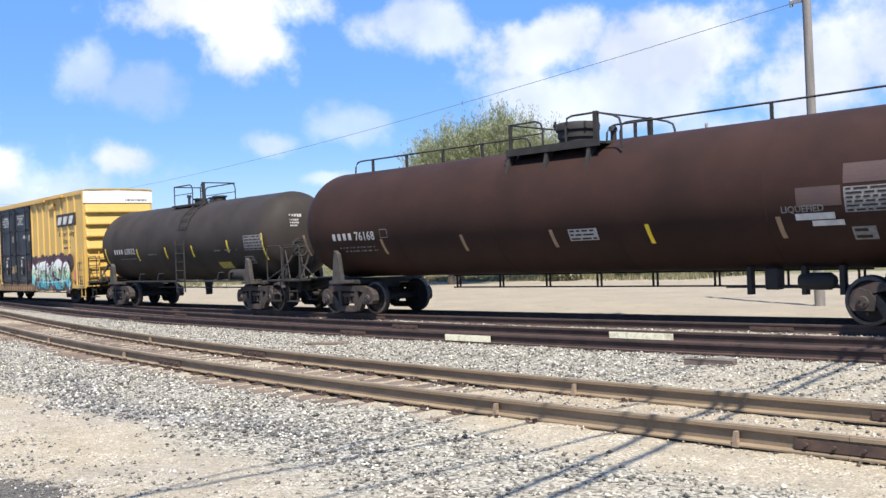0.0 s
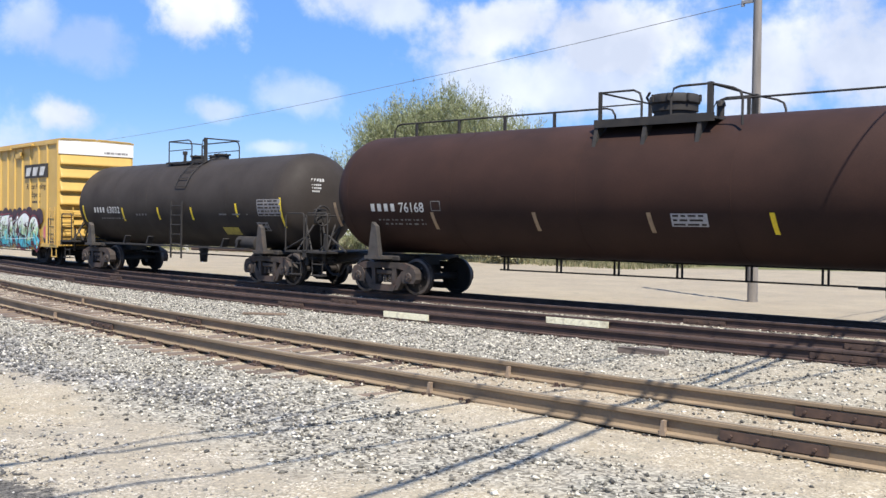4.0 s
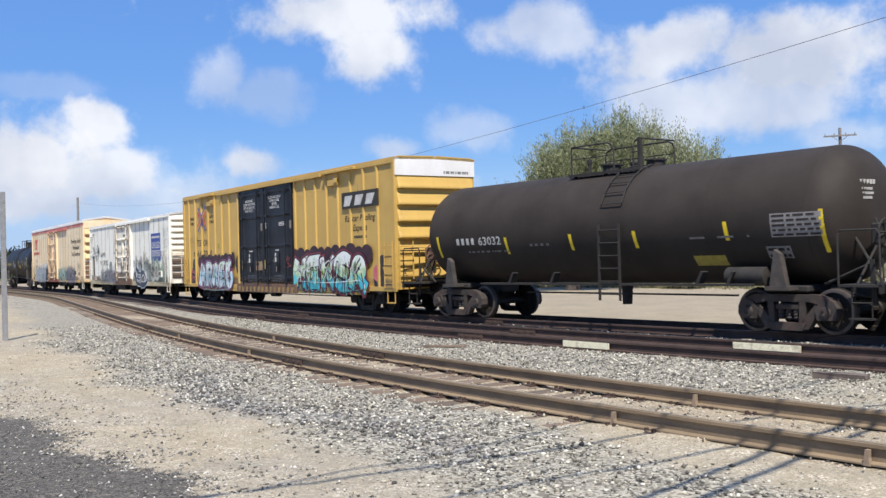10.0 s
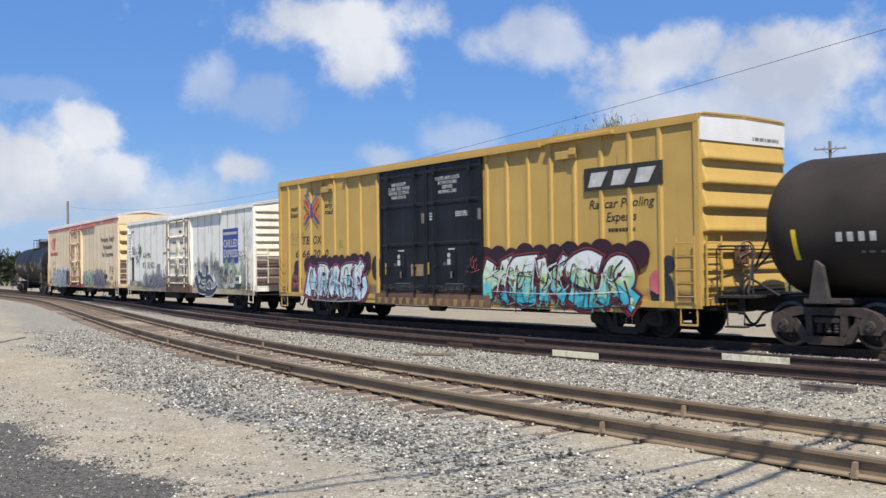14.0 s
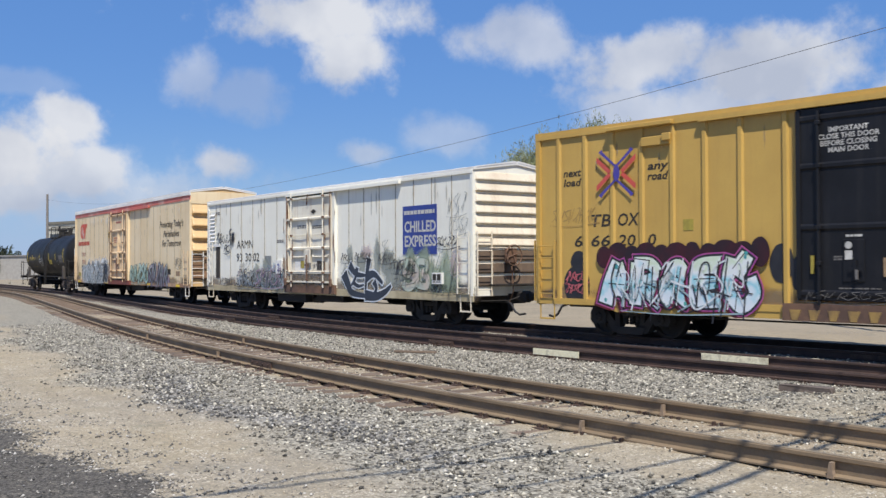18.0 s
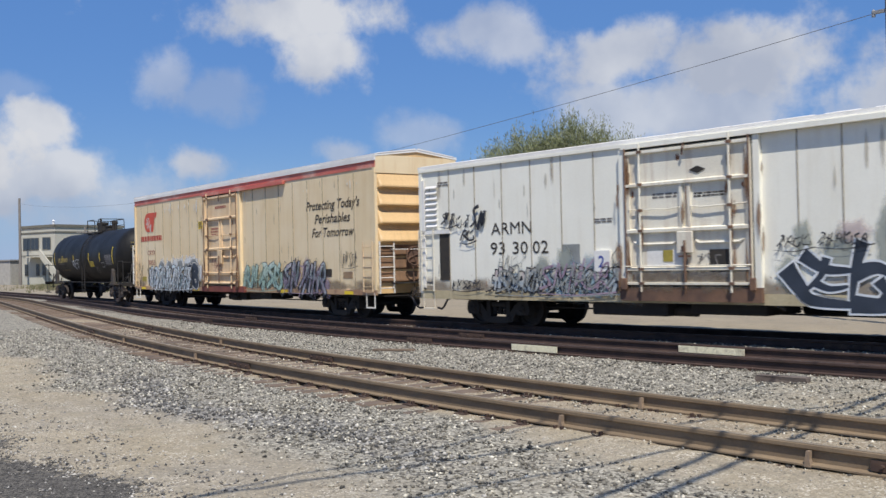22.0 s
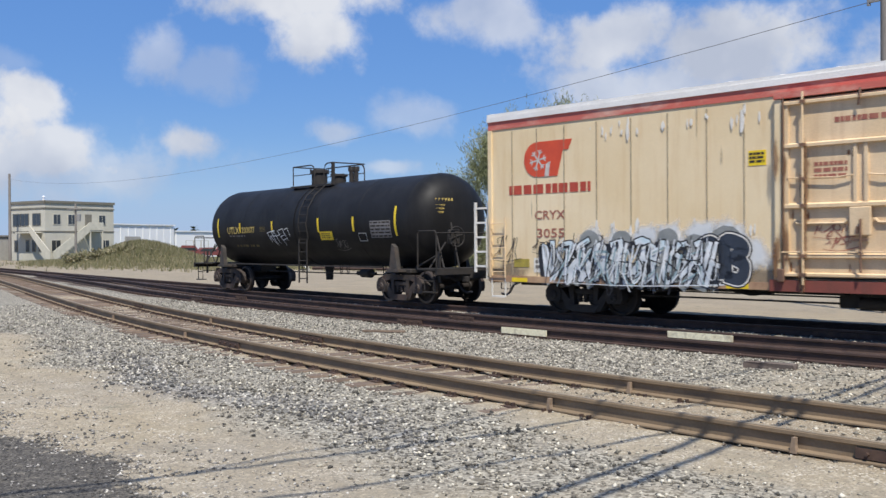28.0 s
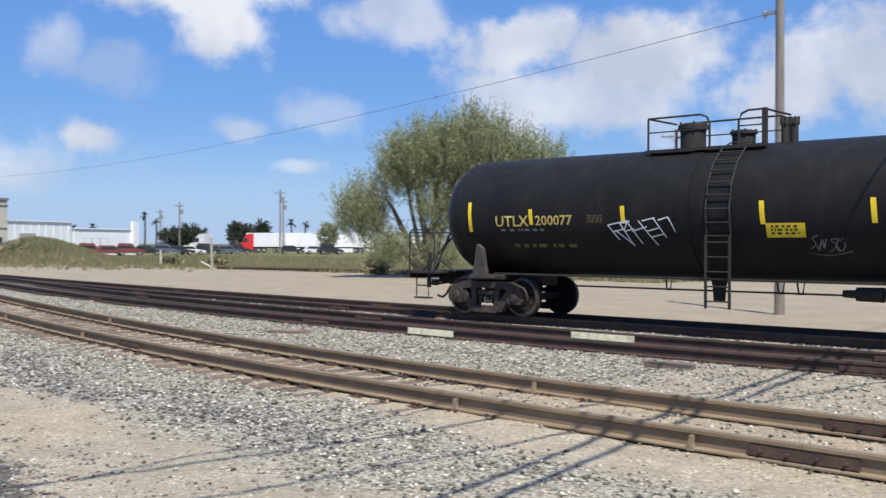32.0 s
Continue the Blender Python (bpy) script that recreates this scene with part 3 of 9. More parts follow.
def make_ground():
    xs = np.concatenate([-np.geomspace(3000, 32, 60), np.arange(-31.8, 4.01, 0.2), np.geomspace(4.6, 3000, 40)])
    ys = np.concatenate([-np.geomspace(2500, 3, 30), np.arange(-2, 26.01, 0.2), np.geomspace(26.6, 75, 40), np.geomspace(80, 3000, 30)])
    X, Y = np.meshgrid(xs, ys, indexing="ij")
    white, dark, asphalt, grass, bed, latN, latT, field = ground_zone(X, Y)
    Z = ground_height(X, Y, latN, latT)
    Z += np.where((np.abs(X) < 60) & (Y < 60), 0.007 * np.random.RandomState(3).randn(*X.shape), 0)
    nx, ny = X.shape
    idx = np.arange(nx * ny).reshape(nx, ny)
    faces = np.stack([idx[:-1, :-1], idx[1:, :-1], idx[1:, 1:], idx[:-1, 1:]], -1).reshape(-1, 4)
    me = bpy.data.meshes.new("ground")
    me.vertices.add(nx * ny)
    me.vertices.foreach_set("co", np.stack([X, Y, Z], -1).ravel())
    me.loops.add(faces.size)
    me.loops.foreach_set("vertex_index", faces.ravel())
    me.polygons.add(len(faces))
    me.polygons.foreach_set("loop_start", np.arange(0, faces.size, 4))
    me.polygons.foreach_set("use_smooth", np.ones(len(faces), bool))
    me.update()
    me.validate()
    for nm, w in (("white", white), ("dark", dark), ("asphalt", asphalt), ("grass", grass), ("bed", bed), ("field", field)):
        at = me.attributes.new(nm, "FLOAT", "POINT")
        at.data.foreach_set("value", np.ascontiguousarray(w.ravel(), dtype=np.float32))
    me.materials.append(ground_material())
    return tagged(link_mesh("ground", me), "dry sandy railway yard ground with gravel, grass verge and asphalt edge", "ground", kind="structure")


def ground_material():
    m = bpy.data.materials.new("yard_ground")
    m.use_nodes = True
    nt = m.node_tree
    n, link = nt.nodes.new, nt.links.new
    p = nt.nodes["Principled BSDF"]
    p.inputs["Roughness"].default_value = 0.95
    p.inputs["Specular IOR Level"].default_value = 0.2
    tc = n("ShaderNodeTexCoord")

    def noise_node(sc, detail=4, rgh=0.6):
        z = n("ShaderNodeTexNoise")
        z.inputs["Scale"].default_value, z.inputs["Detail"].default_value, z.inputs["Roughness"].default_value = sc, detail, rgh
        link(tc.outputs["Object"], z.inputs["Vector"])
        return z.outputs["Fac"]

    def rng(v, a, b, c=0.0, d=1.0):
        r = n("ShaderNodeMapRange")
        r.inputs["From Min"].default_value, r.inputs["From Max"].default_value = a, b
        r.inputs["To Min"].default_value, r.inputs["To Max"].default_value = c, d
        link(v, r.inputs["Value"])
        return r.outputs[0]

    def op(kind, a, b):
        q = n("ShaderNodeMath")
        q.operation = kind
        for s, v in zip(q.inputs, (a, b)):
            if isinstance(v, (int, float)):
                s.default_value = v
            else:
                link(v, s)
        return q.outputs[0]

    def mixc(f, a, b):
        q = n("ShaderNodeMix")
        q.data_type = "RGBA"
        link(f, q.inputs["Factor"])
        for s, v in ((q.inputs["A"], a), (q.inputs["B"], b)):
            if isinstance(v, tuple):
                s.default_value = (*v, 1)
            else:
                link(v, s)
        return q.outputs["Result"]

    def zone(nm, soft=0.5, broken=None, amount=1.5):
        a = n("ShaderNodeAttribute")
        a.attribute_name = nm
        return rng(op("ADD", a.outputs["Fac"], op("MULTIPLY", op("SUBTRACT", broken or patch, 0.5), amount)), 0.5 - soft / 2, 0.5 + soft / 2)

    patch = noise_node(1.6, 6, 0.7)
    big, grit, pebble = noise_node(0.35, 3), noise_node(60, 2), noise_node(17, 3)
    vor = n("ShaderNodeTexVoronoi")
    vor.inputs["Scale"].default_value = 34.0
    link(tc.outputs["Object"], vor.inputs["Vector"])
    vs = n("ShaderNodeSeparateColor")
    link(vor.outputs["Color"], vs.inputs[0])
    stone = vs.outputs[0]
    vor2 = n("ShaderNodeTexVoronoi")
    vor2.inputs["Scale"].default_value = 62.0
    link(tc.outputs["Object"], vor2.inputs["Vector"])
    vs2 = n("ShaderNodeSeparateColor")
    link(vor2.outputs["Color"], vs2.inputs[0])
    chip = vs2.outputs[1]
    sand = mixc(rng(big, 0.35, 0.65), (0.36, 0.297, 0.198), (0.3, 0.248, 0.165))
    sand = mixc(rng(noise_node(0.13, 6, 0.7), 0.42, 0.62), sand, (0.27, 0.235, 0.18))
    sand = mixc(rng(pebble, 0.52, 0.72), sand, (0.43, 0.367, 0.262))
    sand = mixc(op("MULTIPLY", rng(chip, 0.72, 0.9), rng(noise_node(2.2, 3), 0.4, 0.65)), sand, (0.58, 0.52, 0.42))
    sand = mixc(op("MULTIPLY", rng(chip, 0.16, 0.06), rng(noise_node(3.1, 3), 0.35, 0.6)), sand, (0.15, 0.13, 0.105))
    sand = mixc(rng(noise_node(7, 5, 0.7), 0.6, 0.78), sand, (0.25, 0.215, 0.165))
    gravel = mixc(rng(stone, 0.1, 0.9), (0.075, 0.068, 0.056), (0.42, 0.385, 0.31))
    darkg = mixc(rng(stone, 0.0, 1.0), (0.06, 0.058, 0.056), (0.34, 0.325, 0.3))
    asph = mixc(rng(chip, 0.1, 1.0), (0.03, 0.0275, 0.024), (0.155, 0.14, 0.12))
    asph = mixc(rng(noise_node(11, 6, 0.75), 0.54, 0.66), asph, (0.2, 0.178, 0.142))
    grass = mixc(rng(noise_node(0.9, 5), 0.35, 0.65), (0.08, 0.092, 0.032), (0.15, 0.14, 0.06))
    grass = mixc(rng(noise_node(0.18, 4), 0.5, 0.7), grass, (0.2, 0.17, 0.1))
    bed = mixc(rng(patch, 0.35, 0.65), (0.32, 0.255, 0.17), (0.24, 0.19, 0.128))
    bed = mixc(rng(chip, 0.68, 0.95), bed, (0.5, 0.44, 0.34))
    earth = mixc(rng(noise_node(0.5, 6, 0.7), 0.35, 0.65), (0.315, 0.264, 0.188), (0.255, 0.214, 0.158))
    sand = mixc(zone("field", 0.6), sand, earth)
    col = mixc(zone("bed"), sand, bed)
    col = mixc(zone("white", 0.7), col, gravel)
    col = mixc(zone("dark", 0.8), col, darkg)
    col = mixc(zone("grass", 0.8), col, grass)
    col = mixc(zone("asphalt", 0.15, noise_node(7.0, 9, 0.8), 2.4), col, asph)
    hs = n("ShaderNodeHueSaturation")
    link(col, hs.inputs["Color"]), link(rng(grit, 0.25, 0.75, 0.78, 1.22), hs.inputs["Value"])
    link(hs.outputs[0], p.inputs["Base Color"])
    bp = n("ShaderNodeBump")
    bp.inputs["Strength"].default_value, bp.inputs["Distance"].default_value = 0.6, 0.03
    link(op("ADD", op("MULTIPLY", stone, 0.5), op("ADD", pebble, op("MULTIPLY", grit, 0.4))), bp.inputs["Height"])
    link(bp.outputs[0], p.inputs["Normal"])
    return m


ground = make_ground()


# ---- rails, ties and fastenings ----
def sweep(which, s0, s1, lat, prof, z, step):
    """A profile (across, up) drawn along a track."""
    sh, m = Shape(), len(prof)
    ss = np.linspace(s0, s1, max(2, int(abs(s1 - s0) / step) + 1))
    v, f = [], []
    for s in ss:
        x, y, h = on_track(which, s, lat)
        for a, b in prof:
            v.append((x - math.sin(h) * a, y + math.cos(h) * a, z + b))
    for i in range(len(ss) - 1):
        for k in range(m):
            f.append((i * m + k, i * m + (k + 1) % m, (i + 1) * m + (k + 1) % m, (i + 1) * m + k))
    f.append(tuple(range(m)))
    f.append(tuple((len(ss) - 1) * m + k for k in range(m))[::-1])
    return sh.add(v, f)


RAIL = ((-0.036, -0.008), (-0.03, 0.0), (0.03, 0.0), (0.036, -0.008), (0.036, -0.038), (0.01, -0.05), (0.009, -0.15), (0.07, -0.165), (0.07, -0.18), (-0.07, -0.18), (-0.07, -0.165), (-0.009, -0.15), (-0.01, -0.05), (-0.036, -0.038))
CROWN = ((-0.026, 0.0012), (0.026, 0.0012), (0.026, 0.0045), (-0.026, 0.0045))


def make_track(which, name, label, z, s0, s1, near0, near1, rail_mat, top_mat, tie_mat, joints):
    tr = thing(name, label, "railway track", kind="structure")
    for lat in (-HALF, HALF):
        cuts = [s0, near0] + [near0 + joints * k for k in range(1, int((near1 - near0) / joints) + 1)] + [near1, s1]
        for a, b in zip(cuts, cuts[1:]):
            if b - a < 0.05:
                continue
            near = a >= near0 and b <= near1
            part("rail", sweep(which, a, b - 0.006, lat, RAIL, z, 0.8 if near else 3.0), rail_mat, tr, smooth=False)
            part("running_surface", sweep(which, a, b - 0.006, lat, CROWN, z, 0.8 if near else 3.0), top_mat, tr)
            if near and a > near0:
                for side in (-1, 1):
                    sh = sweep(which, a - 0.45, a + 0.45, lat + side * 0.026, ((-0.012, -0.06), (0.012, -0.06), (0.014, -0.145), (-0.014, -0.145)), z, 0.4)
                    part("joint_bar", sh, M_IRON, tr)
                    for k in (-0.35, -0.12, 0.12, 0.35):
                        sh = Shape()
                        x, y, h = on_track(which, a + k, lat + side * 0.036)
                        sh.tube([(x, y, z - 0.1), (x - math.sin(h) * side * 0.03, y + math.cos(h) * side * 0.03, z - 0.1)], 0.016, 6)
                        part("joint_bolt", sh, M_IRON, tr)
    rng = random.Random({"N": 5, "M": 6, "T": 7}[which])
    base = []
    for k in range(4):
        sh = Shape()
        w, l, e = 0.115 + 0.01 * rng.random(), 1.3, 0.012
        sh.box(-w, w, -l - 0.05 * rng.random(), l + 0.05 * rng.random(), -0.17, 0.0, 0.015)
        bm_v = []
        for p in sh.v:
            bm_v.append((p[0] + rng.uniform(-0.006, 0.006), p[1] + rng.uniform(-0.02, 0.02), p[2] + rng.uniform(-e, e) * 0.6))
        sh.v = bm_v
        base.append(mesh("tie", sh, tie_mat))
    plate = Shape().box(-0.09, 0.09, -0.17, 0.17, 0.0, 0.016)
    for dx, dy in ((0.05, 0.1), (-0.05, 0.1), (0.05, -0.1), (-0.05, -0.1)):
        plate.box(dx - 0.014, dx + 0.014, dy - 0.02, dy + 0.02, 0.016, 0.055)
    plate_me = mesh("tie_plate", plate, M_IRON)
    far = Shape()
    s = s0
    while s < s1:
        x, y, h = on_track(which, s + rng.uniform(-0.04, 0.04))
        drop = z - (0.203 + 0.012 * rng.random() if which == "N" else 0.21) - (0.05 if which == "N" and x > -6.5 else 0.0)
        if near0 <= s <= near1:
            m = Matrix.Translation((x, y, drop)) @ Matrix.Rotation(h + rng.uniform(-0.03, 0.03), 4, "Z")
            ob = link_mesh("tie", base[rng.randrange(4)], tr)
            ob.matrix_basis = m
            for lat in (-HALF, HALF):
                link_mesh("tie_plate", plate_me, tr).matrix_basis = m @ Matrix.Translation((0, lat, 0))
            s += 0.53
        else:
            c, q = math.cos(h), math.sin(h)
            v = [(x + a * c - b * q, y + a * q + b * c, drop + d) for d in (-0.16, 0.0) for a in (-0.11, 0.11) for b in (-1.3, 1.3)]
            far.add(v, [(4, 6, 7, 5), (0, 1, 5, 4), (2, 6, 7, 3), (0, 4, 6, 2), (1, 3, 7, 5)])
            s += 0.55
    tagged(part("distant_ties", far, tie_mat, tr), kind="stuff")
    return tr


track_n = make_track("N", "siding_track", "rusty jointed siding track with weathered ties half buried in sand", Z_N, -190, 60, -24, 16, M_RAIL, M_RAILTOP, M_TIE, 11.9)
track_m = make_track("M", "passing_track", "dark rusted passing track with white clearance marks on its rails", Z_M, -46, 60, -26, 12, M_RAILDARK, M_RAILTOPDARK, M_TIEDARK, 11.9)
track_t = make_track("T", "main_track", "dark oily track that the freight train rolls along", Z_T, -250, 120, -30, 10, M_RAILDARK, M_RAILTOPDARK, M_TIEDARK, 11.9)


# ---- the train ----
TRAIN_S = (1.32, 1.69, 2.09, 2.50, 2.95, 3.45, 3.99, 4.60, 5.27, 5.98, 6.71, 7.47, 8.27, 9.17, 10.14, 11.15, 12.19, 13.23, 14.31, 15.45, 16.65, 17.92, 19.27, 20.67, 22.13, 23.63, 25.19, 26.81, 28.53, 30.33, 32.19, 34.09, 35.98, 37.86, 39.72, 41.58, 43.45, 45.35, 47.29, 49.29, 51.35, 53.44, 55.55, 57.69, 59.81, 61.89, 63.94, 65.99, 68.03, 70.09, 72.16, 74.27, 76.42, 78.60, 80.81, 83.02, 85.19, 87.38, 89.60, 91.86, 94.14, 96.42, 98.68, 100.92, 103.12)  # how far the train has rolled, every half second
WHEEL_R = 0.457
cars = []      # (car, middle along the train, half of the truck spacing)
wheelsets = []  # every axle that turns


def rolled(t):
    return float(np.interp(t, [0.5 * i for i in range(len(TRAIN_S))], TRAIN_S))


def side_frame_shape(y):
    """A cast truck side frame: arch bar, tension bar, columns and the two bearing ends."""
    sh = Shape()
    a, b = y - 0.085, y + 0.085
    sh.prism([(-1.0, 0.6), (-0.98, 0.72), (-0.72, 0.81), (0.72, 0.81), (0.98, 0.72), (1.0, 0.6), (0.7, 0.62), (0.52, 0.66), (-0.52, 0.66), (-0.7, 0.62)], a, b)
    for s in (-1, 1):
        # bearing housing with its rounded shoulder
        sh.prism([(s * 0.7, 0.3), (s * 1.08, 0.3), (s * 1.14, 0.4), (s * 1.13, 0.56), (s * 1.06, 0.68), (s * 0.96, 0.72), (s * 0.76, 0.66), (s * 0.66, 0.5)][::s], a - 0.03, b + 0.02)
        # diagonal tension member and column, leaving a three-cornered window
        sh.prism([(s * 0.78, 0.56), (s * 0.64, 0.6), (s * 0.3, 0.22), (s * 0.34, 0.1), (s * 0.5, 0.12)][::s], a, b)
        sh.prism([(s * 0.44, 0.68), (s * 0.3, 0.68), (s * 0.28, 0.2), (s * 0.4, 0.2)][::s], a, b)
    sh.prism([(-0.46, 0.24), (0.46, 0.24), (0.36, 0.08), (-0.36, 0.08)], a - 0.02, b)
    sh.box(-0.27, 0.27, a + 0.02, b - 0.02, 0.5, 0.62, 0.02)
    return sh


def wheelset_shape():
    sh = Shape()
    for s in (-1, 1):
        w = [(s * (HALF - 0.09), 0.0), (s * (HALF - 0.1), 0.13), (s * (HALF - 0.06), 0.16), (s * (HALF - 0.035), 0.37), (s * (HALF - 0.075), 0.385), (s * (HALF - 0.075), 0.483), (s * (HALF - 0.045), 0.483),
             (s * (HALF - 0.035), 0.457), (s * (HALF + 0.065), 0.452), (s * (HALF + 0.068), 0.385), (s * (HALF + 0.02), 0.365), (s * (HALF + 0.005), 0.17), (s * (HALF + 0.06), 0.14), (s * (HALF + 0.06), 0.0)]
        sh.lathe(w, "y", 28)
    sh.lathe([(-0.72, 0.0), (-0.72, 0.09), (0.72, 0.09), (0.72, 0.0)], "y", 10)
    return sh


def rim_shape():
    sh = Shape()
    for s in (-1, 1):
        sh.lathe([(s * (HALF + 0.0685), 0.386), (s * (HALF + 0.072), 0.39), (s * (HALF + 0.072), 0.448), (s * (HALF + 0.067), 0.4575), (s * (HALF - 0.034), 0.4625)], "y", 28)
    for k in range(6):  # dimples that show the turning
        a = k * math.pi / 3
        for s in (-1, 1):
            sh.box(0.25 * math.cos(a) - 0.025, 0.25 * math.cos(a) + 0.025, s * (HALF + 0.012), s * (HALF + 0.03), 0.25 * math.sin(a) - 0.025, 0.25 * math.sin(a) + 0.025)
    return sh


TRUCK_MESH = {}


# True for the truck steel that has no shade in its colour.
def truck_mat_is_lit(m):
    return m == M_TRUCK



def truck_meshes(frame_mat):
    if frame_mat.name not in TRUCK_MESH:
        bol = Shape().box(-0.2, 0.2, -0.95, 0.95, 0.46, 0.72, 0.04).box(-0.45, 0.45, -0.3, 0.3, 0.6, 0.85, 0.05)
        cap = Shape().lathe([(-1.2, 0.0), (-1.2, 0.1), (-1.13, 0.13), (-1.0, 0.13)], "y", 14, (0, 0, WHEEL_R))
        for k in range(3):
            a = k * 2.094
            cap.lathe([(-1.225, 0.0), (-1.225, 0.022), (-1.19, 0.022)], "y", 6, (0.06 * math.cos(a), 0, WHEEL_R + 0.06 * math.sin(a)))
        spring = Shape().lathe([(0.3, 0.06), (0.33, 0.075), (0.36, 0.06), (0.39, 0.075), (0.42, 0.06), (0.45, 0.075), (0.48, 0.06), (0.5, 0.06)], "z", 10)
        TRUCK_MESH[frame_mat.name] = dict(bol=mesh("truck", bol, frame_mat), fl=mesh("side_frame", side_frame_shape(-1.05), frame_mat), fr=mesh("side_frame", side_frame_shape(1.05), frame_mat),
                                          cap=mesh("bearing_cap", cap, frame_mat, True), sp=mesh("spring", spring, frame_mat, True),
                                          ws=mesh("wheelset", wheelset_shape(), M_WHEEL if frame_mat == M_TRUCK else M_TRUCKSHADE, True), rim=mesh("wheel_rim", rim_shape(), M_TREAD, True))
    return TRUCK_MESH[frame_mat.name]


def add_truck(car, x, frame_mat):
    t = truck_meshes(frame_mat)
    tr = link_mesh("truck", t["bol"], car, loc=(x, 0, 0))
    for key in ("fl", "fr"):
        link_mesh("side_frame", t[key], tr)
    for dx in (-0.18, 0.0, 0.18):
        link_mesh("spring", t["sp"], tr, loc=(dx, -1.03, 0))
    for sx in (-0.89, 0.89):
        link_mesh("bearing_cap", t["cap"], tr, loc=(sx, 0, 0))
    for sx in (-0.89, 0.89):
        # the polished rims are one with their axle
        me = t["ws"]
        if len(me.materials) == 1:
            bm = bmesh.new()
            bm.from_mesh(me)
            k = len(bm.faces)
            bm.from_mesh(t["rim"])
            bm.faces.ensure_lookup_table()
            for fc in bm.faces[k:]:
                fc.material_index = 1
            bm.to_mesh(me)
            bm.free()
            # no bright rims where the truck colour already holds the shade
            me.materials.append(M_TREAD if truck_mat_is_lit(frame_mat) else M_WHEEL)
        ws = link_mesh("wheelset", me, tr, loc=(sx, 0, WHEEL_R))
        wheelsets.append((ws, sx))


def couplers(car, half, mat_):
    for s in (-1, 1):
        sh = Shape().box(s * (half - 0.9), s * (half + 0.15), -0.11, 0.11, 0.7, 0.95, 0.03).box(s * (half + 0.1), s * (half + 0.42), -0.17, 0.15, 0.66, 0.98, 0.06)
        sh.box(s * (half + 0.3), s * (half + 0.5), -0.02, 0.17, 0.7, 0.94, 0.05)
        part("coupler", sh, mat_, car)
        x = half + 0.1
        pts = [(s * (x - 0.3), -0.35, 0.72), (s * x, -0.37, 0.62), (s * (x + 0.15), -0.36, 0.42), (s * (x + 0.3), -0.33, 0.34), (s * (x + 0.5), -0.3, 0.37)]
        part("air_hose", Shape().tube(pts, 0.03, 8), M_SPRAYK, car, smooth=True)
        part("cut_lever", Shape().tube([(s * half, -1.35, 0.72), (s * (half + 0.05), -0.4, 0.72), (s * (half + 0.25), -0.1, 0.85)], 0.016, 6), mat_, car)


def ladder(car, x0, x1, y, z0, z1, n, mat_, r=0.016, name="ladder", label=""):
    sh = Shape()
    for x in (x0, x1):
        sh.box(x - r * 1.3, x + r * 1.3, y - r, y + r * 0.6, z0, z1)
    lad = part(name, sh, mat_, car, label)
    for i in range(n):
        z = z0 + (z1 - z0) * (i + 0.5) / n
        part("rung", Shape().tube([(x0, y - r * 0.5, z), (x1, y - r * 0.5, z)], r * 0.85, 6), mat_, lad)
    return lad


def brake_gear(car, x, y, z, mat_):
    sh = Shape()
    ring = [(x, y + 0.28 * math.cos(a), z + 0.28 * math.sin(a)) for a in [2 * math.pi * k / 18 for k in range(18)]]
    sh.tube(ring, 0.02, 6, closed=True)
    for k in range(4):
        a = k * math.pi / 2 + 0.3
        sh.tube([(x - 0.03, y, z), (x, y + 0.28 * math.cos(a), z + 0.28 * math.sin(a))], 0.014, 5)
    part("brake_wheel", sh, mat_, car, smooth=True)
    part("brake_box", Shape().box(x - 0.22, x - 0.04, y - 0.17, y + 0.17, z - 0.22, z + 0.2, 0.03), mat_, car)
    part("brake_chain", Shape().tube([(x - 0.1, y, z - 0.2), (x - 0.1, y + 0.05, z - 1.0), (x - 0.25, y + 0.05, z - 1.3)], 0.018, 5), mat_, car)


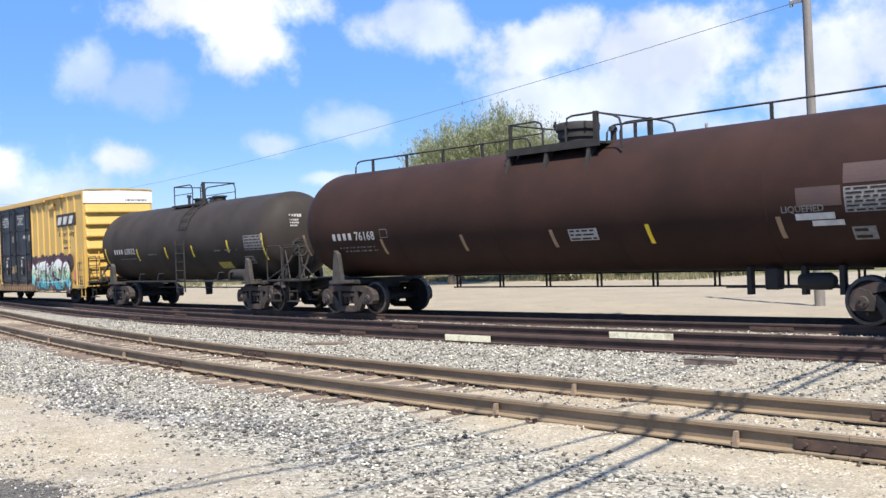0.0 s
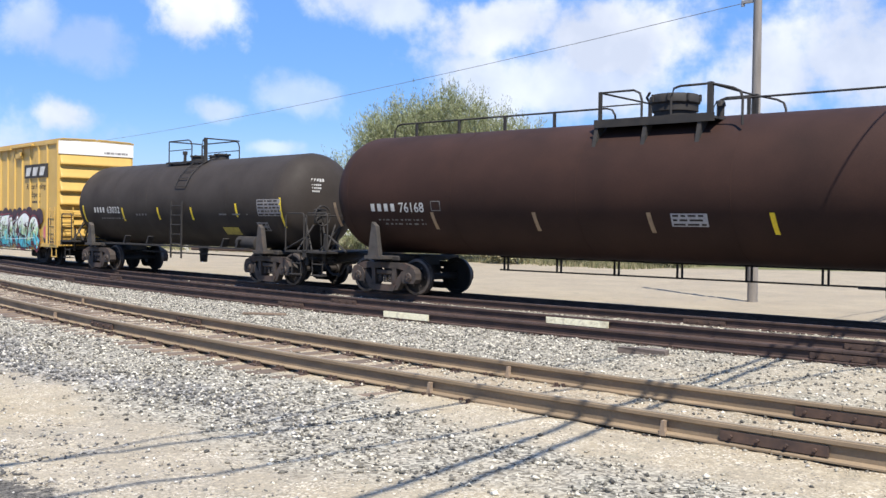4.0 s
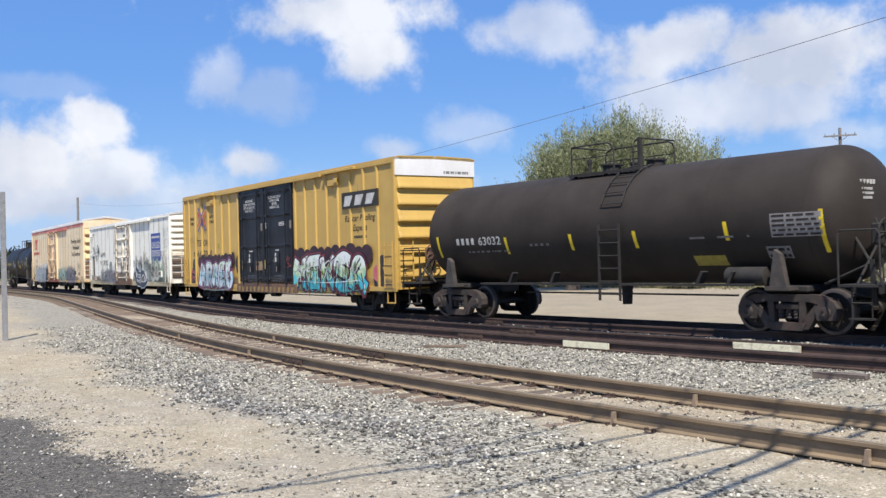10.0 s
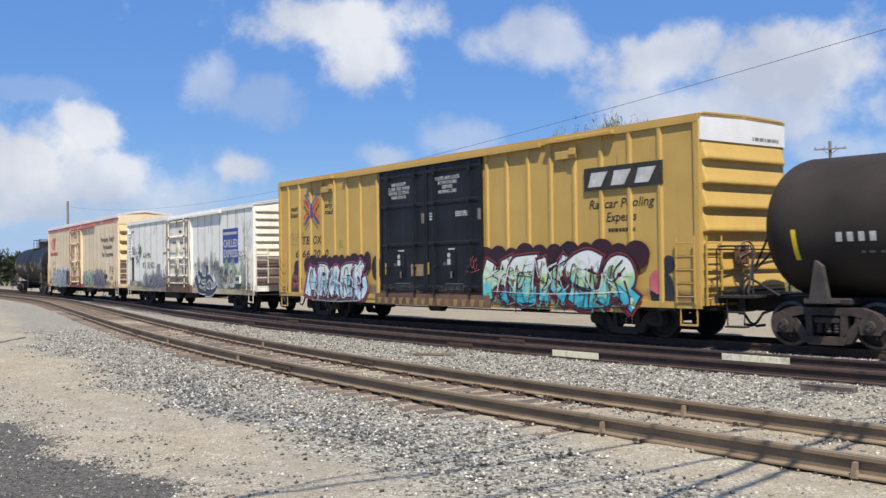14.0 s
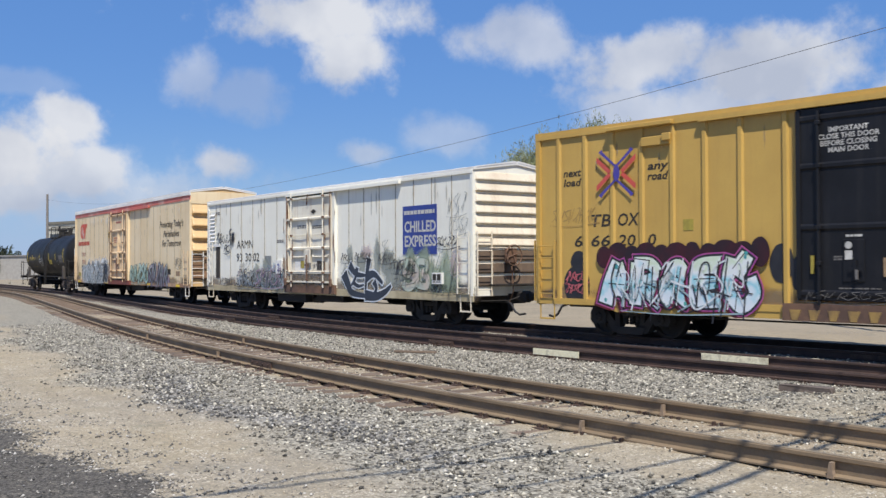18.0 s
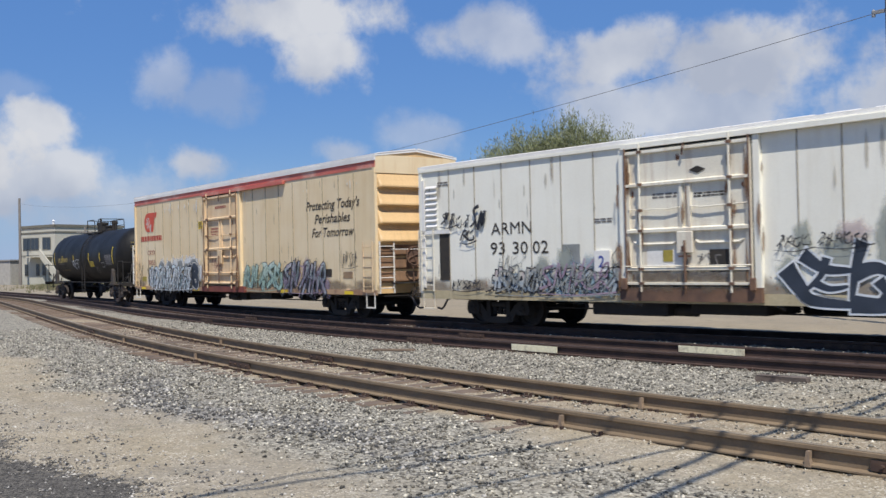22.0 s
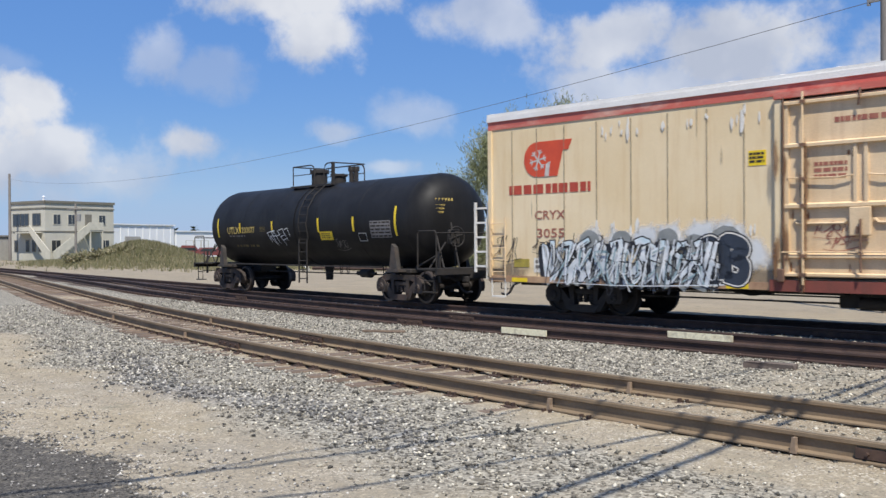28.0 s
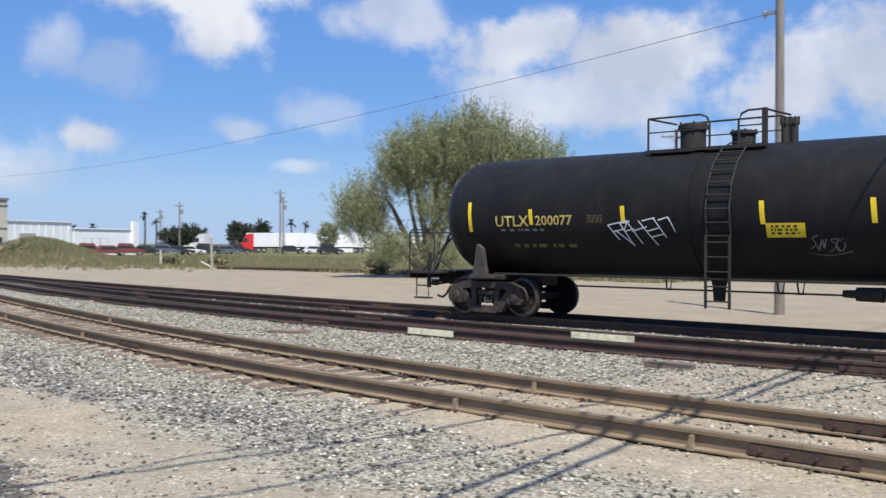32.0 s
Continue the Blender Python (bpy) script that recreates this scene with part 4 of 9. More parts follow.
def tank_end_platform(car, x, s, frame_mat, rail_mat):
    """Stub sill, crosswise platform, braces and the handrail hoop at a tank car's end; s is +1 for the right end."""
    part("stub_sill", Shape().box(x - s * 2.6, x + s * 0.75, -0.32, 0.32, 0.72, 1.0, 0.03), frame_mat, car)
    part("end_platform", Shape().box(x - s * 0.15, x + s * 0.72, -1.5, 1.5, 0.98, 1.03).box(x + s * 0.66, x + s * 0.74, -1.5, 1.5, 0.86, 1.03), frame_mat, car)
    for y in (-1.47, 1.47):
        part("platform_rail", Shape().tube([(x + s * 0.68, y, 1.0), (x + s * 0.68, y, 1.98), (x + s * 0.62, y, 2.06), (x - s * 0.1, y, 2.06), (x - s * 0.16, y, 1.98), (x - s * 0.16, y, 1.0)], 0.021, 6), rail_mat, car, smooth=True)
    part("end_rail", Shape().tube([(x + s * 0.68, -1.47, 2.0), (x + s * 0.68, 1.47, 2.0)], 0.021, 6), rail_mat, car)
    for a, b in (((0.55, -1.1, 1.03), (-0.25, -0.75, 2.0)), ((0.1, -1.25, 1.03), (0.25, -0.8, 1.75)), ((0.6, -0.6, 1.03), (0.05, -0.45, 2.3)), ((-0.6, -1.2, 1.03), (0.3, -1.0, 1.45))):
        part("end_brace", Shape().tube([(x + s * a[0], a[1], a[2]), (x + s * b[0], b[1], b[2])], 0.026, 6), frame_mat, car)
    part("brake_lever", Shape().prism([(x + s * 0.3, 0.62), (x + s * 0.42, 0.62), (x + s * 0.36, 1.5), (x + s * 0.28, 1.5)], -1.12, -1.08), frame_mat, car)
    part("train_pipe", Shape().tube([(x - s * 2.4, -0.62, 0.82), (x - s * 0.6, -0.66, 0.86), (x + s * 0.4, -0.6, 0.7), (x + s * 0.75, -0.45, 0.72)], 0.03, 6), frame_mat, car, smooth=True)
    part("angle_cock", Shape().box(x + s * 0.62, x + s * 0.82, -0.52, -0.4, 0.64, 0.8, 0.02), frame_mat, car)
    part("step_board", Shape().box(x + s * 0.05, x + s * 0.5, -1.5, -1.28, 0.36, 0.395), frame_mat, car)
    for y in (-1.42, 1.42):
        a, b = x + s * 0.08, x + s * 0.48
        st = Shape().tube([(a, y, 0.98), (a, y, 0.38), (b, y, 0.38), (b, y, 0.98)], 0.018, 5).tube([(a, y, 0.68), (b, y, 0.68)], 0.018, 5)
        part("sill_step", st, frame_mat, car)


def tank_car(name, label, u, tank_mat, R, cz, half, trucks, frame_mat, truck_mat, rail_mat, head=0.72):
    car = thing(name, label, "tank car", group="cars of the freight train")
    prof = [(-half, 0.0)]
    for k in range(1, 13):
        a = k / 12 * math.pi / 2
        prof.append((-half + head * (1 - math.cos(a)), R * math.sin(a) ** 0.75))
    for x in np.linspace(-half + head + 0.3, half - head - 0.3, 9):
        prof.append((float(x), R))
    prof += [(-a, r) for a, r in reversed(prof[:13])]
    part("tank", Shape().lathe(prof, "x", 72, (0, 0, cz)), tank_mat, car, smooth=True)
    for x in np.linspace(-half + head, half - head, 6):
        welds = Shape().lathe([(float(x) - 0.02, R - 0.01), (float(x) - 0.012, R + 0.004), (float(x) + 0.012, R + 0.004), (float(x) + 0.02, R - 0.01)], "x", 72, (0, 0, cz))
        part("weld_seam", welds, tank_mat, car, smooth=True)
    for s in (-1, 1):
        for y in (-1, 1):
            sh = Shape()
            sh.prism([(s * trucks - 0.2, 0.95), (s * trucks + 0.2, 0.95), (s * trucks + 0.07, cz - R * 0.55), (s * trucks - 0.07, cz - R * 0.48)], y * (R - 0.16), y * (R - 0.02))
            sh.box(s * trucks - 0.28, s * trucks + 0.28, y * 0.5, y * (R + 0.02), 0.9, 0.98)
            part("tank_saddle", sh, M_DUSTY, car)
        part("body_bolster", Shape().box(s * trucks - 0.5, s * trucks + 0.5, -1.1, 1.1, 0.85, 0.99, 0.03), frame_mat, car)
        add_truck(car, s * trucks, truck_mat)
        tank_end_platform(car, s * (half + 0.02), s, frame_mat, rail_mat)
    couplers(car, half + 0.2, frame_mat)
    cars.append((car, u, trucks))
    return car


def tank_mark(car, x, z0, z1, R, cz, m=M_YELLOWMARK, w=0.09, skew=0.0):
    part("reflector_strip", tank_patch(Shape(), x - w / 2, x + w / 2, z0, z1, R, cz, skew=skew), m, car)


def stencil_panel(car, x0, x1, z0, z1, R, cz, m=M_SIGNGREY, rows=4, ink=M_TANKGREY):
    """A framed panel of small print, drawn as bars."""
    part("stencil_panel", tank_patch(Shape(), x0, x1, z0, z1, R, cz, 0.005), m, car)
    sh, rng = Shape(), random.Random(int(x0 * 10))
    for i in range(rows):
        z = z1 - (z1 - z0) * (i + 0.75) / rows
        x = x0 + 0.04
        while x < x1 - 0.1:
            w = rng.uniform(0.08, 0.3)
            tank_patch(sh, x, min(x + w, x1 - 0.04), z, z + (z1 - z0) / rows * 0.45, R, cz, 0.009, 1)
            x += w + 0.05
    tagged(part("small_print", sh, ink, car), kind="stuff")


def bars(car, x0, x1, z0, z1, m, R=None, cz=None, y=-1.55, n=6, name="small_print", seed=1, rows=1):
    sh, rng = Shape(), random.Random(seed)
    for r in range(rows):
        a = z1 - (z1 - z0) * r / rows
        b = a - (z1 - z0) / rows * 0.62
        x = x0
        while x < x1 - 0.01:
            w = min(rng.uniform(0.5, 1.6) * (x1 - x0) / n, x1 - x)
            if R:
                tank_patch(sh, x, x + w * 0.55, b, a, R, cz, 0.006, 2)
            else:
                sh.box(x, x + w * 0.8, y - 0.004, y, b, a)
            x += w
    return tagged(part(name, sh, m, car), kind="stuff")


def fittings(car, spec, top, mat_):
    """Valves and covers on the tank's crown: (x, y, radius, height)."""
    for x, y, r, h in spec:
        sh = Shape().lathe([(-0.1, r * 0.85), (h * 0.75, r * 0.85), (h * 0.75, r), (h * 0.92, r), (h, r * 0.7), (h, 0.0)], "z", 18, (x, y, top))
        for k in range(6):
            a = k * math.pi / 3
            sh.lathe([(h * 0.7, 0.025), (h * 1.02, 0.025), (h * 1.02, 0.0)], "z", 6, (x + r * 0.95 * math.cos(a), y + r * 0.95 * math.sin(a), top))
        part("valve_cover", sh, mat_, car, smooth=True)


# guard frame on a tank's crown: plate, near hoops either side of the ladder gap, far hoop and cross rails
def crown_guard(car, x0, x1, gap0, gap1, top, w, h, mat_, plate_drop=0.1):
    for k in range(7):
        y = -w + 2 * w * k / 6
        if abs(y) > 0.15:
            part("platform_plank", Shape().box(x0, x1, y - 0.075, y + 0.075, top - plate_drop, top - plate_drop + 0.04), mat_, car)
    part("platform_edge", Shape().box(x0 - 0.03, x1 + 0.03, -w - 0.1, -w - 0.076, top - plate_drop - 0.015, top - plate_drop + 0.05), mat_, car)
    for x in (x0 + 0.08, (x0 + x1) / 2, x1 - 0.08):
        for s in (-1, 1):
            part("platform_bracket", Shape().prism([(s * w, top - plate_drop), (s * w, top - plate_drop - 0.1), (s * (w + 0.05), top - 0.36), (s * (w - 0.1), top - 0.2), (s * 0.4, top - plate_drop)], x - 0.03, x + 0.03, "yz"), mat_, car)
    z = top + h
    for a, b, y, rl, rr in ((x0, gap0, -w, 0.02, 0.2), (gap1, x1, -w, 0.2, 0.02), (x0, x1, w, 0.2, 0.2)):
        pts = [(a, y, top - 0.08), (a, y, z - rl), (a + rl * 0.3, y, z - rl * 0.3), (a + rl, y, z), (b - rr, y, z), (b - rr * 0.3, y, z - rr * 0.3), (b, y, z - rr), (b, y, top - 0.08)]
        hoop = part("guardrail_hoop", Shape().tube(pts, 0.023, 6), mat_, car, smooth=True)
        part("midrail", Shape().tube([(a, y, top + h * 0.52), (b, y, top + h * 0.52)], 0.015, 5), mat_, hoop)
    for x in (x0, x1):
        part("cross_rail", Shape().tube([(x, -w, z), (x, w, z)], 0.023, 6), mat_, car)
    part("corner_post", Shape().box(x1 - 0.045, x1 + 0.045, -w - 0.045, -w + 0.045, top - 0.1, z + 0.02), mat_, car)


# the long brown pressure tank car
def brown_tank():
    R, cz, u = 1.54, 2.58, -0.575
    car = tank_car("pressure_tank_car", "long faded brown pressure tank car with a dome housing on top", u, M_TANKBROWN, R, cz, 9.68, 7.78, M_FRAME, M_TRUCK, M_FRAME, head=0.95)
    g = lambda a: a - u
    top = cz + R
    # walkway beside the dome, carried on brackets, and the valve housing
    x0, x1, zp, w = g(-2.1), g(0.62), 4.0, 1.12
    part("dome_platform", Shape().box(x0, x1, -w, -0.3, zp - 0.03, zp + 0.02).box(x0, x1, 0.3, w, zp - 0.03, zp + 0.02), M_FRAME, car)
    part("platform_toe_board", Shape().box(x0 - 0.02, x1 + 0.02, -w - 0.03, -w - 0.002, zp - 0.09, zp + 0.08), M_FRAME, car)
    for x in (x0 + 0.03, g(-0.9), g(0.32)):
        for s in (-1, 1):
            br = Shape().prism([(s * w, zp - 0.031), (s * (w + 0.02), zp - 0.16), (s * (w + 0.12), zp - 0.52), (s * (w - 0.06), zp - 0.34), (s * 0.8, zp - 0.031)], x - 0.045, x + 0.045, "yz")
            part("platform_bracket", br, M_FRAME, car)
    dome = part("dome_housing", Shape().lathe([(-0.2, 0.45), (0.16, 0.45), (0.16, 0.49), (0.3, 0.49), (0.34, 0.53), (0.46, 0.53), (0.52, 0.49), (0.55, 0.26), (0.55, 0.0)], "z", 28, (g(-0.8), 0, top)), M_FRAME, car, smooth=True)
    for k in range(8):
        a = k * math.pi / 4 + 0.2
        part("housing_bolt", Shape().lathe([(0.36, 0.0), (0.36, 0.035), (0.5, 0.035), (0.52, 0.0)], "z", 6, (g(-0.8) + 0.54 * math.cos(a), 0.54 * math.sin(a), top)), M_FRAME, dome)
    part("lid_handle", Shape().tube([(g(-1.32), -0.12, top + 0.35), (g(-1.4), -0.16, top + 0.5), (g(-1.3), -0.2, top + 0.6)], 0.03, 6), M_FRAME, dome, smooth=True)
    part("relief_valve", Shape().lathe([(-0.05, 0.07), (0.2, 0.07), (0.2, 0.1), (0.3, 0.08), (0.34, 0.0)], "z", 10, (g(0.3), -0.1, top)), M_FRAME, car, smooth=True)
    # small hoop, tall hoop with its square post
    for y in (-w + 0.03, w - 0.03):
        a, b, z = x0 + 0.1, g(-1.0), 4.66
        hoop = part("guardrail_hoop", Shape().tube([(a, y, zp), (a, y, z), (b - 0.2, y, z), (b - 0.05, y, z - 0.07), (b, y, z - 0.22), (b, y, zp)], 0.026, 6), M_FRAME, car, smooth=True)
        part("midrail", Shape().tube([(a, y, zp + 0.36), (b, y, zp + 0.36)], 0.016, 5), M_FRAME, hoop)
        part("hoop_post", Shape().box(a - 0.035, a + 0.035, y - 0.03, y + 0.03, zp, z + 0.02), M_FRAME, hoop)
        a, b = g(-0.33), g(1.2)
        part("guardrail_hoop", Shape().tube([(a, y, zp), (a, y, z - 0.2), (a + 0.06, y, z - 0.04), (a + 0.2, y, z), (g(0.55), y, z), (b - 0.2, y, z - 0.12), (b - 0.05, y, z - 0.2), (b, y, z - 0.34), (b, y, zp - 0.2)], 0.026, 6), M_FRAME, car, smooth=True)
        part("square_post", Shape().box(g(0.48), g(0.58), y - 0.05, y + 0.05, zp - 0.05, z + 0.03), M_FRAME, car)
    for x in (x0 + 0.1, g(0.53)):
        part("cross_rail", Shape().tube([(x, -w + 0.03, 4.66), (x, w - 0.03, 4.66)], 0.022, 6), M_FRAME, car)
    # crown handrails to both ends
    for a, b, n in ((g(-9.0), g(-2.2), 4), (g(0.1), g(7.7), 3)):
        z, y = top + 0.34, -0.1
        rail = part("crown_handrail", Shape().tube([(a, y, top - 0.05), (a + 0.02, y, z - 0.16), (a + 0.1, y, z - 0.04), (a + 0.25, y, z), (b - 0.25, y, z), (b - 0.1, y, z - 0.04), (b - 0.02, y, z - 0.16), (b, y, top - 0.05)], 0.024, 6), M_FRAME, car, smooth=True)
        for k in range(n):
            x = a + 0.8 + (b - a - 1.0) * k / (n - 1 if a > 0 else n)
            part("handrail_post", Shape().box(x - 0.03, x + 0.03, y - 0.03, y + 0.03, top - 0.04, z), M_FRAME, rail)
    # rail hung below the barrel
    low = part("low_handrail", Shape().tube([(g(-6.4), 1.25, 0.98), (g(5.6), 1.25, 0.98)], 0.022, 6), M_FRAME, car)
    part("low_handrail", Shape().tube([(g(-6.4), 1.25, 0.64), (g(5.6), 1.25, 0.64)], 0.022, 6), M_FRAME, car)
    for k in range(8):
        x = g(-6.2 + 1.65 * k)
        for q in (-0.06, 0.06):
            part("rail_hanger", Shape().box(x + q - 0.02, x + q + 0.02, 1.23, 1.27, 0.62, 1.5), M_FRAME, low)
    part("brake_cylinder", Shape().lathe([(g(4.9), 0.0), (g(4.9), 0.14), (g(5.02), 0.17), (g(5.5), 0.17), (g(5.6), 0.1), (g(5.6), 0.0)], "x", 14, (0, -0.6, 0.82)), M_FRAME, car, smooth=True)
    part("control_valve", Shape().box(g(4.2), g(4.5), -0.72, -0.45, 0.66, 1.1, 0.03), M_FRAME, car)
    part("brake_rod", Shape().tube([(g(3.3), -0.6, 0.72), (g(6.6), -0.6, 0.7)], 0.03, 6), M_FRAME, car)
    for x in (3.85, 5.0, 5.75):
        part("brake_hanger", Shape().box(g(x) - 0.05, g(x) + 0.05, -0.68, -0.52, 0.56, 1.12), M_FRAME, car)
    for k in range(4):
        part("owner_mark", tank_patch(Shape(), g(-8.48 + 0.23 * k), g(-8.35 + 0.23 * k), 2.11, 2.3, R, cz), M_LETTERW, car)
    letters("76168", g(-7.52), 2.09, 0.25, M_LETTERW, car, tank=(R, cz), width=0.82, name="car_number")
    bars(car, g(-8.3), g(-6.75), 1.86, 1.92, M_LETTERG, R, cz, n=9, seed=7)
    bars(car, g(-8.1), g(-6.7), 1.76, 1.82, M_LETTERG, R, cz, n=8, seed=9)
    part("stencil_frame", Shape().add(*patch_rect(g(-6.45), g(-6.15), 2.12, 2.36, R, cz)), M_LETTERG, car)
    for x, m in ((-9.75, M_TANMARK), (-6.4, M_TANMARK), (-3.4, M_TANMARK), (-0.55, M_TANMARK), (2.03, M_YELLOWMARK), (4.95, M_TANMARK), (7.9, M_TANMARK)):
        tank_mark(car, g(x), *((1.72, 2.34) if x < -9 else (1.68, 2.09)), R, cz, m, 0.1, -0.05)
    stencil_panel(car, g(-0.11), g(0.68), 1.81, 2.07, R, cz, rows=3, m=M_PALEPANEL)
    letters("LIQUEFIED", g(4.98), 2.15, 0.13, M_LETTERG, car, tank=(R, cz), width=0.82)
    part("placard", tank_patch(Shape(), g(5.25), g(6.0), 2.0, 2.12, R, cz), M_LETTERW, car)
    part("placard", tank_patch(Shape(), g(5.55), g(6.15), 1.88, 1.98, R, cz), M_LETTERW, car)
    stencil_panel(car, g(6.2), g(7.3), 2.1, 2.56, R, cz, rows=6)
    stencil_panel(car, g(6.25), g(6.68), 1.6, 1.84, R, cz, rows=2)
    for x, w_, z0, z1 in ((5.3, 0.85, 2.24, 2.6), (6.2, 1.1, 2.62, 2.98)):
        part("paint_patch", tank_patch(Shape(), g(x), g(x + w_), z0, z1, R, cz, 0.004), M_TANMARK2, car)
    return car


def patch_rect(x0, x1, z0, z1, R, cz, t=0.02):
    s = Shape()
    tank_patch(s, x0, x0 + t, z0, z1, R, cz), tank_patch(s, x1 - t, x1, z0, z1, R, cz)
    tank_patch(s, x0, x1, z0, z0 + t, R, cz), tank_patch(s, x0, x1, z1 - t, z1, R, cz)
    return s.v, s.f


M_PALEPANEL = mat("pale_stencil_panel", (0.42, 0.4, 0.38), (0.33, 0.31, 0.3), 0.7, 0, 14)
M_TANMARK2 = mat("touched_up_brown_paint", (0.1, 0.06, 0.05), (0.08, 0.05, 0.045), 0.6, 0, 2)


def grey_tank():
    R, cz, u = 1.43, 2.42, -18.65
    car = tank_car("grey_tank_car", "sooty grey tank car with a guarded top platform and side ladder", u, M_TANKGREY, R, cz, 6.93, 5.42, M_FRAME, M_TRUCK, M_FRAME, head=0.85)
    g = lambda a: a - 0.23 - u
    top = cz + R
    crown_guard(car, g(-19.52), g(-17.2), g(-18.05), g(-17.42), top, 0.64, 0.66, M_FRAME)
    fittings(car, ((g(-18.75), 0.05, 0.28, 0.2), (g(-18.1), 0.2, 0.14, 0.2), (g(-19.4), -0.1, 0.06, 0.36), (g(-17.3), 0.05, 0.26, 0.2)), top, M_FRAME)
    # ladder that bends over the flank
    arc = [(math.radians(a)) for a in (20, 35, 50, 65, 78)]
    sh = Shape()
    for x in (g(-17.8), g(-17.15)):
        sh.tube([(x, -(R + 0.06) * math.cos(a), cz + (R + 0.06) * math.sin(a)) for a in arc], 0.018, 6)
    lad = part("curved_ladder", sh, M_FRAME, car)
    for a in np.linspace(arc[0], arc[-1], 6):
        part("rung", Shape().tube([(g(-17.8), -(R + 0.06) * math.cos(a), cz + (R + 0.06) * math.sin(a)), (g(-17.15), -(R + 0.06) * math.cos(a), cz + (R + 0.06) * math.sin(a))], 0.014, 5), M_FRAME, lad)
    ladder(car, g(-17.8), g(-17.15), -1.52, 0.62, 2.45, 6, M_FRAME, r=0.022)
    part("running_board", Shape().box(g(-22.3), g(-13.6), -1.52, -1.3, 0.98, 1.03), M_FRAME, car)
    for x in (-21.2, -19.6, -15.0, -14.2):
        sup = Shape().prism([(g(x) - 0.06, 1.02), (g(x) + 0.1, 1.3), (g(x) + 0.16, 1.28), (g(x) + 0.03, 1.02)], -1.42, -1.22)
        part("board_bracket", sup, M_FRAME, car)
    part("brake_rod", Shape().tube([(g(-21.5), -0.5, 0.74), (g(-14.6), -0.5, 0.74)], 0.025, 6), M_FRAME, car)
    part("bottom_outlet", Shape().lathe([(0.45, 0.0), (0.45, 0.12), (0.8, 0.14), (1.1, 0.2)], "z", 14, (g(-18.3), 0, 0)), M_FRAME, car, smooth=True)
    part("brake_reservoir", Shape().lathe([(g(-14.4), 0.0), (g(-14.35), 0.2), (g(-13.4), 0.2), (g(-13.35), 0.0)], "x", 16, (0, -1.15, 1.18)), M_FRAME, car, smooth=True)
    brake_gear(car, g(-11.15), -0.55, 2.0, M_FRAME)
    for k in range(4):
        part("owner_mark", tank_patch(Shape(), g(-23.46 + 0.22 * k), g(-23.34 + 0.22 * k), 2.09, 2.27, R, cz), M_LETTERW, car)
    letters("63032", g(-22.5), 2.07, 0.23, M_LETTERW, car, tank=(R, cz), width=0.95, name="car_number")
    bars(car, g(-23.0), g(-21.2), 1.84, 1.91, M_LETTERG, R, cz, n=9, seed=3)
    bars(car, g(-20.4), g(-19.6), 1.95, 2.05, M_LETTERG, R, cz, n=5, seed=5)
    bars(car, g(-15.2), g(-13.6), 1.98, 2.05, M_LETTERG, R, cz, n=3, seed=6)
    for x, z0, z1 in ((-24.3, 1.75, 2.35), (-21.3, 1.8, 2.25), (-18.85, 1.85, 2.25), (-16.75, 1.85, 2.25), (-14.2, 1.95, 2.35), (-11.95, 1.65, 2.5)):
        tank_mark(car, g(x), z0, z1, R, cz, M_YELLOWMARK, 0.1, -0.04)
    part("yellow_placard", tank_patch(Shape(), g(-15.25), g(-14.4), 1.42, 1.64, R, cz), M_YELLOWMARK2, car)
    stencil_panel(car, g(-13.13), g(-11.98), 1.98, 2.46, R, cz, rows=5)
    stencil_panel(car, g(-13.33), g(-12.76), 1.55, 1.8, R, cz, rows=2)
    # small stencil on the right-hand head
    sh = Shape()
    for i, (w, z) in enumerate(((0.42, 2.98), (0.3, 2.86), (0.3, 2.77), (0.24, 2.68))):
        for k in range(5):
            y = -0.62 + w * k / 5
            x = 6.93 - 0.85 * (1 - math.sqrt(max(0, 1 - ((y * y + (z - cz) ** 2) / R ** 2)))) ** 1.0
            sh.box(x + 0.03, x + 0.045, y, y + w / 6.5, z, z + (0.05 if i else 0.09))
    tagged(part("end_stencil", sh, M_LETTERW, car), kind="stuff")
    return car


M_YELLOWMARK2 = mat("dirty_yellow_placard", (0.42, 0.33, 0.05), (0.3, 0.24, 0.05), 0.6, 0, 8)


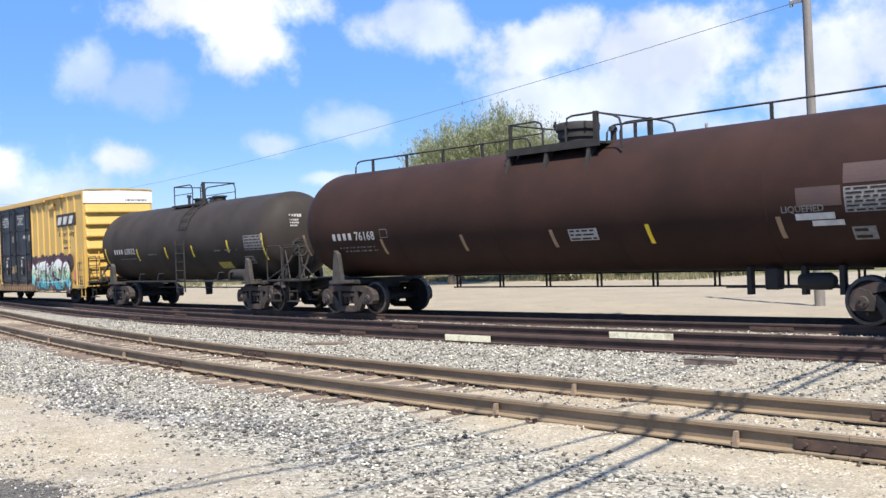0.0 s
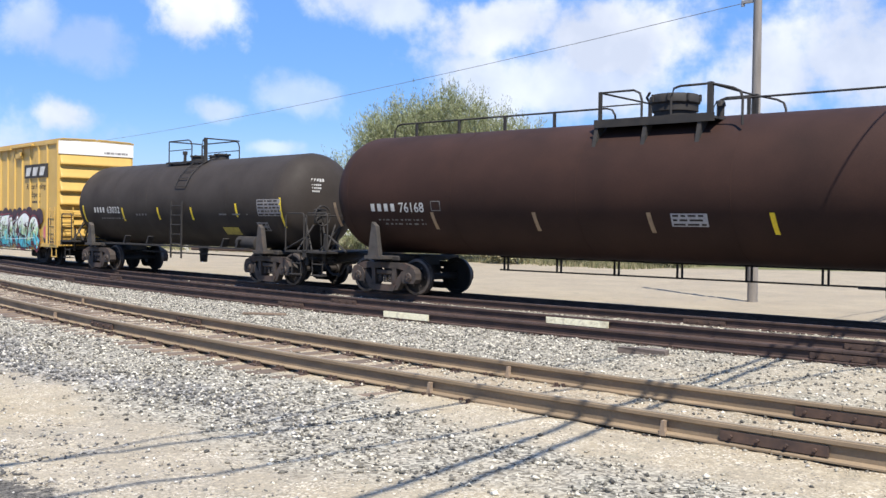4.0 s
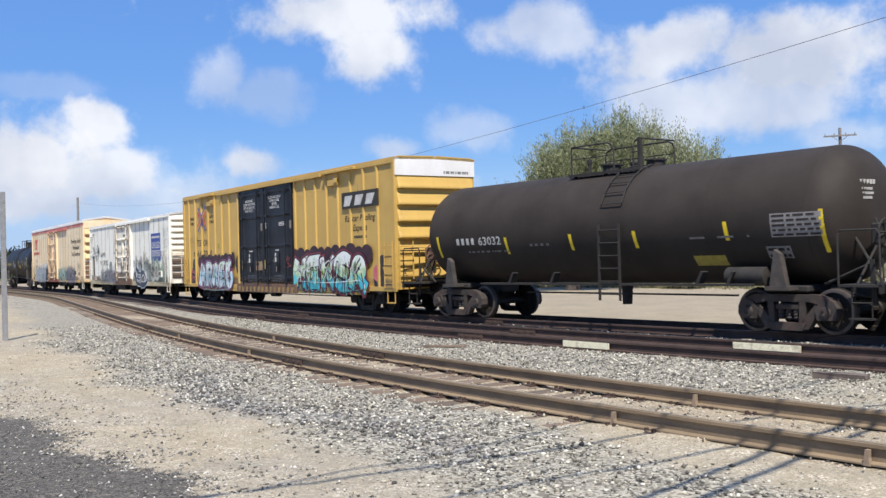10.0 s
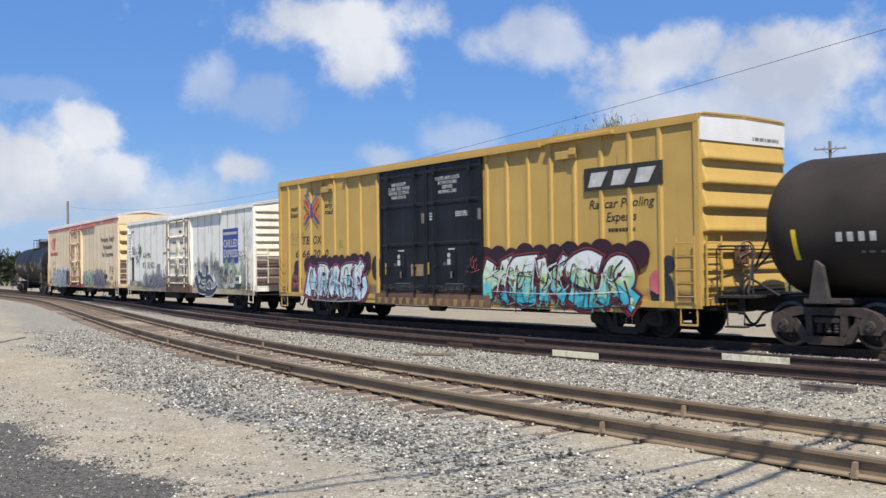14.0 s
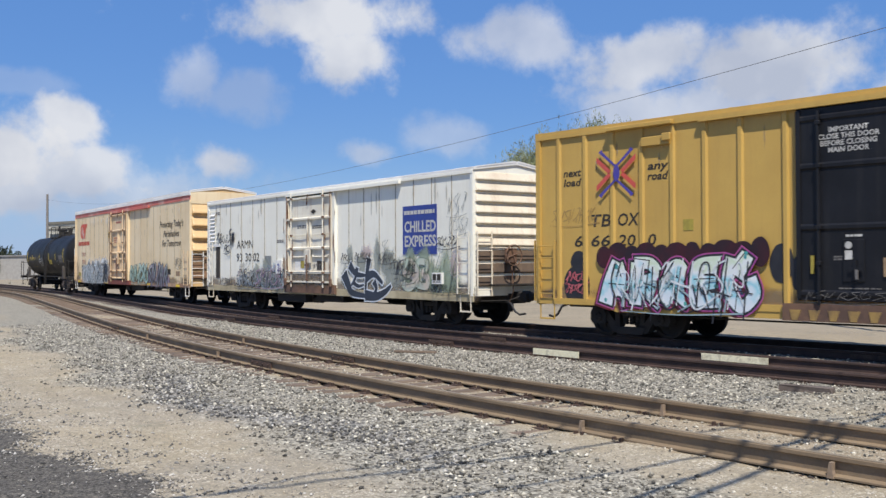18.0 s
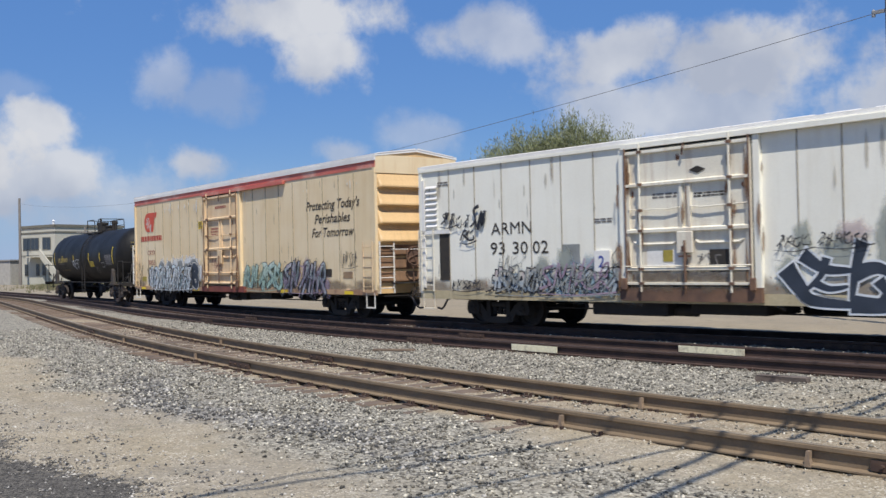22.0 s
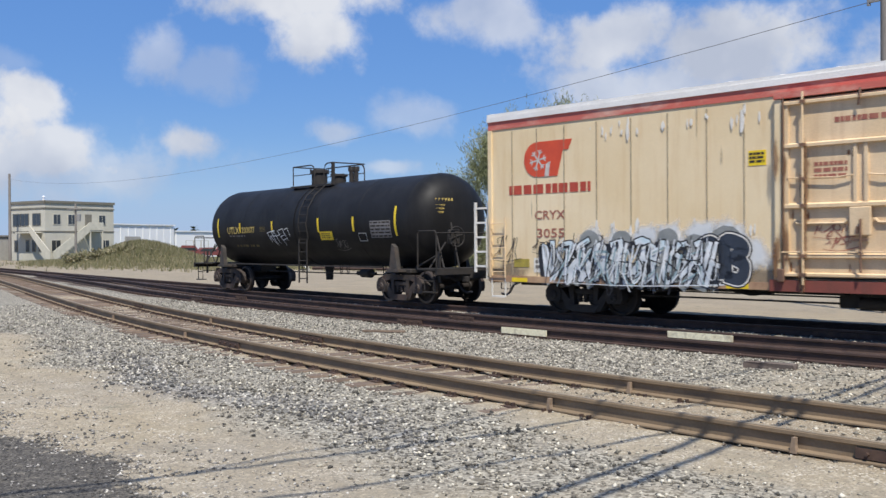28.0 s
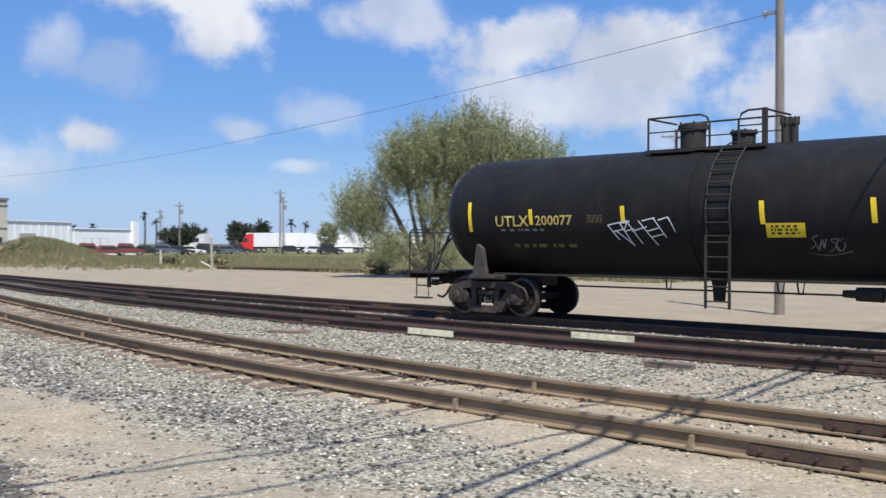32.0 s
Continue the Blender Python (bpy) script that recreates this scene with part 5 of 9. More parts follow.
def black_tank():
    R, cz, u = 1.39, 2.38, -98.0
    car = tank_car("black_tank_car", "glossy black tank car with yellow marks and white scrawls", u, M_TANKBLACK, R, cz, 7.02, 5.55, M_FRAME, M_TRUCK, M_FRAME, head=0.85)
    g = lambda a: a - 0.2 - u
    top = cz + R
    crown_guard(car, g(-99.25), g(-96.65), g(-97.83), g(-97.2), top, 0.62, 0.63, M_FRAME)
    fittings(car, ((g(-98.52), 0.0, 0.32, 0.54), (g(-97.42), 0.1, 0.28, 0.32), (g(-96.5), 0.0, 0.09, 0.5), (g(-96.34), 0.08, 0.09, 0.5)), top, M_FRAME)
    part("tank_band", Shape().lathe([(g(-98.2), R + 0.001), (g(-98.2), R + 0.02), (g(-97.9), R + 0.02), (g(-97.9), R + 0.001)], "x", 72, (0, 0, cz)), M_TANKBLACK, car, smooth=True)
    arc = [(math.radians(a)) for a in (-20, 0, 20, 40, 60, 76)]
    sh = Shape()
    for x in (g(-97.5), g(-97.0)):
        sh.tube([(x, -(R + 0.07) * math.cos(a), cz + (R + 0.07) * math.sin(a)) for a in arc] , 0.018, 6)
    lad = part("curved_ladder", sh, M_FRAME, car)
    for a in np.linspace(arc[0], arc[-1], 10):
        part("rung", Shape().tube([(g(-97.5), -(R + 0.07) * math.cos(a), cz + (R + 0.07) * math.sin(a)), (g(-97.0), -(R + 0.07) * math.cos(a), cz + (R + 0.07) * math.sin(a))], 0.014, 5), M_FRAME, lad)
    ladder(car, g(-97.5), g(-97.0), -1.42, 0.45, 1.9, 5, M_FRAME, r=0.02)
    part("running_board", Shape().box(g(-102.9), g(-93.0), -1.36, -1.2, 1.0, 1.04), M_FRAME, car)
    part("brake_rod", Shape().tube([(g(-101.2), -0.5, 0.76), (g(-94.0), -0.5, 0.76)], 0.022, 6), M_FRAME, car)
    part("bottom_outlet", Shape().lathe([(0.5, 0.0), (0.5, 0.12), (0.8, 0.14), (1.1, 0.2)], "z", 14, (g(-97.9), 0, 0)), M_FRAME, car, smooth=True)
    part("brake_reservoir", Shape().lathe([(g(-95.1), 0.0), (g(-95.08), 0.07), (g(-94.85), 0.08), (g(-94.83), 0.13), (g(-94.35), 0.14), (g(-94.33), 0.06), (g(-94.1), 0.05), (g(-94.09), 0.0)], "x", 14, (0, -0.7, 0.8)), M_FRAME, car, smooth=True)
    brake_gear(car, g(-90.4), -0.5, 1.9, M_FRAME)
    letters("UTLX", g(-102.85), 2.12, 0.25, M_LETTERY, car, tank=(R, cz), width=0.95, name="reporting_mark")
    letters("200077", g(-101.7), 2.14, 0.22, M_LETTERY, car, tank=(R, cz), width=1.0, name="car_number")
    bars(car, g(-102.7), g(-101.4), 1.98, 2.06, M_LETTERG, R, cz, n=8, seed=2)
    bars(car, g(-102.4), g(-100.5), 1.6, 1.72, M_LETTERG2, R, cz, n=7, seed=9)
    bars(car, g(-100.3), g(-99.9), 2.16, 2.34, M_LETTERG2, R, cz, n=6, rows=4, seed=8)
    for x in (-98.9, -96.45, -96.05, -94.0):
        part("pipe_hanger", Shape().tube([(g(x), -0.5, 1.05), (g(x + 0.05), -0.5, 0.74), (g(x + 0.12), -0.5, 0.74), (g(x + 0.17), -0.5, 1.05)], 0.02, 5), M_FRAME, car)
    for x, z0, z1 in ((-103.6, 2.0, 2.7), (-101.8, 2.15, 2.5), (-99.4, 2.15, 2.52), (-96.35, 2.1, 2.55), (-94.3, 2.1, 2.55), (-92.1, 1.95, 2.8)):
        tank_mark(car, g(x), z0, z1, R, cz, M_YELLOWMARK, 0.1, -0.03)
    part("yellow_placard", tank_patch(Shape(), g(-96.3), g(-95.55), 1.85, 2.12, R, cz), M_YELLOWMARK, car)
    bars(car, g(-96.2), g(-95.65), 1.88, 2.08, M_LETTERK, R + 0.004, cz, n=5, rows=3, seed=3)
    stencil_panel(car, g(-93.4), g(-92.35), 1.9, 2.4, R, cz, rows=5)
    part("square_stencil", Shape().add(*patch_rect(g(-94.08), g(-93.66), 1.8, 2.05, R, cz)), M_LETTERW, car)
    tag = Shape()
    for k, st in enumerate((((-0.15, 1.81), (-0.39, 2.12), (0.09, 2.21), (0.02, 2.04), (-0.28, 1.98)), ((-0.21, 2.01), (0.19, 1.69)), ((-0.09, 2.16), (0.17, 1.70)), ((-0.06, 2.16), (0.15, 2.20)), ((0.01, 1.99), (0.24, 2.04)), ((0.07, 2.21), (0.39, 1.73)), ((0.19, 1.99), (0.55, 2.08)), ((0.36, 2.20), (0.74, 1.70)), ((0.44, 2.20), (0.74, 2.26)), ((0.55, 1.99), (0.82, 2.05)), ((0.61, 1.86), (0.92, 1.93)), ((0.70, 2.26), (0.97, 1.86)), ((0.82, 2.21), (1.04, 2.27), (1.16, 2.04), (1.30, 1.71)))):
        for a, b in zip(st, st[1:]):
            ribbon(tag, [(g(-99.4) + a[0], a[1]), (g(-99.4) + (a[0] + b[0]) / 2 + 0.008, (a[1] + b[1]) / 2), (g(-99.4) + b[0], b[1])], 0.026, -1.5 - 0.0005 * k, ends=(1.1, 0.8), tank=(R, cz))
    part("spray_tag", tag, M_SPRAYW, car)
    tag_line(car, g(-95.5), g(-94.85), 1.62, 1.85, M_LETTERG, -1.5, 4, 5, 0.022, tank=(R, cz))
    sh = Shape()
    for w, z in ((0.55, 2.92), (0.26, 2.78), (0.22, 2.68), (0.2, 2.58)):
        for k in range(6):
            y = -0.8 + w * k / 6
            x = 7.02 - 0.85 * (1 - math.sqrt(max(0, 1 - ((y * y + (z - cz) ** 2) / R ** 2))))
            sh.box(x + 0.035, x + 0.05, y, y + w / 9, z, z + (0.08 if w > 0.5 else 0.045))
    tagged(part("end_stencil", sh, M_LETTERY, car), kind="stuff")
    return car


M_LETTERG2 = mat("dull_yellow_lettering", (0.16, 0.12, 0.035), (0.1, 0.08, 0.03), 0.7, 0, 6, bump=0)


def blob(cx, cz, rx, rz, rng, n=26, spiky=0.12):
    return [(cx + rx * math.cos(a) * (1 + rng.uniform(-spiky, spiky)), cz + rz * math.sin(a) * (1 + rng.uniform(-spiky, spiky))) for a in [2 * math.pi * k / n for k in range(n)]]


def flat(sh, poly, y):
    """A paint film on the wall: a thin closed outline."""
    return sh.prism(poly, y, y - 0.0025)


def overspray(car, name, blobs, material, y=-1.515, tank=None, seed=1):
    """Soft-edged patches of thin paint or dirt: (x, z, half width, half height), heaviest in the middle."""
    rng = random.Random(seed)
    for i, (x, z, rx, rz) in enumerate(blobs):
        V, F, W, k0, m = [], [], [], 0, 16
        wob = [1 + rng.uniform(-0.22, 0.22) for _ in range(m)]
        for r, wt in ((0.0, 1.0), (0.4, 0.85), (0.75, 0.35), (1.0, 0.0)):
            for k in range(m if r else 1):
                a = 2 * math.pi * k / m
                X, Z = x + rx * r * wob[k] * math.cos(a), z + rz * r * wob[k] * math.sin(a)
                V.append((X, y - 0.0004 * i, Z))
                W.append(wt)
        for k in range(m):
            j = (k + 1) % m
            F.append((k0, k0 + 1 + k, k0 + 1 + j))
            for q in (0, 1):
                o = k0 + 1 + q * m
                F.append((o + k, o + m + k, o + m + j, o + j))
        me = bpy.data.meshes.new(name)
        me.from_pydata(V, [], F)
        me.attributes.new("cover", "FLOAT", "POINT").data.foreach_set("value", W)
        me.materials.append(material)
        me.update()
        link_mesh(name, me, car)


GLYPH = {"A": (((0, 0), (.2, .5), (.48, 1)), ((.48, 1), (.7, .55), (1, 0)), ((.18, .36), (.8, .4))),
         "H": (((.05, 0), (0, .5), (.18, 1)), ((.82, 0), (1, .5), (.9, 1.05)), ((.0, .45), (.5, .55), (1, .5))),
         "E": (((.95, .98), (.4, .96), (.1, .8), (.05, .4), (.15, .05), (.95, .04)), ((.1, .52), (.8, .5))),
         "K": (((.05, 0), (.1, .5), (.0, 1)), ((1, 1.03), (.5, .6), (.12, .5)), ((.3, .52), (.7, .25), (1.05, 0))),
         "S": (((.95, .85), (.6, 1), (.15, .9), (.1, .62), (.5, .5), (.92, .36), (.85, .08), (.4, 0), (.0, .14)),),
         "R": (((.08, 0), (.05, .5), (.12, 1)), ((.1, .98), (.7, 1), (.92, .75), (.6, .52), (.15, .48)), ((.4, .5), (.7, .22), (1.02, 0))),
         "B": (((.08, .02), (.05, .5), (.1, .98), (.7, .98), (.85, .76), (.5, .54), (.92, .34), (.75, .03), (.1, .02)),),
         "L": (((.12, 1), (.05, .5), (.1, .05), (.6, .06), (1.05, .2)),),
         "N": (((.05, 0), (.0, .5), (.1, 1)), ((.1, 1), (.5, .5), (.9, 0)), ((.9, 0), (1, .5), (.95, 1.05))),
         "O": (((.5, 1), (.1, .85), (.02, .45), (.25, .04), (.7, .0), (.98, .4), (.85, .88), (.5, 1)),),
         "W": (((.0, 1), (.12, .4), (.25, 0)), ((.25, 0), (.5, .6)), ((.5, .6), (.75, 0)), ((.75, 0), (.9, .5), (1.02, 1.05))),
         "Y": (((.0, 1), (.3, .6), (.5, .45)), ((1, 1.02), (.7, .6), (.42, 0))),
         "1": (((.0, .0), (.3, 1.0), (.5, .3), (.9, 1.05)),), "2": (((.1, 1), (.0, .4), (.4, .0), (.9, .2), (.8, .6)), ((.3, .7), (.7, 1.05))),
         "3": (((.0, .15), (.6, .5), (1, 1)), ((.55, 1), (1, 1), (.95, .55)), ((.4, -.05), (.7, .3))), "4": (((.0, .0), (.3, .8), (.7, .9), (.8, .5), (.4, .4), (.1, .7)), ((.4, .4), (1.0, 0))),
         "5": (((.1, 0), (.3, 1)), ((.5, -.05), (.7, 1.05)), ((.0, .6), (1, .45))), "6": (((1, 1), (.2, .8), (.8, .4), (.0, .0)), ((.8, .4), (1.1, .05))),
         "I": (((.5, 1), (.45, .5), (.5, 0)), ((.2, 1), (.8, .98)), ((.2, 0), (.8, .03))),
         "T": (((.5, 1), (.45, .5), (.55, 0)), ((.0, .92), (.5, 1), (1, .95)))}


def smooth_line(pts, step=5):
    out = []
    for i in range(len(pts) - 1):
        a, b, c, d = (Vector(pts[max(i - 1, 0)]), Vector(pts[i]), Vector(pts[i + 1]), Vector(pts[min(i + 2, len(pts) - 1)]))
        for k in range(step):
            t = k / step
            out.append(0.5 * (2 * b + (c - a) * t + (2 * a - 5 * b + 4 * c - d) * t * t + (3 * b - a - 3 * c + d) * t ** 3))
    return out + [Vector(pts[-1])]


def ribbon(sh, pts, w, y, more=0.0, ends=(1.0, 1.0), tank=None):
    """A painted stroke along pts, w wide, grown by more on all sides; ends scale the width at both ends."""
    P = smooth_line(pts)
    d0, d1 = (P[0] - P[1]).normalized(), (P[-1] - P[-2]).normalized()
    P = [P[0] + d0 * (more + w * 0.15)] + P + [P[-1] + d1 * (more + w * 0.15)]
    v, m = [], len(P)
    for i, p in enumerate(P):
        d = (P[min(i + 1, m - 1)] - P[max(i - 1, 0)]).normalized()
        t = i / (m - 1)
        h = (w / 2) * (ends[0] * (1 - t) + ends[1] * t if ends != (1.0, 1.0) else 1.0) + more
        for s in (-1, 1):
            X, Z = p.x - d.y * s * h, p.y + d.x * s * h
            if tank:
                R, cz = tank
                a = math.asin(max(-0.99, min(0.99, (Z - cz) / R)))
                v.append((X, -(R + 0.007) * math.cos(a), cz + (R + 0.007) * math.sin(a)))
            else:
                v.append((X, y, Z))
    return sh.add(v, [(2 * i, 2 * i + 1, 2 * i + 3, 2 * i + 2) for i in range(m - 1)])


def glyph_strokes(ch, x0, x1, z0, z1, rng, slant=0.0, jitter=0.05):
    out = []
    for st in GLYPH[ch]:
        row = []
        for a, b in st:
            a, b = a + rng.uniform(-jitter, jitter), b + rng.uniform(-jitter, jitter)
            row.append((x0 + (x1 - x0) * a + slant * (z1 - z0) * b, z0 + (z1 - z0) * b))
        out.append(row)
    return out


def tag_line(car, x0, x1, z0, z1, m, y=-1.52, n=5, seed=1, w=0.03, slant=0.15, tank=None, name="spray_tag"):
    """A quick one-line spray tag: thin, crowded, slanted strokes."""
    rng, sh, k = random.Random(seed), Shape(), 0
    step = (x1 - x0) / n
    for i in range(n):
        a = x0 + step * (i + rng.uniform(-0.12, 0.1))
        dz = (z1 - z0) * rng.uniform(-0.18, 0.18)
        for st in glyph_strokes(rng.choice("1234562463"), a, a + step * rng.uniform(0.75, 1.1), z0 + dz, z1 + dz * 0.6, rng, slant, 0.12):
            ribbon(sh, st, w * rng.uniform(0.7, 1.2), y - 0.0005 * k, ends=(rng.uniform(0.6, 1.2), rng.uniform(0.5, 1.1)), tank=tank)
            k += 1
    if rng.random() < 0.6:
        ribbon(sh, [(x0 - 0.05, z0 - 0.06), ((x0 + x1) / 2, z0 - 0.1), (x1 + 0.1, z0 - 0.02)], w * 0.8, y - 0.0005 * k, ends=(0.3, 1.0), tank=tank)
    ob = part(name, sh, m, car)
    return tagged(ob, kind="stuff") if name == "wild_stroke" else ob


def piece(car, word, x0, x1, z0, z1, seed, fill, y, w=0.26, cloud=None, shadow=None, glow=None, outline=None, shine=True, spots=None, slant=0.0, edge=0.035, inner=True):
    """A spray-painted piece of fat overlapping letters: cloud, drop shadow, glow line, outline, fill and highlights, letter by letter."""
    rng, n = random.Random(seed), len(word)
    step = (x1 - x0) / n
    outline = outline or M_SPRAYK
    if cloud:
        for k in range(n * 2 + 1):
            sh = Shape()
            flat(sh, blob(x0 + (x1 - x0) * k / (n * 2), z1 - 0.02 + rng.uniform(-0.06, 0.06), step * rng.uniform(0.26, 0.4), 0.22 * (z1 - z0) * rng.uniform(0.8, 1.15), rng, 18, 0.03), y - 0.0004 * k)
            part("paint_cloud", sh, cloud, car)
        y -= 0.0004 * (n * 2 + 8)
    for i, ch in enumerate(word):
        a = x0 + step * (i - 0.03) + w * 0.35
        b = x0 + step * (i + 1.03) - w * 0.35
        strokes = glyph_strokes(ch, a, b, z0 + w * 0.45 + rng.uniform(0, 0.06), z1 - w * 0.45 - rng.uniform(0, 0.1) * (z1 - z0), rng, slant)
        ends = [(rng.uniform(0.85, 1.5), rng.uniform(0.85, 1.5)) for _ in strokes]
        yk = y - 0.006 * i
        layer = {}
        for nm, more, dx, dz, off in (("letter_shadow", edge, -0.09, -0.06, 0.0), ("letter_glow", edge + 0.03, 0, 0, 0.0012), ("letter_outline", edge, 0, 0, 0.0026), ("painted_letter", 0.0, 0, 0, 0.0042)):
            sh = Shape()
            for j, st in enumerate(strokes):
                ribbon(sh, [(p + dx, q + dz) for p, q in st], w, yk - off - 0.00025 * j, more, ends[j])
            layer[nm] = sh
        let = part("painted_letter", layer["painted_letter"], fill, car)
        part("letter_outline", layer["letter_outline"], outline, let)
        if shadow:
            part("letter_shadow", layer["letter_shadow"], shadow, let)
        if glow:
            part("letter_glow", layer["letter_glow"], glow, let)
        if inner:
            sh = Shape()
            for j, st in enumerate(strokes):
                if j and len(st) > 1:
                    p, q = st[0], st[1]
                    ribbon(sh, [(p[0] - w * 0.3, p[1] + w * 0.35), (q[0] - w * 0.1, q[1] + w * 0.3)], 0.022, yk - 0.0054 - 0.0002 * j)
            if sh.f:
                part("letter_line", sh, outline, let)
        if shine:
            for j in range(2):
                st = rng.choice(strokes)
                p, sh = rng.choice(st), Shape()
                flat(sh, blob(p[0] + rng.uniform(-0.3, 0.3) * w, p[1] + rng.uniform(-0.3, 0.3) * w, w * rng.uniform(0.08, 0.16), w * rng.uniform(0.1, 0.3), rng, 10, 0.15), yk - 0.0058 - 0.0003 * j)
                part("highlight", sh, M_SPRAYW, let)
        if spots:
            for j in range(3):
                st = rng.choice(strokes)
                p, sh = rng.choice(st), Shape()
                flat(sh, blob(p[0] + rng.uniform(-0.3, 0.3) * w, p[1] + rng.uniform(-0.3, 0.3) * w, w * rng.uniform(0.12, 0.22), w * rng.uniform(0.12, 0.3), rng, 10, 0.2), yk - 0.0056 - 0.0003 * j)
                part("paint_spot", sh, spots, let)


def box_body(car, half, w, z0, z1, wall_mat, roof_mat, peak, roof_rim=None, end_mat=None):
    """The shell of a box car: two walls, two ends, floor and a ribbed, slightly peaked roof."""
    t = 0.06
    part("near_wall", Shape().box(-half, half, -w, -w + t, z0, z1), wall_mat, car)
    part("far_wall", Shape().box(-half, half, w - t, w, z0, z1), wall_mat, car)
    for s in (-1, 1):
        part("end_wall", Shape().prism([(-w + t + .002, z0), (w - t - .002, z0), (w - t - .002, z1), (0, z1 + peak - 0.03), (-w + t + .002, z1)], s * (half - t), s * (half - 0.012), "yz"), end_mat or wall_mat, car)
    part("floor_pan", Shape().box(-half + t, half - t, -w + t, w - t, z0 + 0.02, z0 + 0.14), M_FRAME, car)
    rf = Shape()
    rf.prism([(-w - 0.03, z1 - 0.02), (-w - 0.03, z1 + 0.06), (0, z1 + peak), (w + 0.03, z1 + 0.06), (w + 0.03, z1 - 0.02), (0, z1 + peak - 0.07)], -half - 0.03, half + 0.03, "yz")
    part("roof", rf, roof_mat, car)
    for x in np.linspace(-half, half, 19):
        ribs = Shape()
        for s in (-1, 1):
            ribs.prism([(s * (w - 0.06), z1 + 0.055), (s * (w - 0.1), z1 + 0.09), (s * 0.05, z1 + peak + 0.035), (s * 0.05, z1 + peak - 0.01)], float(x) - 0.04, float(x) + 0.04, "yz")
        part("roof_rib", ribs, roof_mat, car)


def ribbed_end(car, half, w, z0, z1, n, material, s, depth=0.11):
    """Pressed horizontal corrugations of an end wall: each slopes outward to a sharp lower lip and tapers at its ends."""
    pitch = (z1 - z0) / n
    prof = ((0.5, 0.0), (0.42, 0.2), (0.1, 0.62), (-0.12, 0.95), (-0.2, 1.0), (-0.25, 0.94), (-0.31, 0.12), (-0.36, 0.0), (-0.48, 0.0))
    for i in range(n):
        c = z0 + pitch * (i + 0.5)
        sh, v, f, m = Shape(), [], [], len(prof)
        for y, k in ((-w, 0.0), (-w + 0.02, 0.75), (-w + 0.08, 1.0), (w - 0.08, 1.0), (w - 0.02, 0.75), (w, 0.0)):
            for dz, d in prof:
                v.append((s * (half - 0.014 + depth * d * k), y, c + dz * pitch))
        for a in range(5):
            for b in range(m - 1):
                f.append((a * m + b, a * m + b + 1, a * m + m + b + 1, a * m + m + b))
        part("end_corrugation", sh.add(v, f), material, car)


def underframe(car, half, z0, trucks, truck_mat=M_TRUCKSHADE, boxes=()):
    part("centre_sill", Shape().box(-half, half, -0.3, 0.3, 0.62, z0 + 0.05), M_FRAME, car)
    for x in np.linspace(-trucks + 1.6, trucks - 1.6, 6):
        cb = Shape().prism([(-1.45, z0), (1.45, z0), (1.4, z0 - 0.08), (0.4, 0.56), (-0.4, 0.56), (-1.4, z0 - 0.08)], float(x) - 0.06, float(x) + 0.06, "yz")
        part("crossbearer", cb, M_FRAME, car)
    part("brake_rod", Shape().tube([(-trucks + 1.2, -0.75, 0.5), (trucks - 1.2, -0.75, 0.48)], 0.022, 6).tube([(-trucks + 1, 0.6, 0.55), (trucks - 1, 0.6, 0.5)], 0.02, 6), M_FRAME, car)
    part("air_reservoir", Shape().lathe([(0.4, 0.0), (0.45, 0.2), (1.5, 0.2), (1.55, 0.0)], "x", 16, (0.8, 0.85, 0.58)), M_FRAME, car, smooth=True)
    part("brake_cylinder", Shape().lathe([(-0.9, 0.0), (-0.9, 0.13), (-0.3, 0.13), (-0.3, 0.0)], "x", 14, (0, -0.95, 0.52)), M_FRAME, car, smooth=True)
    for x0, x1, y0, y1, a, b in boxes:
        part("equipment_box", Shape().box(x0, x1, y0, y1, a, b, 0.03), M_TRUCKSHADE, car)
    for s in (-1, 1):
        part("body_bolster", Shape().box(s * trucks - 0.35, s * trucks + 0.35, -1.35, 1.35, 0.72, z0 + 0.03, 0.03), M_FRAME, car)
        add_truck(car, s * trucks, truck_mat)
    couplers(car, half + 0.1, M_FRAME)


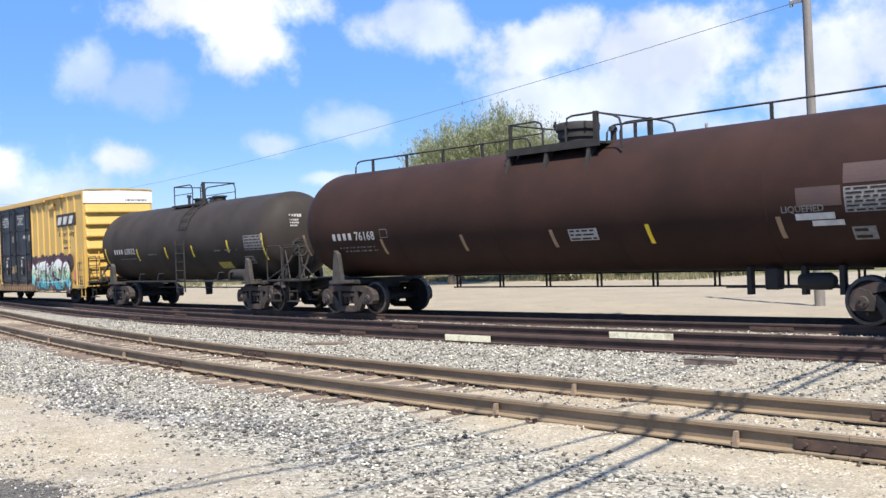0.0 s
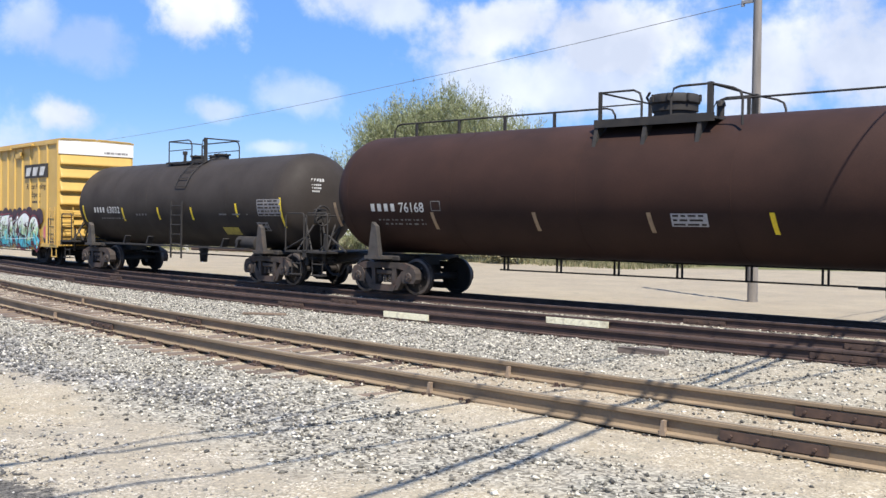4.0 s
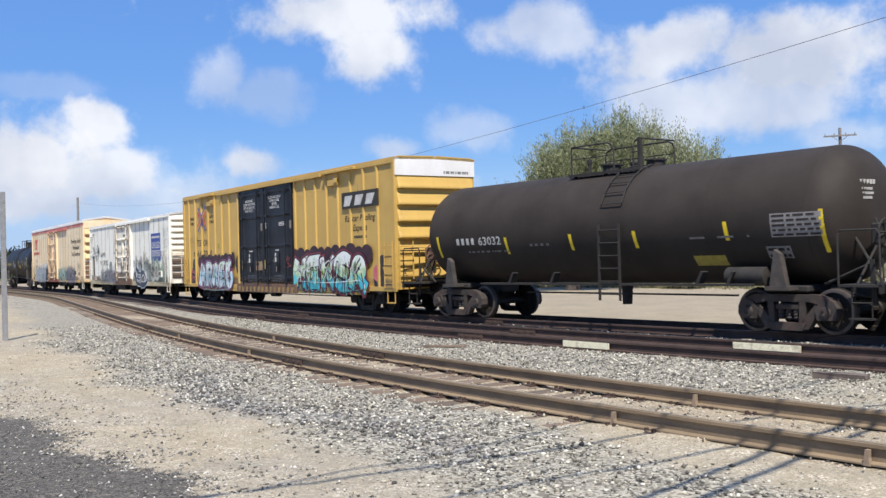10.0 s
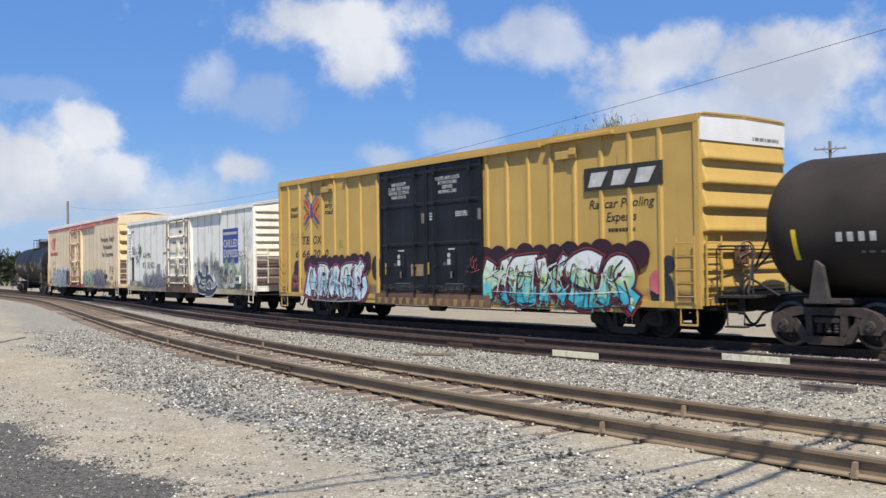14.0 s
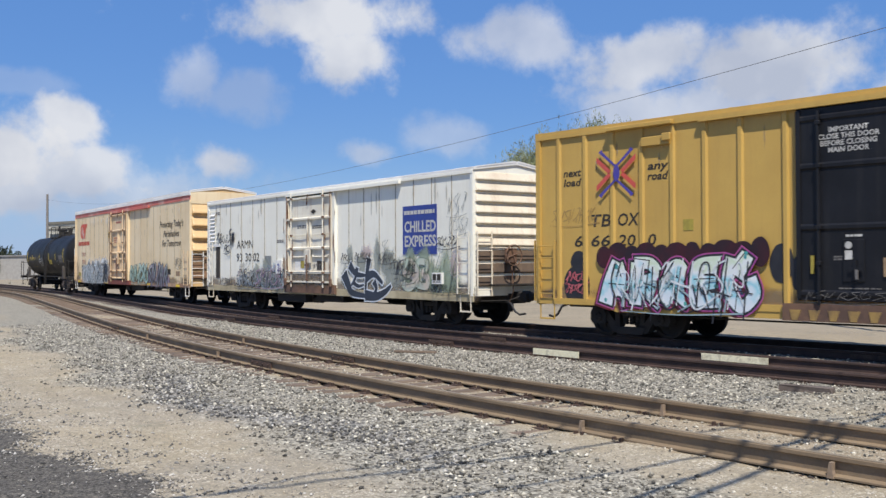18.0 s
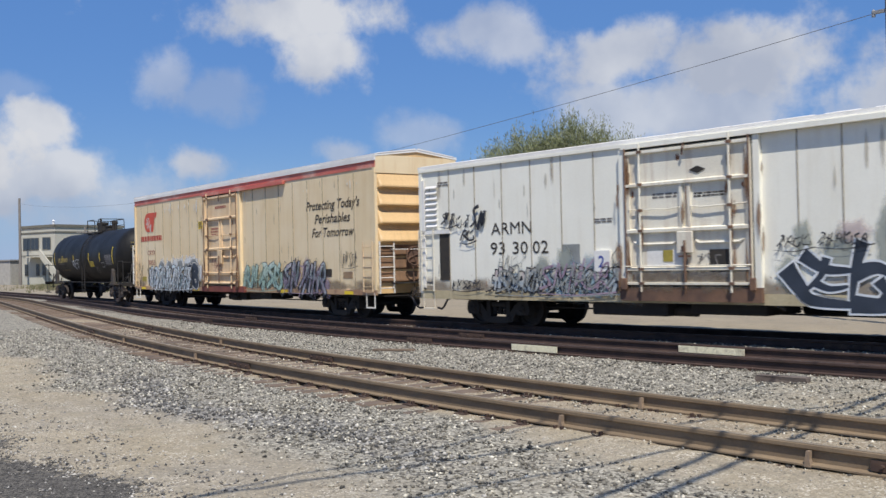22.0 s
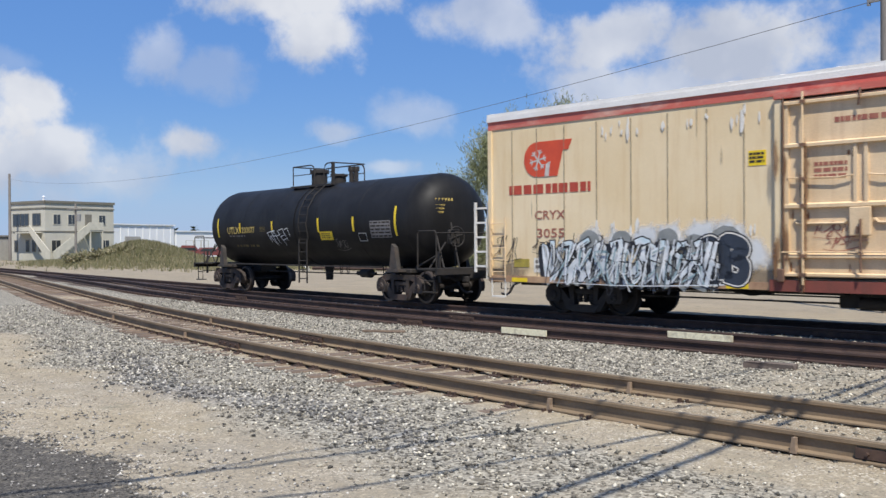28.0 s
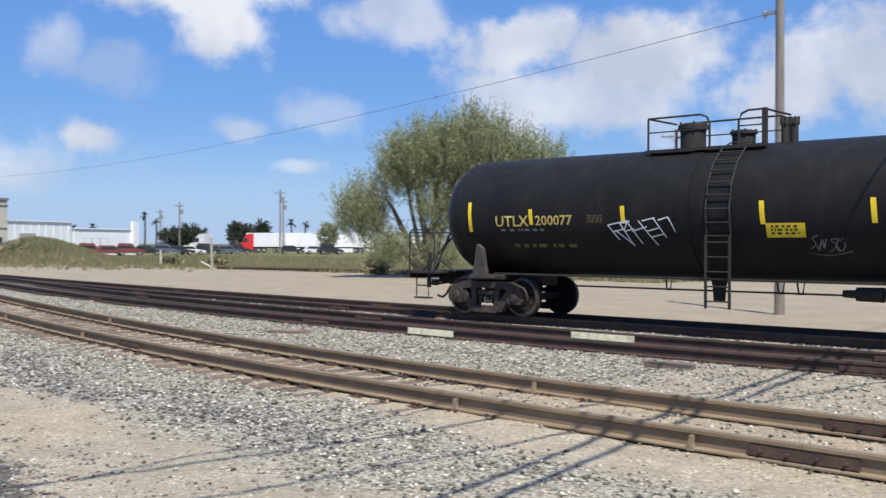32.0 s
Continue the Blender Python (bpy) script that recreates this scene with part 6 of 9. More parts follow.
def corner_fittings(car, half, w, z0, metal, lad_top, side=None):
    """Side and end ladders, sill steps, grab irons and the brake platform at the ends."""
    for s in (-1, 1):
        x = s * (half - 0.12)
        ladder(car, x - s * 0.5 - 0.0, x, -w - 0.07, z0 + 0.05, lad_top, 5, side or metal, 0.014, "side_ladder")
        ladder_end = Shape()
        for y in (-w + 0.05, -w + 0.55):
            ladder_end.box(s * (half + 0.1), s * (half + 0.125), y - 0.02, y + 0.02, z0, lad_top)
        for i in range(5):
            z = z0 + (lad_top - z0) * (i + 0.5) / 5
            ladder_end.tube([(s * (half + 0.11), -w + 0.05, z), (s * (half + 0.11), -w + 0.55, z)], 0.016, 6)
        part("end_ladder", ladder_end, metal, car)
        st = Shape()
        for q in (0.0, 0.45):
            st.box(x - s * q - 0.012, x - s * q + 0.012, -w - 0.012, -w + 0.012, z0 - 0.42, z0 + 0.02)
        st.box(x - s * 0.45, x, -w - 0.03, -w + 0.03, z0 - 0.44, z0 - 0.4)
        part("sill_step", st, metal, car)
        part("crossover_platform", Shape().box(s * half, s * (half + 0.28), -1.0, 1.0, z0 + 0.28, z0 + 0.32), M_FRAME, car)
        part("end_grab_iron", Shape().tube([(s * (half + 0.02), -1.0, z0 + 1.3), (s * (half + 0.14), -1.0, z0 + 1.3), (s * (half + 0.14), 0.9, z0 + 1.3), (s * (half + 0.02), 0.9, z0 + 1.3)], 0.016, 6), metal, car)
    brake_gear(car, half + 0.3, -0.35, z0 + 1.1, M_RUSTYSILL)


def yellow_boxcar():
    u0, u1 = -45.88, -26.5
    u, half = (u0 + u1) / 2, (u1 - u0) / 2
    w, z0, z1 = 1.5, 0.8, 4.87
    car = thing("yellow_boxcar", "yellow high-cube boxcar with black double doors and bright graffiti", "boxcar", group="cars of the freight train")
    g = lambda a: a - u
    box_body(car, half, w, z0, z1, M_YELLOWCAR, M_YELLOWCAR, 0.09)
    trucks = 7.15
    underframe(car, half, z0, trucks, boxes=())
    d0, dm, d1 = g(-38.95), g(-36.5), g(-33.85)
    posts = [g(a) for a in (-45.15, -44.33, -43.51, -42.69, -41.87, -41.05, -40.2, -39.2, -33.68, -32.85, -32.0, -31.15, -30.3, -29.4, -28.5, -27.6)]
    for x in posts:
        painted = (g(-43.7) < x < g(-39.3)) or (g(-33.5) < x < g(-27.6))
        zb = 2.02 if painted else z0
        part("side_post", Shape().prism([(x - 0.075, -w), (x + 0.075, -w), (x + 0.04, -w - 0.05), (x - 0.04, -w - 0.05)], zb, z1 - 0.12, "xy"), M_YELLOWCAR, car)
        if painted:
            fm = M_FILL_B if x < 0 else M_FILL_A
            part("painted_post_foot", Shape().prism([(x - 0.075, -w), (x + 0.075, -w), (x + 0.04, -w - 0.05), (x - 0.04, -w - 0.05)], z0, zb - 0.003, "xy"), fm, car)
    for s in (-1, 1):
        part("corner_post", Shape().box(s * (half - 0.14), s * (half - 0.003), -w - 0.05, -w, z0, z1), M_YELLOWCAR, car)
    part("top_chord", Shape().box(-half, half, -w - 0.055, -w, z1 - 0.12, z1 - 0.021), M_YELLOWCAR, car)
    part("side_sill", Shape().box(-half, half, -w - 0.045, -w, z0 - 0.06, z0 + 0.08), M_YELLOWCAR, car)
    part("fishbelly_sill", Shape().prism([(g(-43.9), z0 - 0.061), (g(-28.2), z0 - 0.061), (g(-28.7), 0.6), (g(-43.4), 0.6)], -w - 0.03, -w + 0.02), M_YELLOWCAR, car)
    part("door_rail", Shape().box(d0 - 2.2, d1 + 2.4, -w - 0.12, -w - 0.056, z1 - 0.16, z1 - 0.05), M_YELLOWCAR, car)
    part("lower_door_track", Shape().box(d0 - 0.3, d1 + 0.3, -w - 0.1, -w - 0.046, z0 - 0.22, z0 + 0.12), M_RUSTYSILL, car)
    for x in np.linspace(d0, d1, 14):
        part("sill_gusset", Shape().prism([(float(x) - 0.14, z0 + 0.0), (float(x) + 0.1, z0 + 0.0), (float(x) + 0.02, z0 - 0.2), (float(x) - 0.1, z0 - 0.2)], -w - 0.11, -w - 0.1005), M_DIRTYYELLOW, car)
    # two plug doors with ribs, lock bars and handles
    for a, b in ((d0, dm - 0.01), (dm + 0.01, d1)):
        door = part("door", Shape().box(a, b, -w - 0.06, -w - 0.002, z0 + 0.18, z1 - 0.17, 0.015), M_BLACKDOOR, car, "black plug door")
        for z in (1.12, 2.39, 3.57, 4.5):
            part("door_rib", Shape().prism([(-w - 0.06, z - 0.07), (-w - 0.085, z - 0.03), (-w - 0.085, z + 0.03), (-w - 0.06, z + 0.07)], a + 0.03, b - 0.03, "yz"), M_BLACKDOOR, door)
        for x in (a + 0.05, b - 0.05):
            part("door_stile", Shape().box(x - 0.045, x + 0.045, -w - 0.092, -w - 0.061, z0 + 0.22, z1 - 0.2), M_BLACKDOOR, door)
        for x in (a + 0.48, b - 0.5):
            part("lock_bar", Shape().tube([(x, -w - 0.13, z0 + 0.1), (x, -w - 0.13, z1 - 0.24)], 0.028, 8), M_BLACKDOOR, door, smooth=True)
            for z in (1.05, 1.7, 2.39, 3.57, 4.4):
                part("bar_guide", Shape().box(x - 0.05, x + 0.05, -w - 0.165, -w - 0.0855, z - 0.04, z + 0.04, 0.01), M_BLACKDOOR, door)
        c = a + (b - a) * 0.43
        part("latch_plate", Shape().box(c - 0.12, c + 0.3, -w - 0.085, -w - 0.061, 1.35, 2.15, 0.01), M_BLACKDOOR, door)
        part("round_label", Shape().lathe([(-w - 0.09, 0.0), (-w - 0.09, 0.07), (-w - 0.0852, 0.07)], "y", 16, (c, 0, 2.04)), M_LETTERW, door)
        part("square_label", Shape().box(c - 0.07, c + 0.07, -w - 0.09, -w - 0.0852, 1.77, 1.94), M_LETTERW, door)
        bars(door, c - 0.3, c - 0.12, 1.74, 1.84, M_LETTERG, y=-w - 0.062, n=3, rows=2, seed=8)
        bars(door, c - 0.06, c + 0.28, 2.17, 2.24, M_LETTERW, y=-w - 0.062, n=4, seed=9)
        bars(door, c - 0.2, c + 0.6, 1.2, 1.24, M_LETTERG, y=-w - 0.062, n=9, seed=10)
        part("door_handle", Shape().box(c + 0.1, c + 0.16, -w - 0.12, -w - 0.086, 1.4, 1.75).box(c + 0.02, c + 0.3, -w - 0.13, -w - 0.1205, 1.56, 1.63), M_BLACKDOOR, door)
        part("handle_grip", Shape().box(c + 0.15, c + 0.2, -w - 0.15, -w - 0.1305, 1.4, 1.58), M_LETTERG, door)
        part("door_hinge", Shape().box(b - 0.1, b - 0.02, -w - 0.14, -w - 0.093, 3.0, 3.3), M_LETTERG, door)
    part("yellow_latch", Shape().box(dm + 0.12, dm + 0.2, -w - 0.1, -w - 0.0925, 1.5, 1.85), M_YELLOWMARK2, car)
    part("yellow_latch", Shape().box(d0 + 0.3, d0 + 0.36, -w - 0.1, -w - 0.0605, 1.5, 1.85), M_YELLOWMARK2, car)
    part("brown_panel", Shape().box(dm - 0.75, dm - 0.15, -w - 0.085, -w - 0.0605, 1.45, 1.8), M_TANMARK, car)
    yd = -w - 0.058
    for i, tx in enumerate(("IMPORTANT", "CLOSE THIS DOOR", "BEFORE CLOSING", "MAIN DOOR")):
        letters(tx, d0 + 1.05, 4.2 - 0.13 * i, 0.1, M_LETTERW, car, yd, align="CENTER", bold=0.03)
    for i, tx in enumerate(("CLOSE AND LOCK", "BOTH DOORS", "BEFORE", "MOVING CAR")):
        letters(tx, dm + 1.08, 4.22 - 0.13 * i, 0.1, M_LETTERW, car, yd, align="CENTER", bold=0.03)
    bars(car, dm + 0.2, dm + 0.42, 3.05, 3.3, M_LETTERW, y=-w - 0.061, n=2, rows=3, seed=2)
    bars(car, dm + 1.45, dm + 2.1, 3.12, 3.28, M_LETTERW, y=-w - 0.061, n=5, rows=3, seed=3)
    # raised door-stop rails between the posts under the eaves
    for a, b, p, q in ((-42.65, -41.9, -43.6, -41.8), (-30.9, -30.2, -31.2, -28.9)):
        part("door_stop", Shape().box(g(a), g(b), -w - 0.1, -w - 0.001, 4.32, 4.52, 0.01).box(g(b) - 0.16, g(b) + 0.06, -w - 0.15, -w - 0.101, 4.4, 4.56, 0.01), M_YELLOWCAR, car)
        part("eave_rail", Shape().box(g(p), g(q), -w - 0.16, -w - 0.0555, z1 - 0.12, z1 - 0.03, 0.01), M_YELLOWCAR, car)
    part("defect_box", Shape().box(g(-41.6), g(-41.35), -w - 0.008, -w - 0.001, 2.42, 2.66), M_YELLOWMARK2, car)
    # wide sign with a slanted mark, drawn as plain shapes
    sx0, sx1 = g(-29.93), g(-27.52)
    yl, yw = -w - 0.056, -w - 0.001
    part("black_sign", Shape().box(sx0, sx1, yl, -w, 3.48, 4.02), M_LETTERK, car)
    for k, (p, q) in enumerate(((0.12, 0.72), (0.86, 1.46), (1.6, 2.2))):
        a, b = sx0 + p, sx0 + q
        part("sign_mark", Shape().prism([(a + 0.14, 3.9), (b + 0.06, 3.9), (b - 0.16, 3.56), (a + 0.02, 3.56)], yl - 0.003, yl - 0.007), M_LETTERW, car)
    for tx, z, x in (("Railcar Pooling", 3.04, -28.82), ("Experts", 2.72, -28.8)):
        letters(tx, g(x), z, 0.22, M_LETTERK, car, yw, slant=0.2, align="CENTER", width=2.05 if "R" == tx[0] else 0.95)
    bars(car, g(-29.2), g(-28.35), 2.42, 2.56, M_LETTERK, y=yw, n=9, seed=11)
    # cross mark of four arms in blue and red
    cx, cz = g(-43.38), 3.79
    yx, yl = yl, -w - 0.053
    xm = Shape()
    for sx in (-1, 1):
        for sz in (-1, 1):
            k = lambda a, b: (cx + sx * a, cz + sz * b)
            p = [k(0.06, 0.16), k(0.5, 0.5), k(0.42, 0.56), k(0.36, 0.48), k(-0.02, 0.16)]
            xm.prism(p, yl - 0.002, yl - 0.006)
            p = [k(0.14, 0.06), k(0.56, 0.4), k(0.56, 0.27), k(0.2, -0.02)]
            xr = Shape().prism(p, yl - 0.0065 - (0.001 if sz > 0 else 0.002), yl - 0.011)
            part("cross_mark_arm", xr, M_CROSSRED, car)
    xm.prism(blob(cx + 0.02, cz, 0.09, 0.2, random.Random(2), 16, 0.02), yl - 0.0125, yl - 0.016)
    part("cross_mark", xm, M_CROSSBLUE, car)
    for tx, x in ((("next", "load"), -44.75), (("any", "road"), -42.28)):
        for i, q in enumerate(tx):
            letters(q, g(x), 3.8 - 0.23 * i, 0.18, M_LETTERK, car, yw, slant=0.2, align="CENTER", width=0.56, bold=0.035)
    for tx, x, z, wd, h in (("TB", -44.22, 2.58, 0.6, 0.29), ("OX", -43.4, 2.58, 0.6, 0.29)):
        letters(tx, g(x), z, h, M_LETTERK, car, yw, slant=0.15, width=wd, name="reporting_mark")
    for tx, x, wd in (("6", -44.7, 0.24), ("66", -44.2, 0.56), ("20", -43.38, 0.5), ("0", -42.56, 0.22)):
        letters(tx, g(x), 2.12, 0.26, M_LETTERK, car, yw, slant=0.15, width=wd, name="car_number")
    # ends: corrugations, white cap with print
    for s in (-1, 1):
        ribbed_end(car, half, w - 0.05, 2.27, 4.34, 4, M_YELLOWCAR, s, 0.13)
        ribbed_end(car, half, w - 0.05, z0 + 0.3, 2.2, 3, M_YELLOWCAR, s, 0.06)
        part("end_cap_panel", Shape().box(s * (half - 0.01), s * (half + 0.03), -w - 0.01, w + 0.01, 4.36, z1 + 0.04), M_WHITEROOF, car, "white cap panel")
    sh = Shape()
    rng = random.Random(8)
    for y in np.linspace(0.3, 1.2, 11):
        if abs(y) > 0.15:
            sh.box(half + 0.03, half + 0.034, float(y), float(y) + rng.uniform(0.04, 0.09), 4.44, 4.52)
    part("end_print", sh, M_LETTERG, car)
    corner_fittings(car, half, w + 0.02, z0, M_YELLOWCAR, 2.3)
    piece(car, "HEKS4", g(-33.75), g(-28.3), 0.7, 1.98, 12, M_FILL_A, -w - 0.048, w=0.31, edge=0.055, cloud=M_MAROONK, shadow=M_MAROON, glow=M_CRIMSON, spots=M_OLIVE)
    piece(car, "AR4E2", g(-43.75), g(-39.75), 0.7, 1.94, 31, M_FILL_B, -w - 0.048, w=0.27, edge=0.05, cloud=M_MAROONK, shadow=M_MAROON, glow=M_PINKLINE, spots=M_TEAL)
    for a, b, c, d, m, n, sd, th in ((-33.5, -28.6, 0.75, 1.75, M_SPRAYK, 10, 61, 0.04), (-33.3, -28.5, 0.8, 1.7, M_MAROON, 7, 62, 0.05), (-33.4, -28.8, 1.1, 1.8, M_SPRAYW, 9, 63, 0.035), (-33.4, -28.6, 0.64, 1.0, M_TEAL, 8, 66, 0.04), (-43.5, -39.9, 0.75, 1.75, M_SPRAYK, 8, 64, 0.035), (-43.4, -40.0, 0.8, 1.7, M_SPRAYW, 7, 65, 0.04), (-43.2, -40.2, 0.7, 1.3, M_BLUEGREY, 6, 67, 0.05)):
        tag_line(car, g(a), g(b), c, d, m, -w - 0.086, n, sd, th, 0.05, name="wild_stroke")
    rng = random.Random(4)
    for k, (x, z, rx, rz) in enumerate(((-44.6, 1.2, 0.4, 0.5), (-44.55, 1.75, 0.24, 0.28), (-27.6, 1.1, 0.35, 0.45), (-27.4, 1.7, 0.18, 0.2), (-39.3, 1.7, 0.26, 0.4), (-38.98, 1.5, 0.12, 0.34))):
        sh = Shape()
        flat(sh, blob(g(x), z, rx, rz, rng, 18, 0.05), -w - 0.004 - 0.0006 * k)
        part("paint_figure", sh, M_SPRAYK, car)
    tag_line(car, g(-44.95), g(-44.3), 1.3, 1.5, M_PINK, -w - 0.02, 4, 9, 0.028)
    tag_line(car, g(-44.95), g(-44.3), 1.03, 1.22, M_PINK, -w - 0.02, 5, 10, 0.026)
    tag_line(car, g(-34.5), g(-34.05), 1.65, 1.95, M_PINK, -w - 0.1, 3, 14, 0.022)
    tag_line(car, g(-38.8), g(-36.8), 1.02, 1.16, M_LETTERG, -w - 0.094, 9, 15, 0.014)
    tag_line(car, g(-36.2), g(-34.6), 1.02, 1.16, M_LETTERG, -w - 0.094, 8, 17, 0.014)
    overspray(car, "road_dirt", [(x, 0.95, 1.1, 0.3) for x in np.linspace(-half + 0.8, half - 0.8, 11)], S_DIRT, -w - 0.0015, seed=3)
    overspray(car, "rust_streak", [(g(-45.85) + rng.uniform(0.3, 19.2), rng.uniform(3.9, 4.6), rng.uniform(0.015, 0.04), rng.uniform(0.1, 0.4)) for _ in range(18)], S_FAINT, -w - 0.0018, seed=4)
    sh = Shape()
    flat(sh, blob(g(-27.75), 1.3, 0.2, 0.25, rng, 16, 0.15), -w - 0.02)
    part("paint_patch", sh, M_PINK, car)
    tag_line(car, g(-45.4), g(-44.0), 2.7, 3.0, M_LETTERG3, -w - 0.002, 8, 12, 0.03)
    cars.append((car, u, trucks))
    return car


M_LETTERG3 = mat("ghost_tag_paint", (0.4, 0.26, 0.08), (0.36, 0.22, 0.07), 0.6, 0, 4, bump=0)
M_MAROONK = mat("black_maroon_spray_paint", (0.05, 0.008, 0.012), (0.018, 0.01, 0.014), 0.5, 0, 2.2)
M_CRIMSON = mat("crimson_spray_line", (0.34, 0.03, 0.045), (0.24, 0.025, 0.04), 0.5, 0, 3)
M_PINKLINE = mat("pink_spray_line", (0.5, 0.1, 0.22), (0.3, 0.06, 0.28), 0.5, 0, 3)
M_OLIVE = mat("olive_spray_spot", (0.2, 0.34, 0.06), (0.14, 0.27, 0.06), 0.5, 0, 3)
M_TEAL = mat("teal_spray_spot", (0.08, 0.36, 0.3), (0.06, 0.27, 0.34), 0.5, 0, 3)
M_DIRTYYELLOW = mat("dirty_yellow_sill_paint", (0.4, 0.25, 0.07), (0.22, 0.14, 0.06), 0.7, 0, 4, stain=(0.12, 0.08, 0.05), stain_amount=0.6)
M_CROSSBLUE = mat("blue_mark_paint", (0.07, 0.055, 0.32), (0.09, 0.07, 0.27), 0.5, 0, 3, bump=0)
M_CROSSRED = mat("red_mark_paint", (0.62, 0.09, 0.06), (0.52, 0.09, 0.07), 0.5, 0, 3, bump=0)


def reefer_door(car, a, b, w, z0, z1, wall_mat, frame_mat, rust):
    """A plug door on a black plate that paints the shade of its gap: slim beams, centre stile, lock rods with brackets,
    latch, handle and bowed panels.
    """
    H, W, m = z1 - z0, b - a, (a + b) / 2
    at = lambda q: z1 - H * q
    # black plate draws the shadow in the gap round the door
    part("door_gap_shade", Shape().box(a - 0.05, b + 0.05, -w - 0.03, -w - 0.002, z0 - 0.03, z1 + 0.05), M_LETTERK, car)
    door = part("door", Shape().box(a, b, -w - 0.075, -w - 0.031, z0, z1, 0.015), wall_mat, car, "insulated plug door")
    for q, h in ((0.02, 0.045), (0.26, 0.05), (0.6, 0.055), (0.88, 0.05), (0.985, 0.04)):
        z = at(q)
        part("door_beam", Shape().prism([(-w - 0.076, z - h), (-w - 0.15, z - h * 0.7), (-w - 0.15, z + h * 0.4), (-w - 0.076, z + h)], a + 0.02, b - 0.02, "yz"), frame_mat, door)
    for x, q0, q1, d in ((a + 0.05, 0.0, 1.0, 0.05), (b - 0.05, 0.0, 1.0, 0.05), (m - 0.1, 0.26, 0.6, 0.035), (m + 0.1, 0.26, 0.6, 0.035)):
        part("door_stile", Shape().box(x - d, x + d, -w - 0.125, -w - 0.077, at(q1) + 0.02, at(q0) - 0.02), frame_mat, door)
    # pressed panels and thin rails between the beams
    for s in (-1, 1):
        x0, x1 = m + s * 0.24, m + s * (W / 2 - 0.2)
        part("pressed_panel", Shape().tube([(x0, -w - 0.08, at(0.68)), (x0 + s * 0.08, -w - 0.1, at(0.7)), (x1 - s * 0.08, -w - 0.1, at(0.7)), (x1, -w - 0.08, at(0.68))], 0.03, 6), frame_mat, door)
        part("thin_rail", Shape().tube([(x0 - s * 0.1, -w - 0.13, at(0.44)), (x0 + s * 0.2, -w - 0.14, at(0.45)), (x1 + s * 0.12, -w - 0.13, at(0.44))], 0.014, 5), frame_mat, door)
    for x in (a + W * 0.14, b - W * 0.14):
        rod = part("lock_rod", Shape().tube([(x, -w - 0.19, z0 - 0.14), (x, -w - 0.19, z1 + 0.12)], 0.022, 8), frame_mat, door, smooth=True)
        for q in (0.02, 0.26, 0.45, 0.6, 0.88, 0.985):
            part("rod_bracket", Shape().box(x - 0.045, x + 0.045, -w - 0.22, -w - 0.151, at(q) - 0.03, at(q) + 0.03), M_RUSTYSILL, rod)
    for x in (a + 0.015, b - 0.015):
        part("edge_rod", Shape().tube([(x, -w - 0.15, z0 - 0.05), (x, -w - 0.15, z1 + 0.05)], 0.016, 6), M_RUSTYSILL, door)
    part("latch_box", Shape().box(m - 0.2, m + 0.2, -w - 0.17, -w - 0.126, at(0.77), at(0.615), 0.015), frame_mat, door)
    part("door_handle", Shape().tube([(m + 0.03, -w - 0.21, at(0.97)), (m + 0.03, -w - 0.21, at(0.68))], 0.024, 8).box(m - 0.14, m + 0.16, -w - 0.2, -w - 0.171, at(0.8), at(0.785)).box(m - 0.06, m - 0.02, -w - 0.2, -w - 0.171, at(0.76), at(0.72)), M_RUSTYSILL, door)
    part("top_hook", Shape().tube([(m, -w - 0.12, at(-0.02)), (m, -w - 0.17, at(0.03)), (m - 0.03, -w - 0.14, at(0.07))], 0.022, 6), M_RUSTYSILL, door)
    part("bottom_rail", Shape().tube([(a - 0.03, -w - 0.16, at(0.86)), (b + 0.03, -w - 0.16, at(0.86))], 0.014, 5), frame_mat, door)
    for x in (a - 0.04, b + 0.04):
        part("roller_bracket", Shape().box(x - 0.07, x + 0.07, -w - 0.2, -w - 0.1505, z0 - 0.1, z0 + 0.16, 0.02), M_RUSTYSILL, door)
    rs, rng = Shape(), random.Random(int(a * 7))
    for k in range(12):
        x, z = rng.choice((a + 0.16, b - 0.16, a + W * 0.14 + 0.1, m - 0.2, b - W * 0.14 - 0.1)) + rng.uniform(-0.05, 0.05), at(rng.choice((0.3, 0.64, 0.92, 0.06))) - rng.uniform(0, 0.16)
        flat(rs, blob(x, z, rng.uniform(0.012, 0.03), rng.uniform(0.05, 0.14), rng, 10, 0.35), -w - 0.0755 - 0.0004 * k)
    tagged(part("rust_patches", rs, rust, door), kind="stuff")
    return door


def panel_seams(car, xs, w, z0, z1, m=None, width=0.013):
    for x in xs:
        part("panel_seam", Shape().prism([(x - width, -w), (x + width, -w), (x + width * 0.4, -w - 0.014), (x - width * 0.4, -w - 0.014)], z0, z1, "xy"), m or M_SEAM, car)


def chips(car, x0, x1, z0, z1, n, seed, y, m, lo=0.02, hi=0.07):
    sh, rng = Shape(), random.Random(seed)
    for k in range(n):
        r = rng.uniform(lo, hi) * 0.38
        flat(sh, blob(rng.uniform(x0, x1), rng.uniform(z0, z1), r, r * rng.uniform(1.5, 5.0), rng, 14, 0.3), y - 0.0003 * (k % 5))
    tagged(part("peeled_paint", sh, m, car), kind="stuff")


